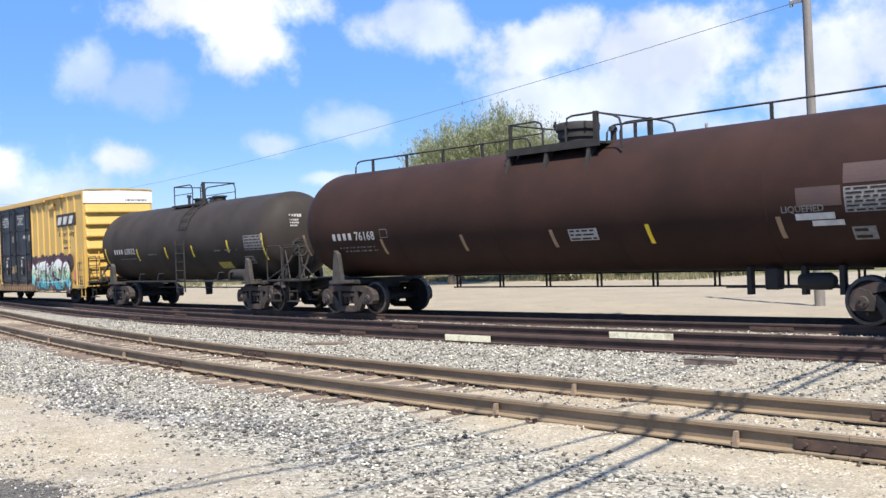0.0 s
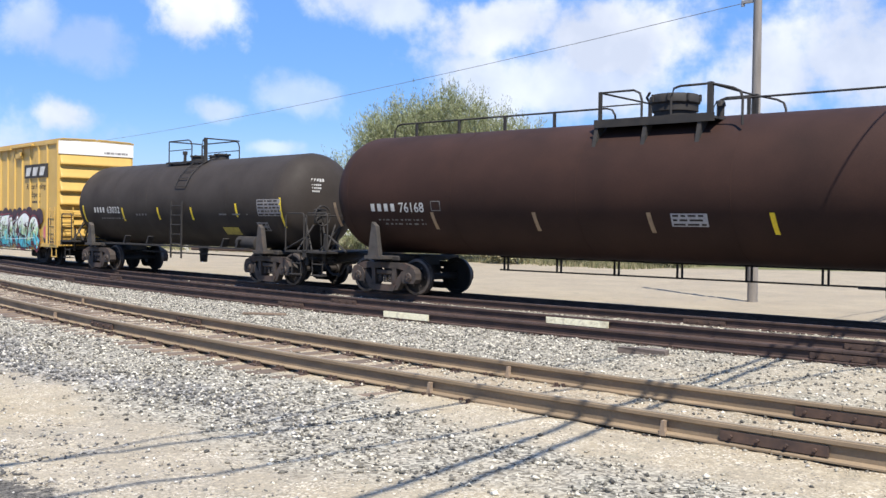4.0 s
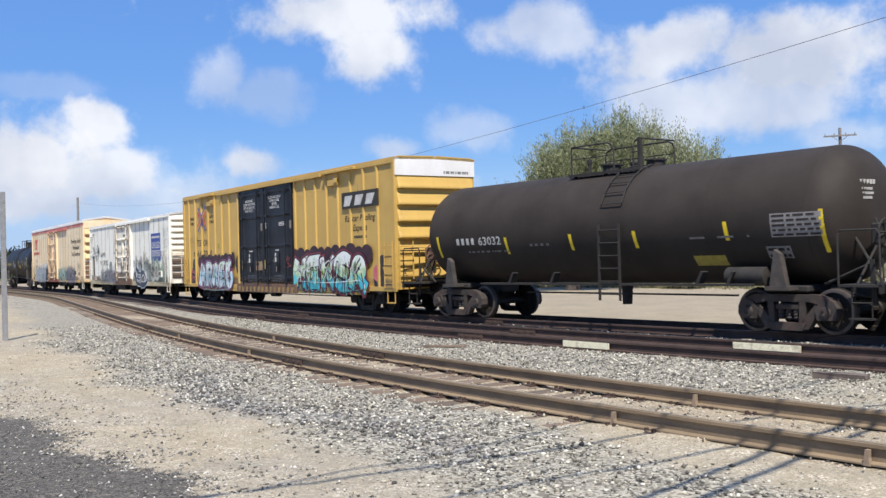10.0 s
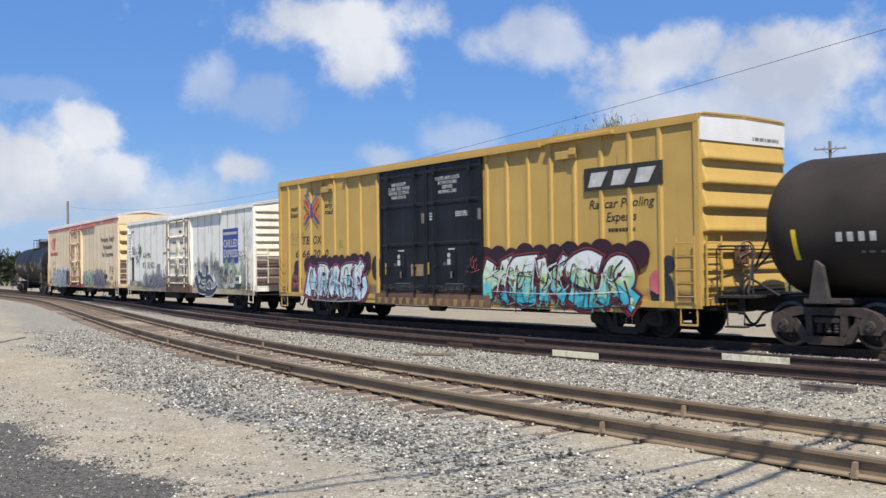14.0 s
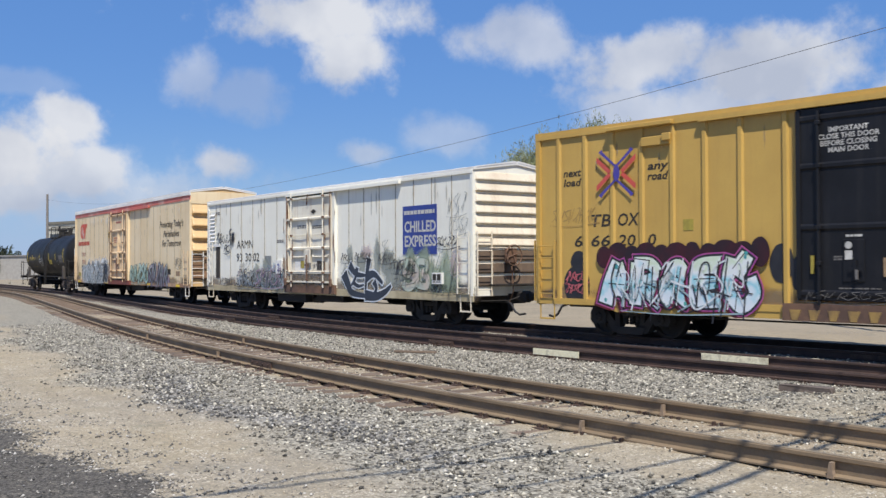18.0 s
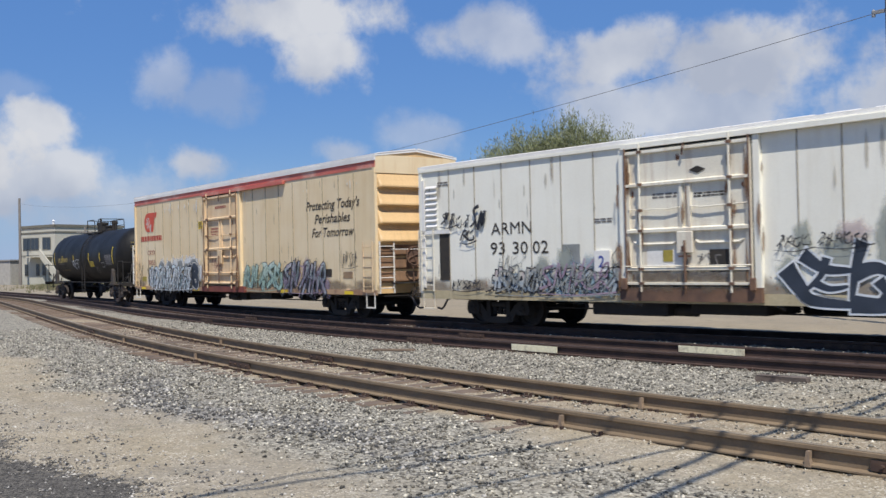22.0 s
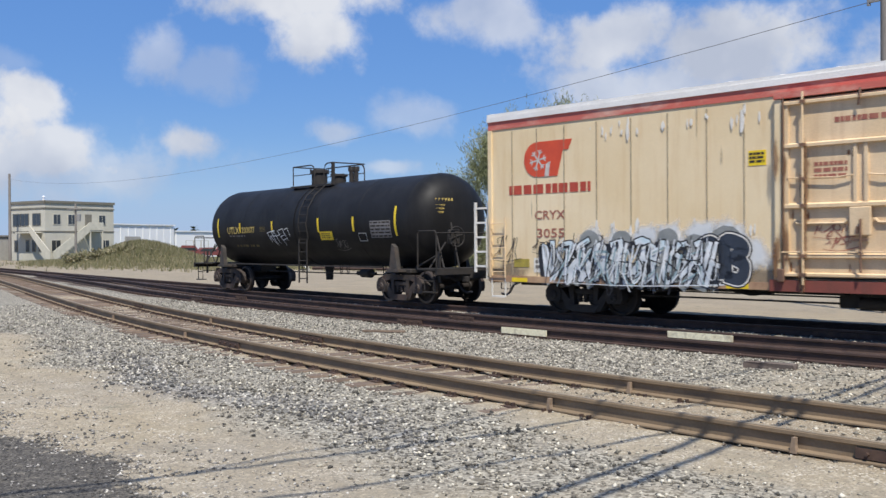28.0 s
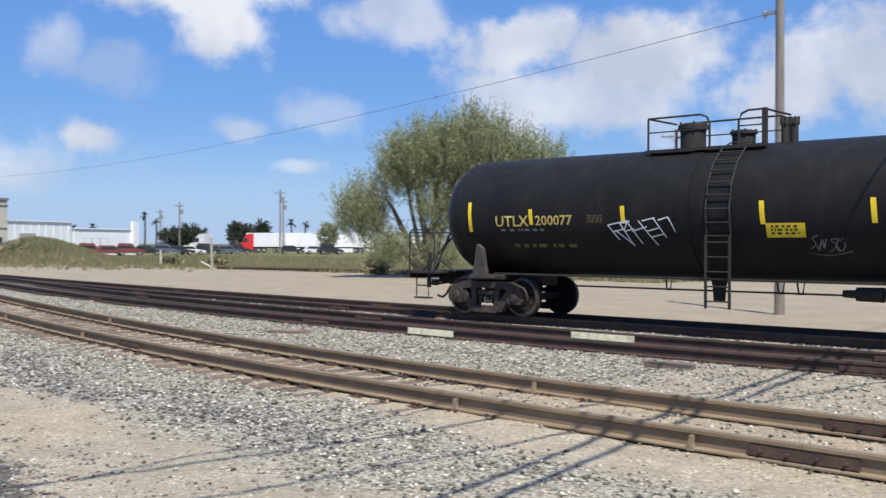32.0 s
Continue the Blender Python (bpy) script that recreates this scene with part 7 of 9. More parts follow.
def white_reefer():
    u0, u1 = -65.95, -48.22
    u, half = (u0 + u1) / 2, (u1 - u0) / 2
    w, z0, z1 = 1.5, 0.85, 4.27
    car = thing("white_reefer", "dirty white refrigerator boxcar with a blue sign and tags", "boxcar", group="cars of the freight train")
    g = lambda a: a - u
    box_body(car, half, w, z0, z1, M_WHITECAR, M_WHITEROOF, 0.26)
    trucks = 6.25
    underframe(car, half, z0, trucks, boxes=((g(-60.0), g(-57.9), -1.35, 1.2, 0.4, 0.84), (g(-57.4), g(-55.6), -1.2, 0.2, 0.46, 0.84)))
    d0, d1 = g(-58.75), g(-55.65)
    panel_seams(car, [g(a) for a in (-64.75, -63.75, -62.75, -61.75, -60.75, -59.75, -54.7, -53.8, -52.9, -52.0, -51.05, -50.15, -49.2)], w, z0 + 0.1, z1 - 0.1)
    part("top_chord", Shape().box(-half, half, -w - 0.05, -w, z1 - 0.1, z1 - 0.021), M_WHITECAR, car)
    part("side_sill", Shape().box(-half, half, -w - 0.03, -w, z0 - 0.15, z0 + 0.07), M_SILLCREAM, car)
    part("rusty_door_sill", Shape().box(d0 - 0.2, d1 + 0.2, -w - 0.12, -w - 0.031, z0 - 0.1, z0 + 0.2), M_RUSTYSILL, car)
    for s in (-1, 1):
        part("corner_post", Shape().box(s * (half - 0.11), s * (half - 0.003), -w - 0.04, -w, z0, z1), M_WHITECAR, car)
    part("door_rail", Shape().box(d0 - 0.1, d1 + 4.0, -w - 0.14, -w - 0.051, z1 - 0.16, z1 - 0.06), M_WHITECAR, car)
    reefer_door(car, d0, d1, w, z0 + 0.24, z1 - 0.2, M_WHITEDOOR, M_WHITEDOOR, M_RUST)
    for x in (d0 - 0.12, d1 + 0.12):
        part("door_post", Shape().box(x - 0.07, x + 0.07, -w - 0.1, -w, z0 + 0.1, z1 - 0.17), M_WHITECAR, car)
    for s in (-1, 1):
        ribbed_end(car, half, w - 0.05, 2.15, z1 - 0.05, 7, M_WHITEEND, s, 0.08)
        ribbed_end(car, half, w - 0.05, z0 + 0.2, 2.1, 3, M_BROWNEND, s, 0.05)
    # open corner with the machinery grille at the rear end
    # the opening is a flat black panel, its inner shade put into the colour
    part("equipment_opening", Shape().box(g(-65.15), g(-64.75), -w - 0.012, -w, 1.2, 2.45), M_LETTERK, car)
    fr = Shape().box(g(-65.82), g(-64.7), -w - 0.05, -w - 0.013, 2.46, 2.56).box(g(-65.82), g(-65.72), -w - 0.05, -w - 0.013, 1.0, 3.95)
    part("opening_frame", fr, M_WHITEROOF, car)
    part("louvre_panel", Shape().box(g(-65.7), g(-65.2), -w - 0.01, -w, 2.6, 3.9), M_WHITECAR, car)
    for i in range(8):
        z = 2.7 + i * 0.15
        part("louvre_slat", Shape().prism([(-w - 0.011, z), (-w - 0.06, z - 0.05), (-w - 0.06, z - 0.03), (-w - 0.011, z + 0.03)], g(-65.68), g(-65.22), "yz"), M_WHITEROOF, car)
    # signs and lettering
    yl = -w - 0.005
    part("blue_sign", Shape().box(g(-51.6), g(-49.9), -w - 0.0155, -w - 0.002, 2.0, 3.42), M_BLUESIGN, car, "blue sign panel")
    bars(car, g(-51.52), g(-49.98), 3.1, 3.28, M_LETTERW, y=-w - 0.0157, n=12, name="owner_mark", seed=5)
    letters("CHILLED", g(-51.52), 2.66, 0.32, M_LETTERW, car, -w - 0.0125, width=1.58, bold=0.035)
    letters("EXPRESS", g(-51.52), 2.24, 0.32, M_LETTERW, car, -w - 0.0125, width=1.58, bold=0.035)
    letters("ARMN", g(-63.15), 2.36, 0.32, M_LETTERK, car, yl, width=1.42, name="reporting_mark", bold=0.0)
    for tx, x, wd in (("93", -63.2, 0.52), ("30", -62.42, 0.52), ("02", -61.72, 0.52)):
        letters(tx, g(x), 1.86, 0.32, M_LETTERK, car, yl, width=wd, name="car_number", bold=0.006)
    bars(car, g(-65.4), g(-64.75), 3.72, 3.86, M_LETTERG, y=yl, n=4, rows=2, seed=3)
    bars(car, g(-59.75), g(-59.2), 2.5, 2.62, M_LETTERG, y=yl, n=4, rows=2, seed=6)
    part("numeral_panel", Shape().box(g(-59.72), g(-59.26), -w - 0.075, -w, 1.4, 1.88), M_WHITEROOF, car)
    letters("2", g(-59.6), 1.5, 0.27, M_BLUESIGN, car, -w - 0.073, bold=0.03)
    part("grey_patch", Shape().box(g(-60.75), g(-60.2), yl - 0.003, -w, 1.6, 2.05), M_GREYFILM, car)
    part("vent_plate", Shape().box(g(-50.02), g(-49.56), -w - 0.1, -w, 1.16, 1.48), M_WHITEROOF, car)
    for x in (-49.98, -49.77):
        part("vent_opening", Shape().box(g(x), g(x + 0.17), -w - 0.106, -w - 0.101, 1.26, 1.44), M_LETTERK, car)
    bars(car, g(-49.98), g(-49.6), 1.19, 1.23, M_LETTERK, y=-w - 0.1, n=4, seed=2)
    bars(car, d0 + 0.7, d0 + 1.35, 2.95, 3.08, M_LETTERG, y=-w - 0.076, n=4, rows=2, seed=1)
    part("yellow_label", Shape().box(d0 + 0.95, d0 + 1.2, -w - 0.09, -w - 0.076, 1.6, 1.85), M_YELLOWMARK2, car)
    part("black_patch", Shape().box(d1 - 1.0, d1 - 0.5, -w - 0.083, -w - 0.076, 1.38, 1.84), M_LETTERK, car)
    part("pale_patch", Shape().box(d0 + 0.52, d0 + 1.42, -w - 0.08, -w - 0.076, 1.36, 1.84), M_WHITEROOF, car)
    bars(car, d1 - 1.35, d1 - 0.6, 2.92, 3.04, M_LETTERK, y=-w - 0.076, n=7, rows=2, seed=8)
    part("hazard_plate", Shape().prism([(d1 - 1.45, 3.52), (d1 - 1.25, 3.6), (d1 - 1.05, 3.52), (d1 - 1.25, 3.44)], -w - 0.08, -w - 0.09), M_LETTERK, car)
    # graffiti: soft washes, a crowded pale piece, tags and the black and white piece
    yw = -w - 0.016
    rng = random.Random(21)
    overspray(car, "road_dirt", [(x, 0.95, 1.0, 0.35) for x in np.linspace(-half + 0.6, half - 0.6, 11)], S_DIRT, -w - 0.0015, seed=5)
    overspray(car, "rust_streak", [(rng.uniform(-half + 0.3, half - 0.3), rng.uniform(1.2, 4.0), rng.uniform(0.015, 0.035), rng.uniform(0.08, 0.3)) for _ in range(22)], S_FAINT, -w - 0.0148, seed=6)
    overspray(car, "paint_wash", [(g(x), z, rx, rz) for x, z, rx, rz in ((-54.9, 1.3, 0.4, 0.5), (-53.9, 1.7, 0.5, 0.5), (-53.0, 1.95, 0.28, 0.85), (-52.4, 1.8, 0.5, 0.6), (-52.0, 1.4, 0.7, 0.6), (-54.6, 2.0, 0.25, 0.5), (-51.3, 1.5, 0.5, 0.5))], S_GREY, yw - 0.001, seed=7)
    overspray(car, "paint_wash", [(g(x), z, rx, rz) for x, z, rx, rz in ((-51.1, 1.4, 0.6, 0.65), (-50.5, 1.9, 0.4, 0.45), (-50.1, 1.35, 0.6, 0.6), (-49.5, 1.5, 0.5, 0.7), (-49.2, 1.2, 0.6, 0.4), (-51.2, 1.95, 0.35, 0.4))], S_GREEN, yw - 0.004, seed=8)
    overspray(car, "paint_wash", [(g(x), z, rx, rz) for x, z, rx, rz in ((-53.6, 2.1, 0.45, 0.3), (-49.0, 1.7, 0.4, 0.5), (-61.3, 1.1, 0.5, 0.3), (-59.6, 1.1, 0.5, 0.35))], S_PINK, yw - 0.0065, seed=9)
    overspray(car, "paint_wash", [(g(x), z, rx, rz) for x, z, rx, rz in ((-60.5, 1.35, 0.5, 0.5), (-59.9, 1.4, 0.4, 0.5), (-61.0, 1.3, 0.4, 0.45), (-62.1, 1.2, 0.4, 0.35))], S_BLUE, yw - 0.001, seed=10)
    overspray(car, "paint_wash", [(g(x), z, rx, rz) for x, z, rx, rz in ((-61.4, 1.5, 0.3, 0.4), (-60.7, 1.7, 0.3, 0.4), (-59.3, 1.3, 0.3, 0.5))], S_GREY, yw - 0.003, seed=11)
    piece(car, "5242", g(-63.1), g(-61.5), 0.88, 1.5, 15, M_FILL_F, yw - 0.006, w=0.08, shine=False, edge=0.032, inner=False)
    piece(car, "1631453", g(-61.5), g(-59.0), 0.88, 1.5, 16, M_FILL_F, yw - 0.008, w=0.09, shadow=M_BLUEGREY, shine=False, edge=0.034, inner=False)
    piece(car, "SB", g(-51.6), g(-50.2), 0.95, 1.95, 18, M_FILL_G, yw - 0.01, w=0.2, shine=False, edge=0.014, outline=M_OLIVEGREY, inner=False)
    for k, (a, b, c, d, sd, th, n) in enumerate(((-65.0, -64.45, 2.7, 2.98, 3, 0.05, 4), (-64.4, -63.95, 2.65, 2.9, 4, 0.05, 2), (-63.85, -63.3, 2.55, 3.05, 5, 0.075, 2), (-64.25, -63.75, 2.25, 2.5, 6, 0.05, 2), (-64.6, -63.5, 1.0, 1.2, 7, 0.035, 6), (-63.3, -61.0, 0.88, 1.0, 8, 0.03, 8),
                                                 (-55.15, -54.45, 1.85, 2.05, 9, 0.028, 4), (-54.3, -53.3, 1.88, 2.08, 10, 0.03, 6), (-52.9, -51.9, 1.82, 2.05, 11, 0.03, 6), (-52.1, -50.9, 1.5, 1.85, 12, 0.035, 7), (-52.0, -51.0, 1.2, 1.45, 13, 0.025, 4), (-49.85, -48.85, 2.22, 2.46, 14, 0.035, 6), (-59.3, -58.85, 1.1, 1.9, 18, 0.03, 2), (-60.9, -59.4, 0.92, 1.2, 19, 0.02, 8), (-50.2, -48.6, 0.95, 1.15, 22, 0.018, 9), (-53.0, -52.3, 2.0, 2.4, 23, 0.018, 3))):
        tag_line(car, g(a), g(b), c, d, M_SPRAYK, yw - 0.045, n, sd, th * 1.05)
    for k, (a, b, c, d, n) in enumerate(((-49.4, -48.6, 3.1, 3.6, 4), (-49.3, -48.5, 2.6, 3.0, 5), (-62.9, -62.0, 1.5, 1.8, 4))):
        tag_line(car, g(a), g(b), c, d, M_GREYFILM, yw - 0.002, n, 30 + k, 0.02)
    tag_line(car, d0 + 1.7, d0 + 2.3, 1.4, 1.75, M_LETTERG, -w - 0.08, 4, 41, 0.025)
    for a, b, c, d, m, n, sd, th in ((-62.9, -59.1, 0.9, 1.5, M_GREYFILM, 9, 81, 0.05), (-61.4, -59.2, 0.95, 1.6, M_MAUVE, 5, 82, 0.06), (-62.5, -59.0, 0.92, 1.5, M_SPRAYK, 9, 83, 0.022), (-51.4, -48.8, 1.0, 1.9, M_OLIVEGREY, 6, 84, 0.03)):
        tag_line(car, g(a), g(b), c, d, m, yw - 0.062, n, sd, th, 0.1, name="wild_stroke")
    cx, cz = g(-53.65), 1.18
    strokes = (((-1.3, 0.22), (-1.05, -0.12), (-0.8, -0.36), (-0.05, -0.44)), ((0.0, -0.42), (0.6, -0.44), (1.1, -0.3), (1.4, -0.12)), ((-0.95, 0.5), (-0.55, 0.24), (-0.05, 0.2)), ((0.2, 0.7), (0.06, 0.2), (-0.02, -0.35)), ((0.1, 0.16), (0.5, 0.24), (0.95, -0.02)), ((-0.75, -0.02), (-0.45, -0.14), (-0.1, -0.1)), ((0.5, 0.0), (0.62, -0.2), (0.5, -0.36)), ((-0.5, 0.42), (-0.62, 0.1), (-0.95, -0.2)))
    for nm, m, more, off in (("paint_halo", M_SPRAYW, 0.045, 0.03), ("paint_stroke", M_SPRAYK2, 0.0, 0.0345)):
        for j, st in enumerate(strokes):
            part(nm, ribbon(Shape(), [(cx + p, cz + q) for p, q in st], (0.3, 0.26, 0.22, 0.2, 0.24, 0.13, 0.18, 0.14)[j], -w - off - 0.0005 * j, more, (1.35, 0.35)), m, car)
    chips(car, -half + 0.3, half - 0.3, z0 + 0.1, z0 + 0.5, 50, 5, -w - 0.013, M_RUST, 0.01, 0.03)
    rng = random.Random(33)
    overspray(car, "rust_streak", [(rng.choice((d0 + 0.06, d0 + 0.42, d1 - 0.42, d1 - 0.06, d0 - 0.2, d1 + 0.25, (d0 + d1) / 2)) + rng.uniform(-0.06, 0.06), rng.uniform(1.2, 3.8), rng.uniform(0.03, 0.08), rng.uniform(0.15, 0.6)) for _ in range(30)], S_RUST, -w - 0.1335, seed=12)
    overspray(car, "road_dirt", [(x, 1.2, 0.5, 0.3) for x in np.linspace(d0 + 0.4, d1 - 0.4, 5)], S_DIRT, -w - 0.1325, seed=13)
    overspray(car, "dirt_streak", [(rng.uniform(-half + 0.3, half - 0.3), 3.75 + rng.uniform(-0.2, 0.2), rng.uniform(0.03, 0.08), rng.uniform(0.2, 0.6)) for _ in range(16)], S_FAINT, -w - 0.0142, seed=14)
    corner_fittings(car, half, w + 0.02, z0, M_WHITEEND, 2.6, M_WHITEDOOR)
    cars.append((car, u, trucks))
    return car


M_OLIVEGREY = mat("dull_olive_spray_line", (0.16, 0.18, 0.12), (0.1, 0.12, 0.08), 0.6, 0, 3)
M_TEALGREY = mat("teal_grey_spray_line", (0.1, 0.17, 0.17), (0.06, 0.1, 0.12), 0.6, 0, 3)
M_FILL_F = gradient_mat("weathered_white_fill", ((0.5, 0.5, 0.47), (0.34, 0.4, 0.44), (0.6, 0.57, 0.5), (0.46, 0.36, 0.38)), 0.8, 1.7)
M_FILL_G = gradient_mat("pale_green_pink_fill", ((0.45, 0.52, 0.42), (0.6, 0.5, 0.42), (0.5, 0.58, 0.47)), 0.8, 2.0)
M_SPRAYK2 = mat("blue_black_spray_paint", (0.025, 0.032, 0.045), (0.04, 0.05, 0.07), 0.5, 0, 2)


def tan_reefer():
    u0, u1 = -88.2, -67.98
    u, half = (u0 + u1) / 2, (u1 - u0) / 2
    w, z0, z1 = 1.5, 0.8, 4.89
    car = thing("tan_reefer", "sun-faded tan refrigerator boxcar with red stripes and silver graffiti", "boxcar", group="cars of the freight train")
    g = lambda a: a - u
    box_body(car, half, w, z0, z1, M_TANCAR, M_WHITEROOF, 0.24, end_mat=M_TANEND)
    trucks = 7.4
    underframe(car, half, z0, trucks, boxes=((g(-79.4), g(-77.8), -1.0, 0.3, 0.42, 0.78), (g(-76.9), g(-75.2), -1.3, -0.4, 0.5, 0.76)))
    d0, d1 = g(-80.2), g(-77.2)
    panel_seams(car, [g(a) for a in (-87.4, -86.6, -85.75, -84.8, -83.85, -82.9, -81.95, -81.1, -76.1, -75.1, -74.1, -73.1, -72.1, -71.1, -70.1, -69.2)], w, z0 + 0.12, z1 - 0.42)
    part("roof_edge", Shape().box(-half - 0.02, half + 0.02, -w - 0.05, -w, z1 - 0.14, z1 - 0.021), M_WHITEROOF, car)
    part("red_stripe", Shape().box(-half, half, -w - 0.02, -w, z1 - 0.34, z1 - 0.141), M_REDSTRIPE, car)
    part("side_sill", Shape().box(-half, half, -w - 0.03, -w, z0 - 0.05, z0 + 0.1), M_TANSILL, car)
    part("door_threshold", Shape().box(d0 - 0.3, d1 + 0.5, -w - 0.12, -w - 0.031, z0 - 0.06, z0 + 0.16), M_REDSILL, car)
    part("door_rail", Shape().box(d0 - 0.2, d1 + 3.6, -w - 0.13, -w - 0.021, z1 - 0.42, z1 - 0.3), M_REDSTRIPE, car)
    for s in (-1, 1):
        part("corner_post", Shape().box(s * (half - 0.12), s * (half - 0.003), -w - 0.04, -w - 0.0, z0 + 0.1, z1 - 0.35), M_TANCAR, car)
        ribbed_end(car, half, w - 0.05, 2.2, 4.36, 4, M_TANEND, s, 0.17)
        ribbed_end(car, half, w - 0.05, z0 + 0.25, 2.25, 3, M_RUSTSHADEEND, s, 0.06)
        part("end_cap_panel", Shape().box(s * (half - 0.01), s * (half + 0.02), -w, w, 4.38, z1 + 0.02), M_TANCAR, car)
    reefer_door(car, d0, d1, w, z0 + 0.22, z1 - 0.46, M_TANDOOR, M_TANDOOR, M_RUST)
    for x in (d0 - 0.12, d1 + 0.12):
        part("door_post", Shape().box(x - 0.07, x + 0.07, -w - 0.1, -w, z0 + 0.1, z1 - 0.43), M_TANCAR, car)
    yl = -w - 0.005
    # owner's mark: a slanted red shield with a snow star, drawn as plain shapes
    lx = g(-87.0)
    mk = Shape()
    arc = [(lx + 0.42 + 0.42 * math.cos(a), 3.72 + 0.42 * math.sin(a)) for a in [math.pi / 2 + math.pi * k / 12 for k in range(13)]]
    mk.prism([(lx + 1.5, 4.14)] + arc + [(lx + 1.05, 3.3), (lx + 1.22, 3.9), (lx + 1.38, 3.9)], yl - 0.002, yl - 0.007)
    part("shield_mark", mk, M_MARKRED, car)
    sn = Shape()
    for k in range(6):
        a = k * math.pi / 3 + 0.2
        d, nn = Vector((math.cos(a), math.sin(a))), Vector((-math.sin(a), math.cos(a))) * 0.018
        c = Vector((lx + 0.45, 3.7))
        sn.prism([tuple(c + nn), tuple(c - nn), tuple(c + d * 0.26 - nn), tuple(c + d * 0.26 + nn)], yl - 0.008, yl - 0.011 - 0.0004 * k)
        for s in (-1, 1):
            e = c + d * 0.16
            b = e + (d * 0.7 + Vector((-d.y, d.x)) * s * 0.7) * 0.1
            sn.prism([tuple(e + nn), tuple(e - nn), tuple(b - nn), tuple(b + nn)], yl - 0.008, yl - 0.0112 - 0.0004 * k)
    sn.prism([(lx + 0.66, 3.3), (lx + 0.78, 3.3), (lx + 0.84, 3.66), (lx + 0.7, 3.6)], yl - 0.008, yl - 0.011)
    part("snow_star", sn, M_LETTERW, car)
    bars(car, g(-87.5), g(-84.95), 2.76, 3.12, M_LETTERR, y=yl, n=10, name="owner_mark", seed=14)
    letters("CRYX", g(-86.68), 2.28, 0.21, M_LETTERR2, car, yl, width=0.95, name="reporting_mark")
    letters("3055", g(-86.62), 1.84, 0.22, M_LETTERR2, car, yl, width=0.85, name="car_number")
    for tx, z, wd in (("Protecting Today's", 3.46, 3.3), ("Perishables", 3.02, 2.2), ("For Tomorrow", 2.58, 2.6)):
        letters(tx, g(-70.55), z, 0.3, M_LETTERK, car, yl, slant=0.28, align="CENTER", width=wd)
    bars(car, d0 + 1.0, d0 + 2.0, 3.86, 4.02, M_LETTERR2, y=-w - 0.077, n=7, seed=4)
    bars(car, d0 + 0.6, d0 + 1.25, 2.85, 3.2, M_LETTERR2, y=-w - 0.077, n=5, rows=3, seed=4)
    part("yellow_label", Shape().box(g(-81.0), g(-80.62), yl - 0.004, -w, 3.22, 3.52), M_YELLOWMARK, car)
    bars(car, g(-80.98), g(-80.65), 3.25, 3.48, M_LETTERK, y=yl - 0.004, n=3, rows=3, seed=4)
    part("brass_plate", Shape().box(g(-87.35), g(-86.85), yl - 0.004, -w, 1.12, 1.32), M_YELLOWMARK2, car)
    part("white_stencil_panel", Shape().box(g(-86.7), g(-85.75), yl - 0.003, -w, 1.0, 1.35), M_FADEWHITE, car)
    bars(car, g(-86.65), g(-85.8), 1.05, 1.3, M_LETTERG, y=yl - 0.003, n=6, rows=2, seed=4)
    part("black_plate", Shape().box(g(-71.05), g(-70.6), yl - 0.003, -w, 1.3, 1.55), M_LETTERK, car)
    part("tan_plate", Shape().box(g(-69.9), g(-69.35), yl - 0.003, -w, 1.25, 1.45), M_TANMARK, car)
    for x in (-87.4, -84.0, -81.5, -79.0, -74.0, -69.8):
        part("yellow_sill_mark", Shape().box(g(x), g(x) + 0.5, -w - 0.036, -w - 0.031, z0 - 0.04, z0 + 0.06), M_YELLOWMARK, car)
    chips(car, g(-85.2), g(-69.0), 4.05, 4.38, 34, 9, -w - 0.0145, M_FADEWHITE, 0.03, 0.09)
    chips(car, g(-84.5), g(-81.0), 4.0, 4.36, 6, 10, -w - 0.0215, M_FADEWHITE, 0.06, 0.16)
    chips(car, g(-84.9), g(-80.6), 1.75, 2.1, 20, 12, -w - 0.0145, M_FADEWHITE, 0.06, 0.14)
    rng = random.Random(61)
    yw = -w - 0.016
    overspray(car, "road_dirt", [(x, 0.98, 1.0, 0.3) for x in np.linspace(-half + 0.6, half - 0.6, 12)], S_DIRT, -w - 0.0015, seed=3)
    overspray(car, "rust_streak", [(rng.uniform(-half + 0.3, half - 0.3), rng.uniform(1.5, 4.3), rng.uniform(0.02, 0.05), rng.uniform(0.1, 0.5)) for _ in range(22)], S_FAINT, -w - 0.0146, seed=6)
    overspray(car, "paint_overspray", [(g(x), z, 0.5, rz) for x, z, rz in ((-86.0, 1.1, 0.4), (-85.4, 1.45, 0.4), (-84.9, 1.75, 0.4), (-84.2, 1.7, 0.4), (-83.5, 1.8, 0.35), (-82.8, 1.85, 0.4), (-82.1, 1.9, 0.4), (-81.4, 1.85, 0.4), (-80.9, 1.5, 0.5), (-84.6, 1.2, 0.5), (-83.2, 1.2, 0.5), (-81.8, 1.2, 0.5), (-85.4, 1.1, 0.4))], S_WHITE, yw, seed=7)
    overspray(car, "paint_overspray", [(g(x), z, 0.45, 0.45) for x, z in ((-76.7, 1.2), (-76.0, 1.4), (-75.3, 1.3), (-74.5, 1.35), (-73.9, 1.2))], S_GREEN, yw, seed=8)
    overspray(car, "paint_overspray", [(g(x), z, 0.45, 0.5) for x, z in ((-73.6, 1.2), (-72.9, 1.4), (-72.2, 1.5), (-71.5, 1.3), (-71.0, 1.0))], S_MAUVE, yw - 0.004, seed=9)
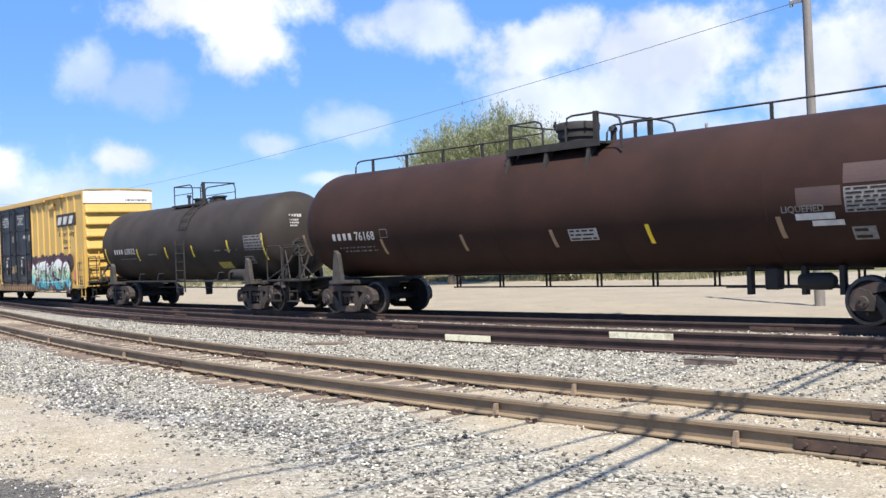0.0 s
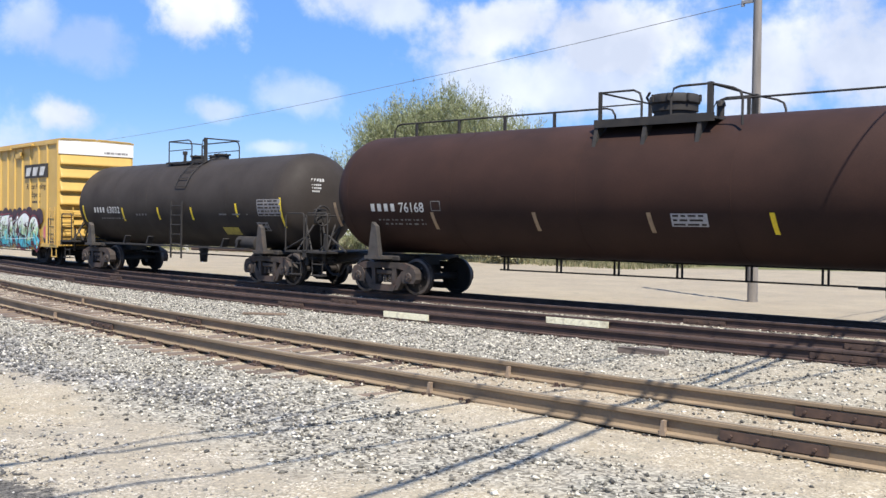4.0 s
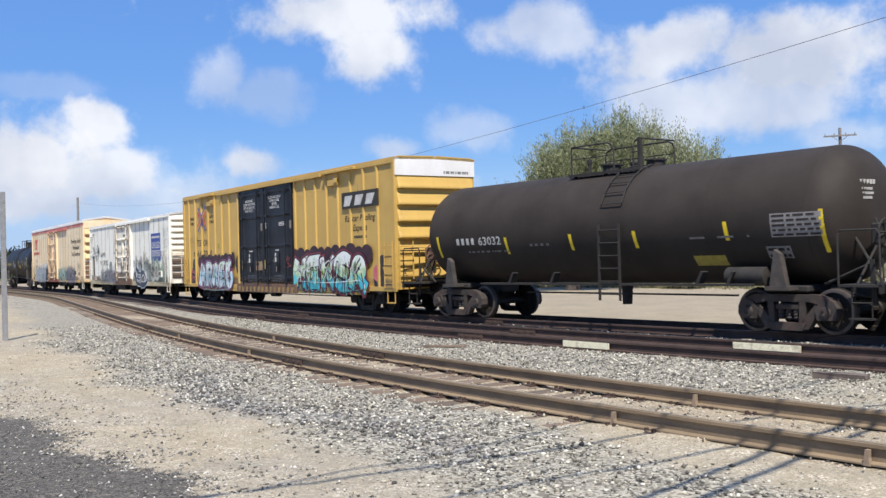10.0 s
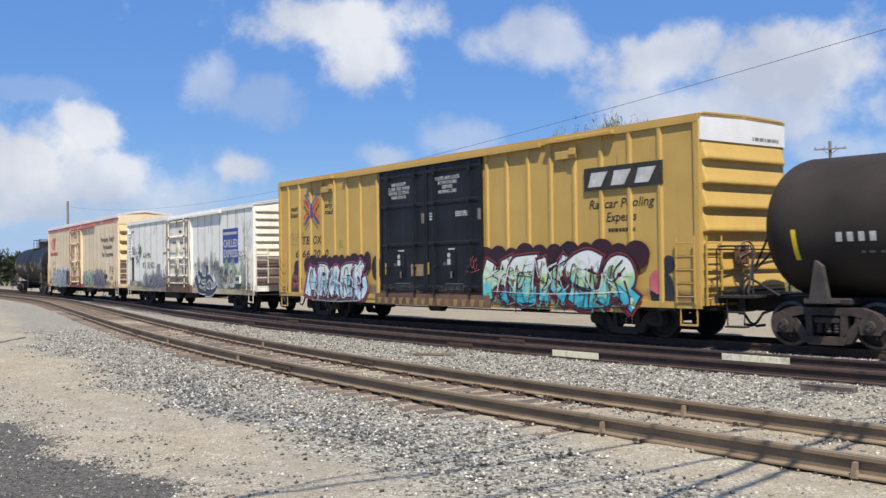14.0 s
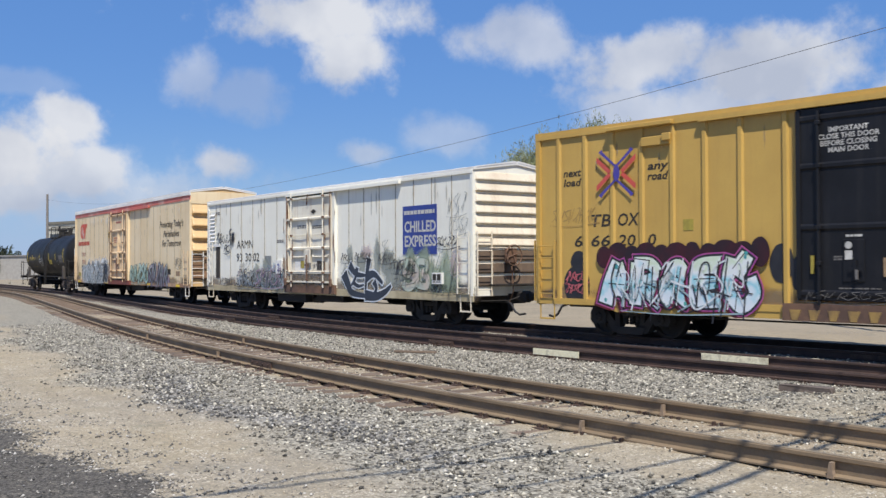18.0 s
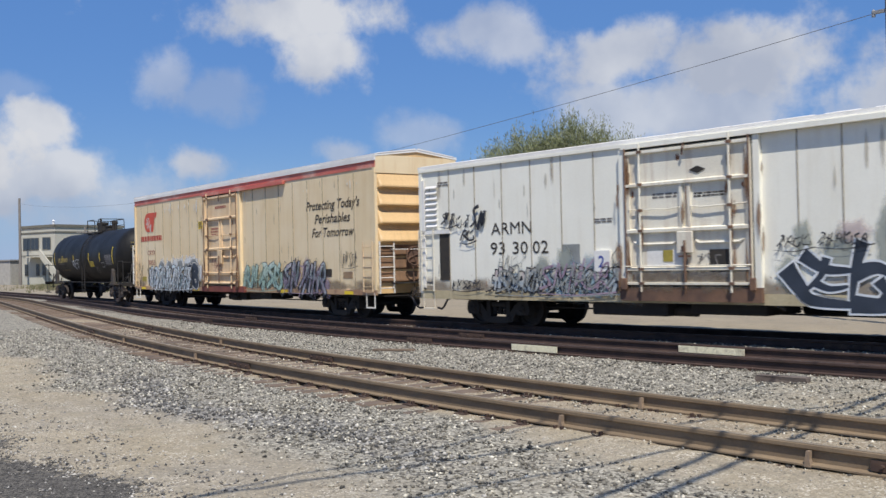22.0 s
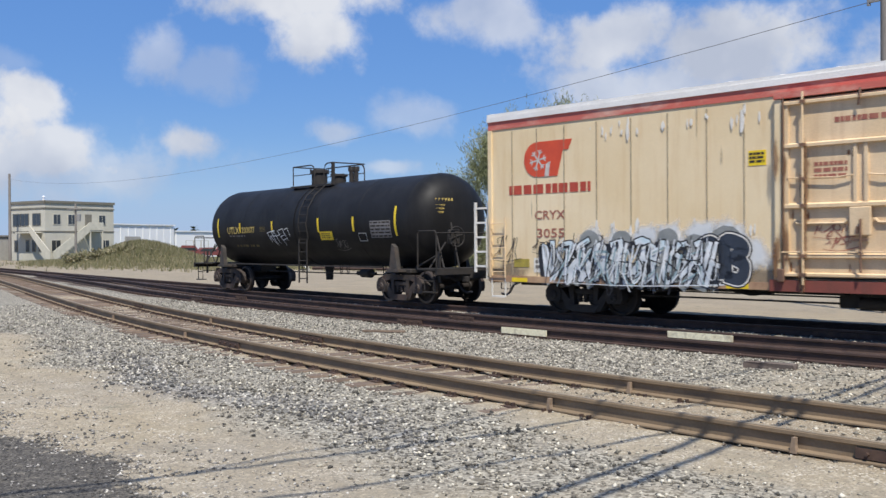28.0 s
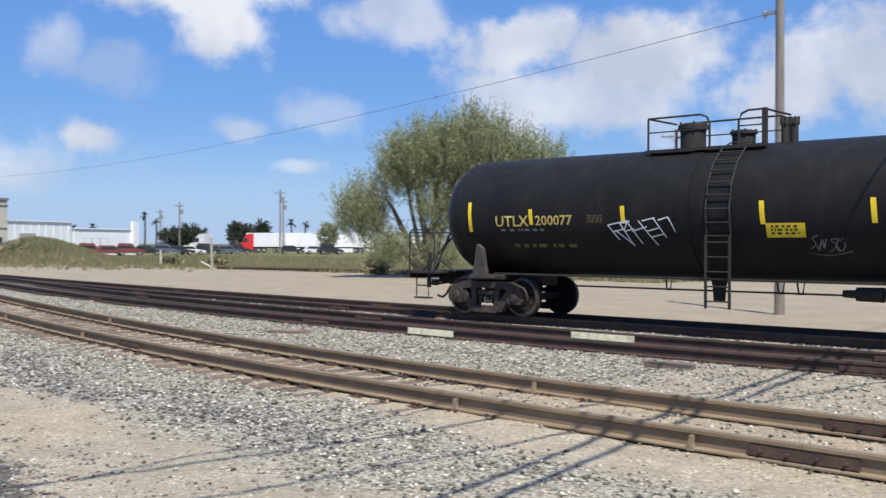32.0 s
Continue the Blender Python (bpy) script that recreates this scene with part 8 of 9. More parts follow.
    for k, (x, z, r) in enumerate(((-85.0, 1.75, 0.3), (-84.1, 1.75, 0.28), (-82.9, 1.8, 0.26), (-82.2, 1.6, 0.34), (-81.5, 1.75, 0.36), (-81.6, 1.2, 0.42), (-84.6, 1.2, 0.35), (-83.4, 1.15, 0.35))):
        sh = Shape()
        flat(sh, blob(g(x), z, r, r * 0.8, rng, 18, 0.05), yw - 0.006 - 0.0003 * k)
        part("paint_shade", sh, M_GREYFILM, car)
    piece(car, "13645316", g(-86.3), g(-82.2), 0.78, 1.8, 44, M_FILL_C, yw - 0.0095, w=0.1, shadow=M_SPRAYK, shine=False, edge=0.03, slant=-0.25, inner=False)
    piece(car, "6341536235", g(-86.2), g(-81.7), 0.76, 1.72, 41, M_FILL_C, yw - 0.011, w=0.085, shadow=M_GREYFILM, shine=False, edge=0.03, slant=0.2, inner=False)
    piece(car, "SB", g(-82.2), g(-81.0), 0.82, 1.85, 43, M_SPRAYK2, yw - 0.014, w=0.22, edge=0.03, outline=M_FADEWHITE, glow=M_SPRAYK, shine=False, inner=False)
    piece(car, "41362", g(-76.9), g(-73.8), 0.85, 1.8, 47, M_FILL_D, yw - 0.006, w=0.13, shine=False, edge=0.026, outline=M_TEALGREY, inner=False)
    piece(car, "61354", g(-73.9), g(-70.9), 0.72, 1.85, 53, M_FILL_E, yw - 0.009, w=0.1, shadow=M_SPRAYK, shine=False, edge=0.032, slant=0.12, inner=False)
    for a, b, c, d, m, n, sd, th in ((-86.2, -81.4, 0.8, 1.75, M_SPRAYK, 12, 71, 0.03), (-86.1, -81.6, 0.85, 1.7, M_SPRAYW, 12, 72, 0.035), (-86.0, -82.0, 0.8, 1.5, M_BLUEGREY, 8, 73, 0.05), (-76.8, -73.9, 0.9, 1.75, M_SPRAYK, 8, 74, 0.022), (-76.7, -74.0, 0.9, 1.7, M_PALEGREEN, 7, 75, 0.04), (-73.8, -71.0, 0.8, 1.8, M_SPRAYK, 8, 76, 0.03), (-73.7, -71.0, 0.85, 1.75, M_MAUVE, 6, 77, 0.04)):
        tag_line(car, g(a), g(b), c, d, m, yw - 0.075, n, sd, th, 0.1, name="wild_stroke")
    overspray(car, "rust_streak", [(rng.choice((d0 + 0.05, d0 + 0.42, d1 - 0.42, d1 - 0.05, d1 + 0.12, d1 + 0.14, d0 - 0.14)) + rng.uniform(-0.05, 0.05), rng.uniform(1.0, 3.4), rng.uniform(0.04, 0.1), rng.uniform(0.2, 0.6)) for _ in range(30)], S_RUST, -w - 0.1525, seed=15)
    for a, b, c, d, sd, n in ((-88.0, -87.2, 1.35, 1.85, 3, 4), (-69.9, -69.1, 1.65, 2.05, 7, 5), (-86.7, -86.2, 1.55, 1.75, 8, 3)):
        tag_line(car, g(a), g(b), c, d, M_SPRAYK, yw - 0.008, n, sd, 0.026)
    for a, b, c, d, sd, n in ((-79.6, -78.75, 1.85, 2.05, 11, 5), (-79.4, -78.85, 1.62, 1.8, 12, 4)):
        tag_line(car, g(a), g(b), c, d, M_LETTERR2, -w - 0.08, n, sd, 0.024)
    corner_fittings(car, half, w + 0.02, z0, M_FADEWHITE, 2.35, M_TANDOOR)
    lad = Shape()
    for x in (-half - 0.1, -half - 0.56):
        lad.box(x - 0.035, x + 0.035, -w + 0.06, -w + 0.1, 0.97, 2.76)
    lad = part("stand_off_ladder", lad, M_FADEWHITE, car, "pale ladder standing off the end")
    for z in (1.2, 2.55):
        part("ladder_bracket", Shape().box(-half - 0.065, -half + 0.02, -w + 0.062, -w + 0.098, z - 0.03, z + 0.03), M_TANDOOR, lad)
    for k in range(5):
        part("rung", Shape().box(-half - 0.525, -half - 0.135, -w + 0.065, -w + 0.095, 1.1 + 0.37 * k, 1.15 + 0.37 * k), M_FADEWHITE, lad)
    cars.append((car, u, trucks))
    return car


# Rusty lower end of the tan car, darkened for the shade among its machinery.
M_RUSTSHADEEND = mat("rusty_shaded_end_paint", (0.26, 0.15, 0.08), (0.16, 0.09, 0.05), 0.8, 0, 1.5, stain=(0.07, 0.05, 0.035), stain_amount=0.6)
M_LETTERR2 = mat("faded_maroon_lettering", (0.3, 0.1, 0.07), (0.4, 0.16, 0.1), 0.6, 0, 4, bump=0)
M_MARKRED = mat("red_mark_enamel", (0.66, 0.085, 0.03), (0.56, 0.07, 0.03), 0.5, 0, 3, bump=0)

brown_tank()
grey_tank()
yellow_boxcar()
white_reefer()
tan_reefer()
black_tank()


# ---- small things along the tracks ----
def along(which, s0, s1, lat, z0, z1, half_w, z):
    return sweep(which, s0, s1, lat, ((-half_w, z0), (half_w, z0), (half_w, z1), (-half_w, z1)), z, 0.3)


part("clearance_mark", along("M", 0.83, 2.04, -HALF - 0.06, -0.155, -0.035, 0.012, Z_M), M_WHITEPAINT, track_m, "white paint on the rail web")
part("clearance_mark", along("M", 3.70, 5.08, HALF - 0.06, -0.155, -0.035, 0.012, Z_M), M_WHITEPAINT, track_m, "white paint on the rail web")


def track_s(line, x):
    return float(np.interp(x, line[:, 1], line[:, 0]))


for x, lat in ((-17.33, -1), (-20.35, 1), (-22.78, -1), (-7.12, -1), (-7.36, 1), (-4.3, -1)):
    s = track_s(LINE_N, x)
    px, py, h = on_track("N", s, lat * HALF - 0.06)
    part("bond_clip", Shape().prism([(px - 0.03, Z_N - 0.185), (px + 0.035, Z_N - 0.185), (px + 0.02, Z_N - 0.12), (px + 0.022, Z_N - 0.05), (px - 0.008, Z_N - 0.05)], py - 0.02, py + 0.03), M_CLIP, track_n, "pale clip at the rail foot")


def rocks(name, label, n, seed, box, weight, lo, hi, material, lift=0.3):
    """Loose stones as faceted lumps on the ground, kept where weight(x, y) is high."""
    rs = np.random.RandomState(seed)
    P = np.stack([rs.uniform(box[0], box[1], n * 4), rs.uniform(box[2], box[3], n * 4)], -1)
    zn = ground_zone(P[:, 0], P[:, 1])
    keep = rs.rand(len(P)) < weight(zn, P[:, 0], P[:, 1])
    P, zn5, zn6 = P[keep][:n], zn[5][keep][:n], zn[6][keep][:n]
    m = len(P)
    Z = ground_height(P[:, 0], P[:, 1], zn5, zn6)
    size = lo + (hi - lo) * rs.rand(m) ** 2.2
    corner = np.array([(1, 0, 0), (0, 1, 0), (-1, 0, 0), (0, -1, 0), (0.2, 0.1, 0.8), (-0.1, 0, -0.6)])
    V = corner[None] * (0.65 + 0.7 * rs.rand(m, 6, 3)) + rs.uniform(-0.25, 0.25, (m, 6, 3))
    a = rs.uniform(0, 6.283, m)
    c, s = np.cos(a)[:, None], np.sin(a)[:, None]
    V = np.stack([V[..., 0] * c - V[..., 1] * s * 0.75, V[..., 0] * s + V[..., 1] * c * 0.75, V[..., 2] * 0.8], -1) * size[:, None, None]
    V[..., 0] += P[:, :1]
    V[..., 1] += P[:, 1:]
    V[..., 2] += (Z + size * lift)[:, None]
    tri = np.array([(0, 1, 4), (1, 2, 4), (2, 3, 4), (3, 0, 4), (1, 0, 5), (2, 1, 5), (3, 2, 5), (0, 3, 5)])
    F = (tri[None] + 6 * np.arange(m)[:, None, None]).reshape(-1, 3)
    me = bpy.data.meshes.new(name)
    me.vertices.add(m * 6)
    me.vertices.foreach_set("co", V.ravel())
    me.loops.add(F.size)
    me.loops.foreach_set("vertex_index", F.ravel())
    me.polygons.add(len(F))
    me.polygons.foreach_set("loop_start", np.arange(0, F.size, 3))
    me.update()
    me.validate()
    me.materials.append(material)
    return tagged(link_mesh(name, me), label, "gravel", kind="stuff")


def stone_mat(name, stops):
    m = bpy.data.materials.new(name)
    m.use_nodes = True
    nt = m.node_tree
    n, link = nt.nodes.new, nt.links.new
    p = nt.nodes["Principled BSDF"]
    p.inputs["Roughness"].default_value = 0.9
    geo, rp, nz, hs, tc, mr = n("ShaderNodeNewGeometry"), n("ShaderNodeValToRGB"), n("ShaderNodeTexNoise"), n("ShaderNodeHueSaturation"), n("ShaderNodeTexCoord"), n("ShaderNodeMapRange")
    cr = rp.color_ramp
    while len(cr.elements) < len(stops):
        cr.elements.new(0.5)
    for e, (q, c) in zip(cr.elements, stops):
        e.position, e.color = q, (*c, 1)
    link(geo.outputs["Random Per Island"], rp.inputs["Fac"])
    nz.inputs["Scale"].default_value = 40.0
    link(tc.outputs["Object"], nz.inputs["Vector"]), link(nz.outputs["Fac"], mr.inputs["Value"])
    mr.inputs["To Min"].default_value, mr.inputs["To Max"].default_value = 0.75, 1.25
    link(rp.outputs[0], hs.inputs["Color"]), link(mr.outputs[0], hs.inputs["Value"]), link(hs.outputs[0], p.inputs["Base Color"])
    return m


M_STONE = stone_mat("mixed_ballast_stone", ((0.0, (0.045, 0.042, 0.036)), (0.4, (0.16, 0.144, 0.114)), (0.72, (0.37, 0.335, 0.264)), (1.0, (0.72, 0.665, 0.54))))
M_STONED = stone_mat("dark_ballast_stone", ((0.0, (0.05, 0.048, 0.045)), (0.5, (0.12, 0.114, 0.105)), (0.75, (0.28, 0.26, 0.23)), (1.0, (0.6, 0.56, 0.49))))
M_PEBBLE = stone_mat("sandy_pebble", ((0.0, (0.16, 0.127, 0.09)), (0.5, (0.38, 0.315, 0.225)), (1.0, (0.6, 0.53, 0.42))))
rocks("ballast_gravel", "loose pale and grey ballast stones beside the rails", 60000, 1, (-32, 2, 3.3, 19), lambda z, x, y: np.clip(z[0] + 0.3 * z[4], 0, 1) * np.clip(1.6 - np.hypot(x, y) / 26, 0.25, 1), 0.01, 0.034, M_STONE)
rocks("dark_gravel", "dark grey coarse stones along the siding shoulder", 9000, 2, (-20, 0, 3.5, 9), lambda z, x, y: np.clip(z[1], 0, 1), 0.013, 0.042, M_STONED)
rocks("sand_pebbles", "scattered pebbles on bare sand", 24000, 3, (-24, 1, 1.5, 18), lambda z, x, y: np.clip(0.5 - z[0], 0.05, 1) * (z[2] < 0.5), 0.005, 0.013, M_PEBBLE)
rocks("asphalt_grit", "grit lying on broken asphalt", 5000, 4, (-20, -2, 1.0, 3.9), lambda z, x, y: np.clip(z[2], 0, 1) * 0.9, 0.006, 0.019, M_STONED)

rocks("asphalt_crumbs", "broken asphalt crumbs along the ragged asphalt edge", 5000, 8, (-20, -2, 2.2, 4.4), lambda z, x, y: np.exp(-((z[2] - 0.4) / 0.35) ** 2), 0.006, 0.026, M_STONED, 0.1)
rocks("dark_chips", "dark chips scattered over pale sand", 1500, 9, (-24, 1, 3.0, 9), lambda z, x, y: np.clip(0.6 - z[0], 0.1, 1) * (z[2] < 0.5), 0.006, 0.022, M_STONED, 0.05)


def timber(name, label, x, y, z, l, w, h, rz, material):
    sh = Shape().box(-l / 2, l / 2, -w / 2, w / 2, 0, h, 0.01)
    rng = random.Random(int(abs(x * 10)))
    sh.v = [(a + rng.uniform(-0.02, 0.02), b + rng.uniform(-0.01, 0.01), c) for a, b, c in sh.v]
    ob = part(name, sh, material)
    ob.matrix_basis = pose(x, y, z, 0, 0, rz)
    return tagged(ob, label, "timber")


timber("loose_timber", "dark weathered timber offcut lying in gravel", -7.6, 13.0, -0.02, 0.75, 0.16, 0.1, 12, M_TIEDARK)
timber("loose_plank", "thin grey plank lying on ballast stones", -16.2, 12.6, 0.0, 0.9, 0.09, 0.05, 35, M_TIE)


# ---- poles and wires ----
M_POLE = mat("weathered_pole_wood", (0.25, 0.225, 0.2), (0.17, 0.15, 0.13), 0.9, 0, 3, (3, 3, 0.3), bump=0.4)
M_WIRE = mat("dull_grey_cable", (0.11, 0.11, 0.115), (0.16, 0.16, 0.165), 0.7, 0, 3)
M_CERAMIC = mat("grey_insulator", (0.3, 0.29, 0.28), (0.22, 0.21, 0.2), 0.4, 0, 8)


def utility_pole(name, label, x, y, h, r, arm=1.2, rz=0.0, lean=0.0, transformer=False):
    p = thing(name, label, "utility pole", m=pose(x, y, -0.1, lean, 0, rz))
    part("shaft", Shape().tube([(0, 0, 0), (0, 0, h * 0.5), (0, 0, h)], r, 14, r2=r * 0.72), M_POLE, p, smooth=True)
    if arm:
        part("crossarm", Shape().box(-arm, arm, -r - 0.1, -r, h - 0.75, h - 0.62, 0.01), M_POLE, p)
        for q in (-0.9, -0.35, 0.35, 0.9):
            part("insulator", Shape().lathe([(0, 0.03), (0.06, 0.05), (0.1, 0.035), (0.15, 0.045), (0.19, 0.0)], "z", 10, (q * arm, -r - 0.05, h - 0.62)), M_CERAMIC, p, smooth=True)
        part("arm_brace", Shape().tube([(-arm * 0.5, -r - 0.05, h - 0.7), (0, -r - 0.02, h - 1.2), (arm * 0.5, -r - 0.05, h - 0.7)], 0.02, 5), M_IRON, p)
    if transformer:
        part("transformer", Shape().lathe([(h - 2.2, 0.0), (h - 2.2, 0.26), (h - 1.35, 0.28), (h - 1.3, 0.0)], "z", 14, (0.4, 0, 0)), M_CERAMIC, p, smooth=True)
    return p


def cable(name, label, a, b, sag, r):
    a, b = Vector(a), Vector(b)
    pts = [a.lerp(b, k / 24) - Vector((0, 0, sag * 4 * (k / 24) * (1 - k / 24))) for k in range(25)]
    return tagged(part(name, Shape().tube(pts, r, 6), M_WIRE, smooth=True), label, "cable")


near_pole = utility_pole("utility_pole", "tall weathered wooden utility pole standing in sand beyond the train", -11.5, 25.35, 11.0, 0.14, arm=0, lean=0.4)
part("wire_bracket", Shape().box(-0.42, 0.0, -0.05, 0.05, 8.12, 8.2).lathe([(8.05, 0.0), (8.05, 0.05), (8.2, 0.05), (8.26, 0.0)], "z", 10, (-0.42, 0, 0)), M_CERAMIC, near_pole)
utility_pole("utility_pole", "bare grey utility pole near the office building", -133.4, 42.4, 11.4, 0.2, arm=0)
cable("overhead_wire", "long sagging overhead wire beside the tracks", (-11.92, 25.35, 8.05), (-133.4, 42.4, 10.6), 2.15, 0.009)
cable("service_wire", "thin wire running off from the pole", (-11.5, 25.3, 9.3), (12.0, 33.0, 8.6), 0.4, 0.012)
# wires across the tracks whose shadows fall on the gravel; their poles stand behind the view and far to the side
for x0, x1, r in ((-7.9, 3.6, 0.038), (-8.2, 4.4, 0.038), (-5.4, -2.2, 0.02), (5.7, -8.9, 0.028), (5.1, -6.7, 0.028)):
    cable("crossing_cable", "power cable spanning the tracks overhead", (x0, 52.0, 8.0), (x1, -30.0, 8.0), 0.12, r)
for x, y in ((-7.2, 52.15), (3.9, -30.15), (5.0, 52.15), (-8.2, -30.15), (-2.1, -30.15)):
    utility_pole("crossing_pole", "wooden pole holding the cables that cross the tracks", x, y, 8.75, 0.15, arm=1.2)


# ---- trees and shrubs ----
M_BARK = mat("grey_brown_bark", (0.12, 0.095, 0.075), (0.07, 0.058, 0.048), 0.95, 0, 4, (3, 3, 0.5), bump=0.6)


def leaf_mat(name, stops):
    m = stone_mat(name, stops)
    m.node_tree.nodes["Principled BSDF"].inputs["Roughness"].default_value = 0.65
    m.node_tree.nodes["Principled BSDF"].inputs["Subsurface Weight"].default_value = 0.0
    return m


M_LEAF = leaf_mat("olive_green_foliage", ((0.0, (0.12, 0.135, 0.06)), (0.4, (0.19, 0.215, 0.095)), (0.8, (0.255, 0.27, 0.135)), (1.0, (0.34, 0.32, 0.21))))
M_LEAFDARK = leaf_mat("dark_cypress_foliage", ((0.0, (0.015, 0.025, 0.012)), (1.0, (0.05, 0.065, 0.03))))
M_SHRUB = leaf_mat("dry_green_shrub", ((0.0, (0.13, 0.13, 0.06)), (0.6, (0.22, 0.2, 0.1)), (1.0, (0.32, 0.27, 0.17))))


def foliage(name, lobes, shoots, leaves, size, material, parent, seed, up=0.8, length=(0.7, 1.7), slim=0.26):
    """A crown of many small leaves set along shoots; lobes are (x, y, z, rx, ry, rz, share)."""
    rs = np.random.RandomState(seed)
    V = []
    for x, y, z, rx, ry, rz, share in lobes:
        n = int(shoots * share)
        d = rs.randn(n, 3)
        d /= np.linalg.norm(d, axis=1)[:, None]
        rad = rs.rand(n) ** 0.45
        clump = np.sin(d[:, 0] * 7 + seed) * np.sin(d[:, 1] * 6 + 1.7 * seed) * np.sin(d[:, 2] * 6)
        rad = rad * (0.9 + 0.22 * clump)
        base = d * rad[:, None] * np.array([rx, ry, rz]) + np.array([x, y, z])
        way = d * 0.6 + np.array([0, 0, up]) + 0.35 * rs.randn(n, 3)
        way /= np.linalg.norm(way, axis=1)[:, None]
        ln = rs.uniform(*length, n)
        t = rs.rand(n, leaves)
        c = base[:, None] + way[:, None] * (t * ln[:, None])[..., None] + 0.07 * rs.randn(n, leaves, 3)
        a = way[:, None] * 1.1 + 0.45 * rs.randn(n, leaves, 3)
        a /= np.linalg.norm(a, axis=2)[..., None]
        b = np.cross(a, rs.randn(n, leaves, 3))
        b /= np.linalg.norm(b, axis=2)[..., None]
        s = size * (0.6 + 0.8 * rs.rand(n, leaves))[..., None]
        q = np.stack([c - a * s, c + b * s * slim, c + a * s, c - b * s * slim], 2)
        V.append(q.reshape(-1, 3))
    V = np.concatenate(V)
    V[:, 2] = np.maximum(V[:, 2], 0.02)
    F = np.arange(len(V)).reshape(-1, 4)
    me = bpy.data.meshes.new(name)
    me.vertices.add(len(V))
    me.vertices.foreach_set("co", V.ravel())
    me.loops.add(F.size)
    me.loops.foreach_set("vertex_index", F.ravel())
    me.polygons.add(len(F))
    me.polygons.foreach_set("loop_start", np.arange(0, F.size, 4))
    me.update()
    me.validate()
    me.materials.append(material)
    return link_mesh(name, me, parent)


def limbs(parent, starts, seed):
    rng = random.Random(seed)
    for a, b, r in starts:
        a, b = Vector(a), Vector(b)
        mid = a.lerp(b, 0.5) + Vector((rng.uniform(-0.4, 0.4), rng.uniform(-0.4, 0.4), 0.3))
        part("limb", Shape().tube([a, a.lerp(mid, 0.5), mid, mid.lerp(b, 0.5) + Vector((0, 0, 0.15)), b], r, 8, r2=r * 0.25), M_BARK, parent, smooth=True)


def big_tree():
    X, Y = -38.5, 39.0
    t = thing("willow_like_tree", "broad olive-green tree with wispy upright shoots beside the sand", "tree", m=pose(X, Y, 0))
    r = Vector((0.711, 0.703, 0))  # to the right as seen from the tracks
    v = Vector((-0.703, 0.711, 0))
    at = lambda a, b, z: tuple(r * a + v * b + Vector((0, 0, z)))
    part("trunk", Shape().tube([at(0, 0, -0.1), at(0.15, 0, 1.0), at(0.5, 0, 2.2), at(0.9, 0.1, 3.4)], 0.42, 12, r2=0.26), M_BARK, t, smooth=True)
    limbs(t, ((at(0.1, 0, 0.6), at(-1.9, 0.3, 4.4), 0.24), (at(0.4, 0, 2.0), at(-0.6, -0.6, 6.6), 0.2), (at(0.8, 0, 3.0), at(3.4, 0.4, 7.2), 0.22), (at(0.8, 0, 3.1), at(1.4, 0.8, 8.0), 0.2), (at(0.6, 0, 2.4), at(5.8, -0.4, 5.6), 0.2), (at(0, 0, 0.3), at(-3.4, -0.4, 3.2), 0.16), (at(0.3, 0.1, 0.2), at(2.2, -0.5, 5.2), 0.18), (at(0.2, -0.1, 0.5), at(-1.0, 0.4, 7.0), 0.15)), 3)
    L = []
    for a, b, z, rx, ry, rz, sh in ((2.9, 0, 6.6, 3.6, 3.0, 2.3, 0.26), (0.3, 0, 6.2, 2.9, 2.6, 2.0, 0.18), (6.3, 0.2, 5.6, 2.6, 2.4, 2.0, 0.15), (-1.2, 0, 5.4, 1.6, 1.8, 1.7, 0.07), (-3.2, 0, 3.2, 1.7, 1.6, 1.6, 0.11), (4.2, 0, 3.6, 3.6, 2.4, 1.6, 0.1), (1.0, -0.4, 3.4, 1.8, 1.6, 1.5, 0.05), (-1.8, -0.4, 1.2, 1.8, 1.2, 0.9, 0.04), (1.2, -0.5, 0.9, 2.2, 1.2, 0.8, 0.04)):
        c = at(a, b, z)
        L.append((*c, rx * 0.8, ry * 0.8 + 0.3, rz, sh))
    foliage("crown", L, 5600, 34, 0.088, M_LEAF, t, 5, 1.5, length=(0.6, 1.9), slim=0.16)


def small_tree(name, label, x, y, lobes, material, shoots, size, seed, trunk=1.0, up=0.5, r=0.25):
    t = thing(name, label, "tree", m=pose(x, y, 0))
    part("trunk", Shape().tube([(0, 0, -0.1), (0.05, 0, trunk * 0.5), (0.1, 0.05, trunk)], r, 10, r2=r * 0.6), M_BARK, t, smooth=True)
    foliage("crown", lobes, shoots, 12, size, material, t, seed, up)


def shrub(x, y, z, rx, rz, seed, material=None):
    t = thing("shrub", "low dry green shrub on the weedy mound", "shrub", group="shrubs on the mound", m=pose(x, y, z))
    part("stems", Shape().tube([(0, 0, -0.2), (0.05, 0, rz * 0.6)], 0.05, 6).tube([(0, 0, -0.2), (-rx * 0.3, 0.1, rz * 0.6)], 0.04, 6).tube([(0, 0, -0.2), (rx * 0.35, -0.1, rz * 0.6)], 0.04, 6), M_BARK, t)
    foliage("leaves", ((0, 0, rz * 0.55, rx, rx, rz * 0.7, 1.0),), 130, 10, 0.16, material or M_SHRUB, t, seed, 0.5, (0.2, 0.6))


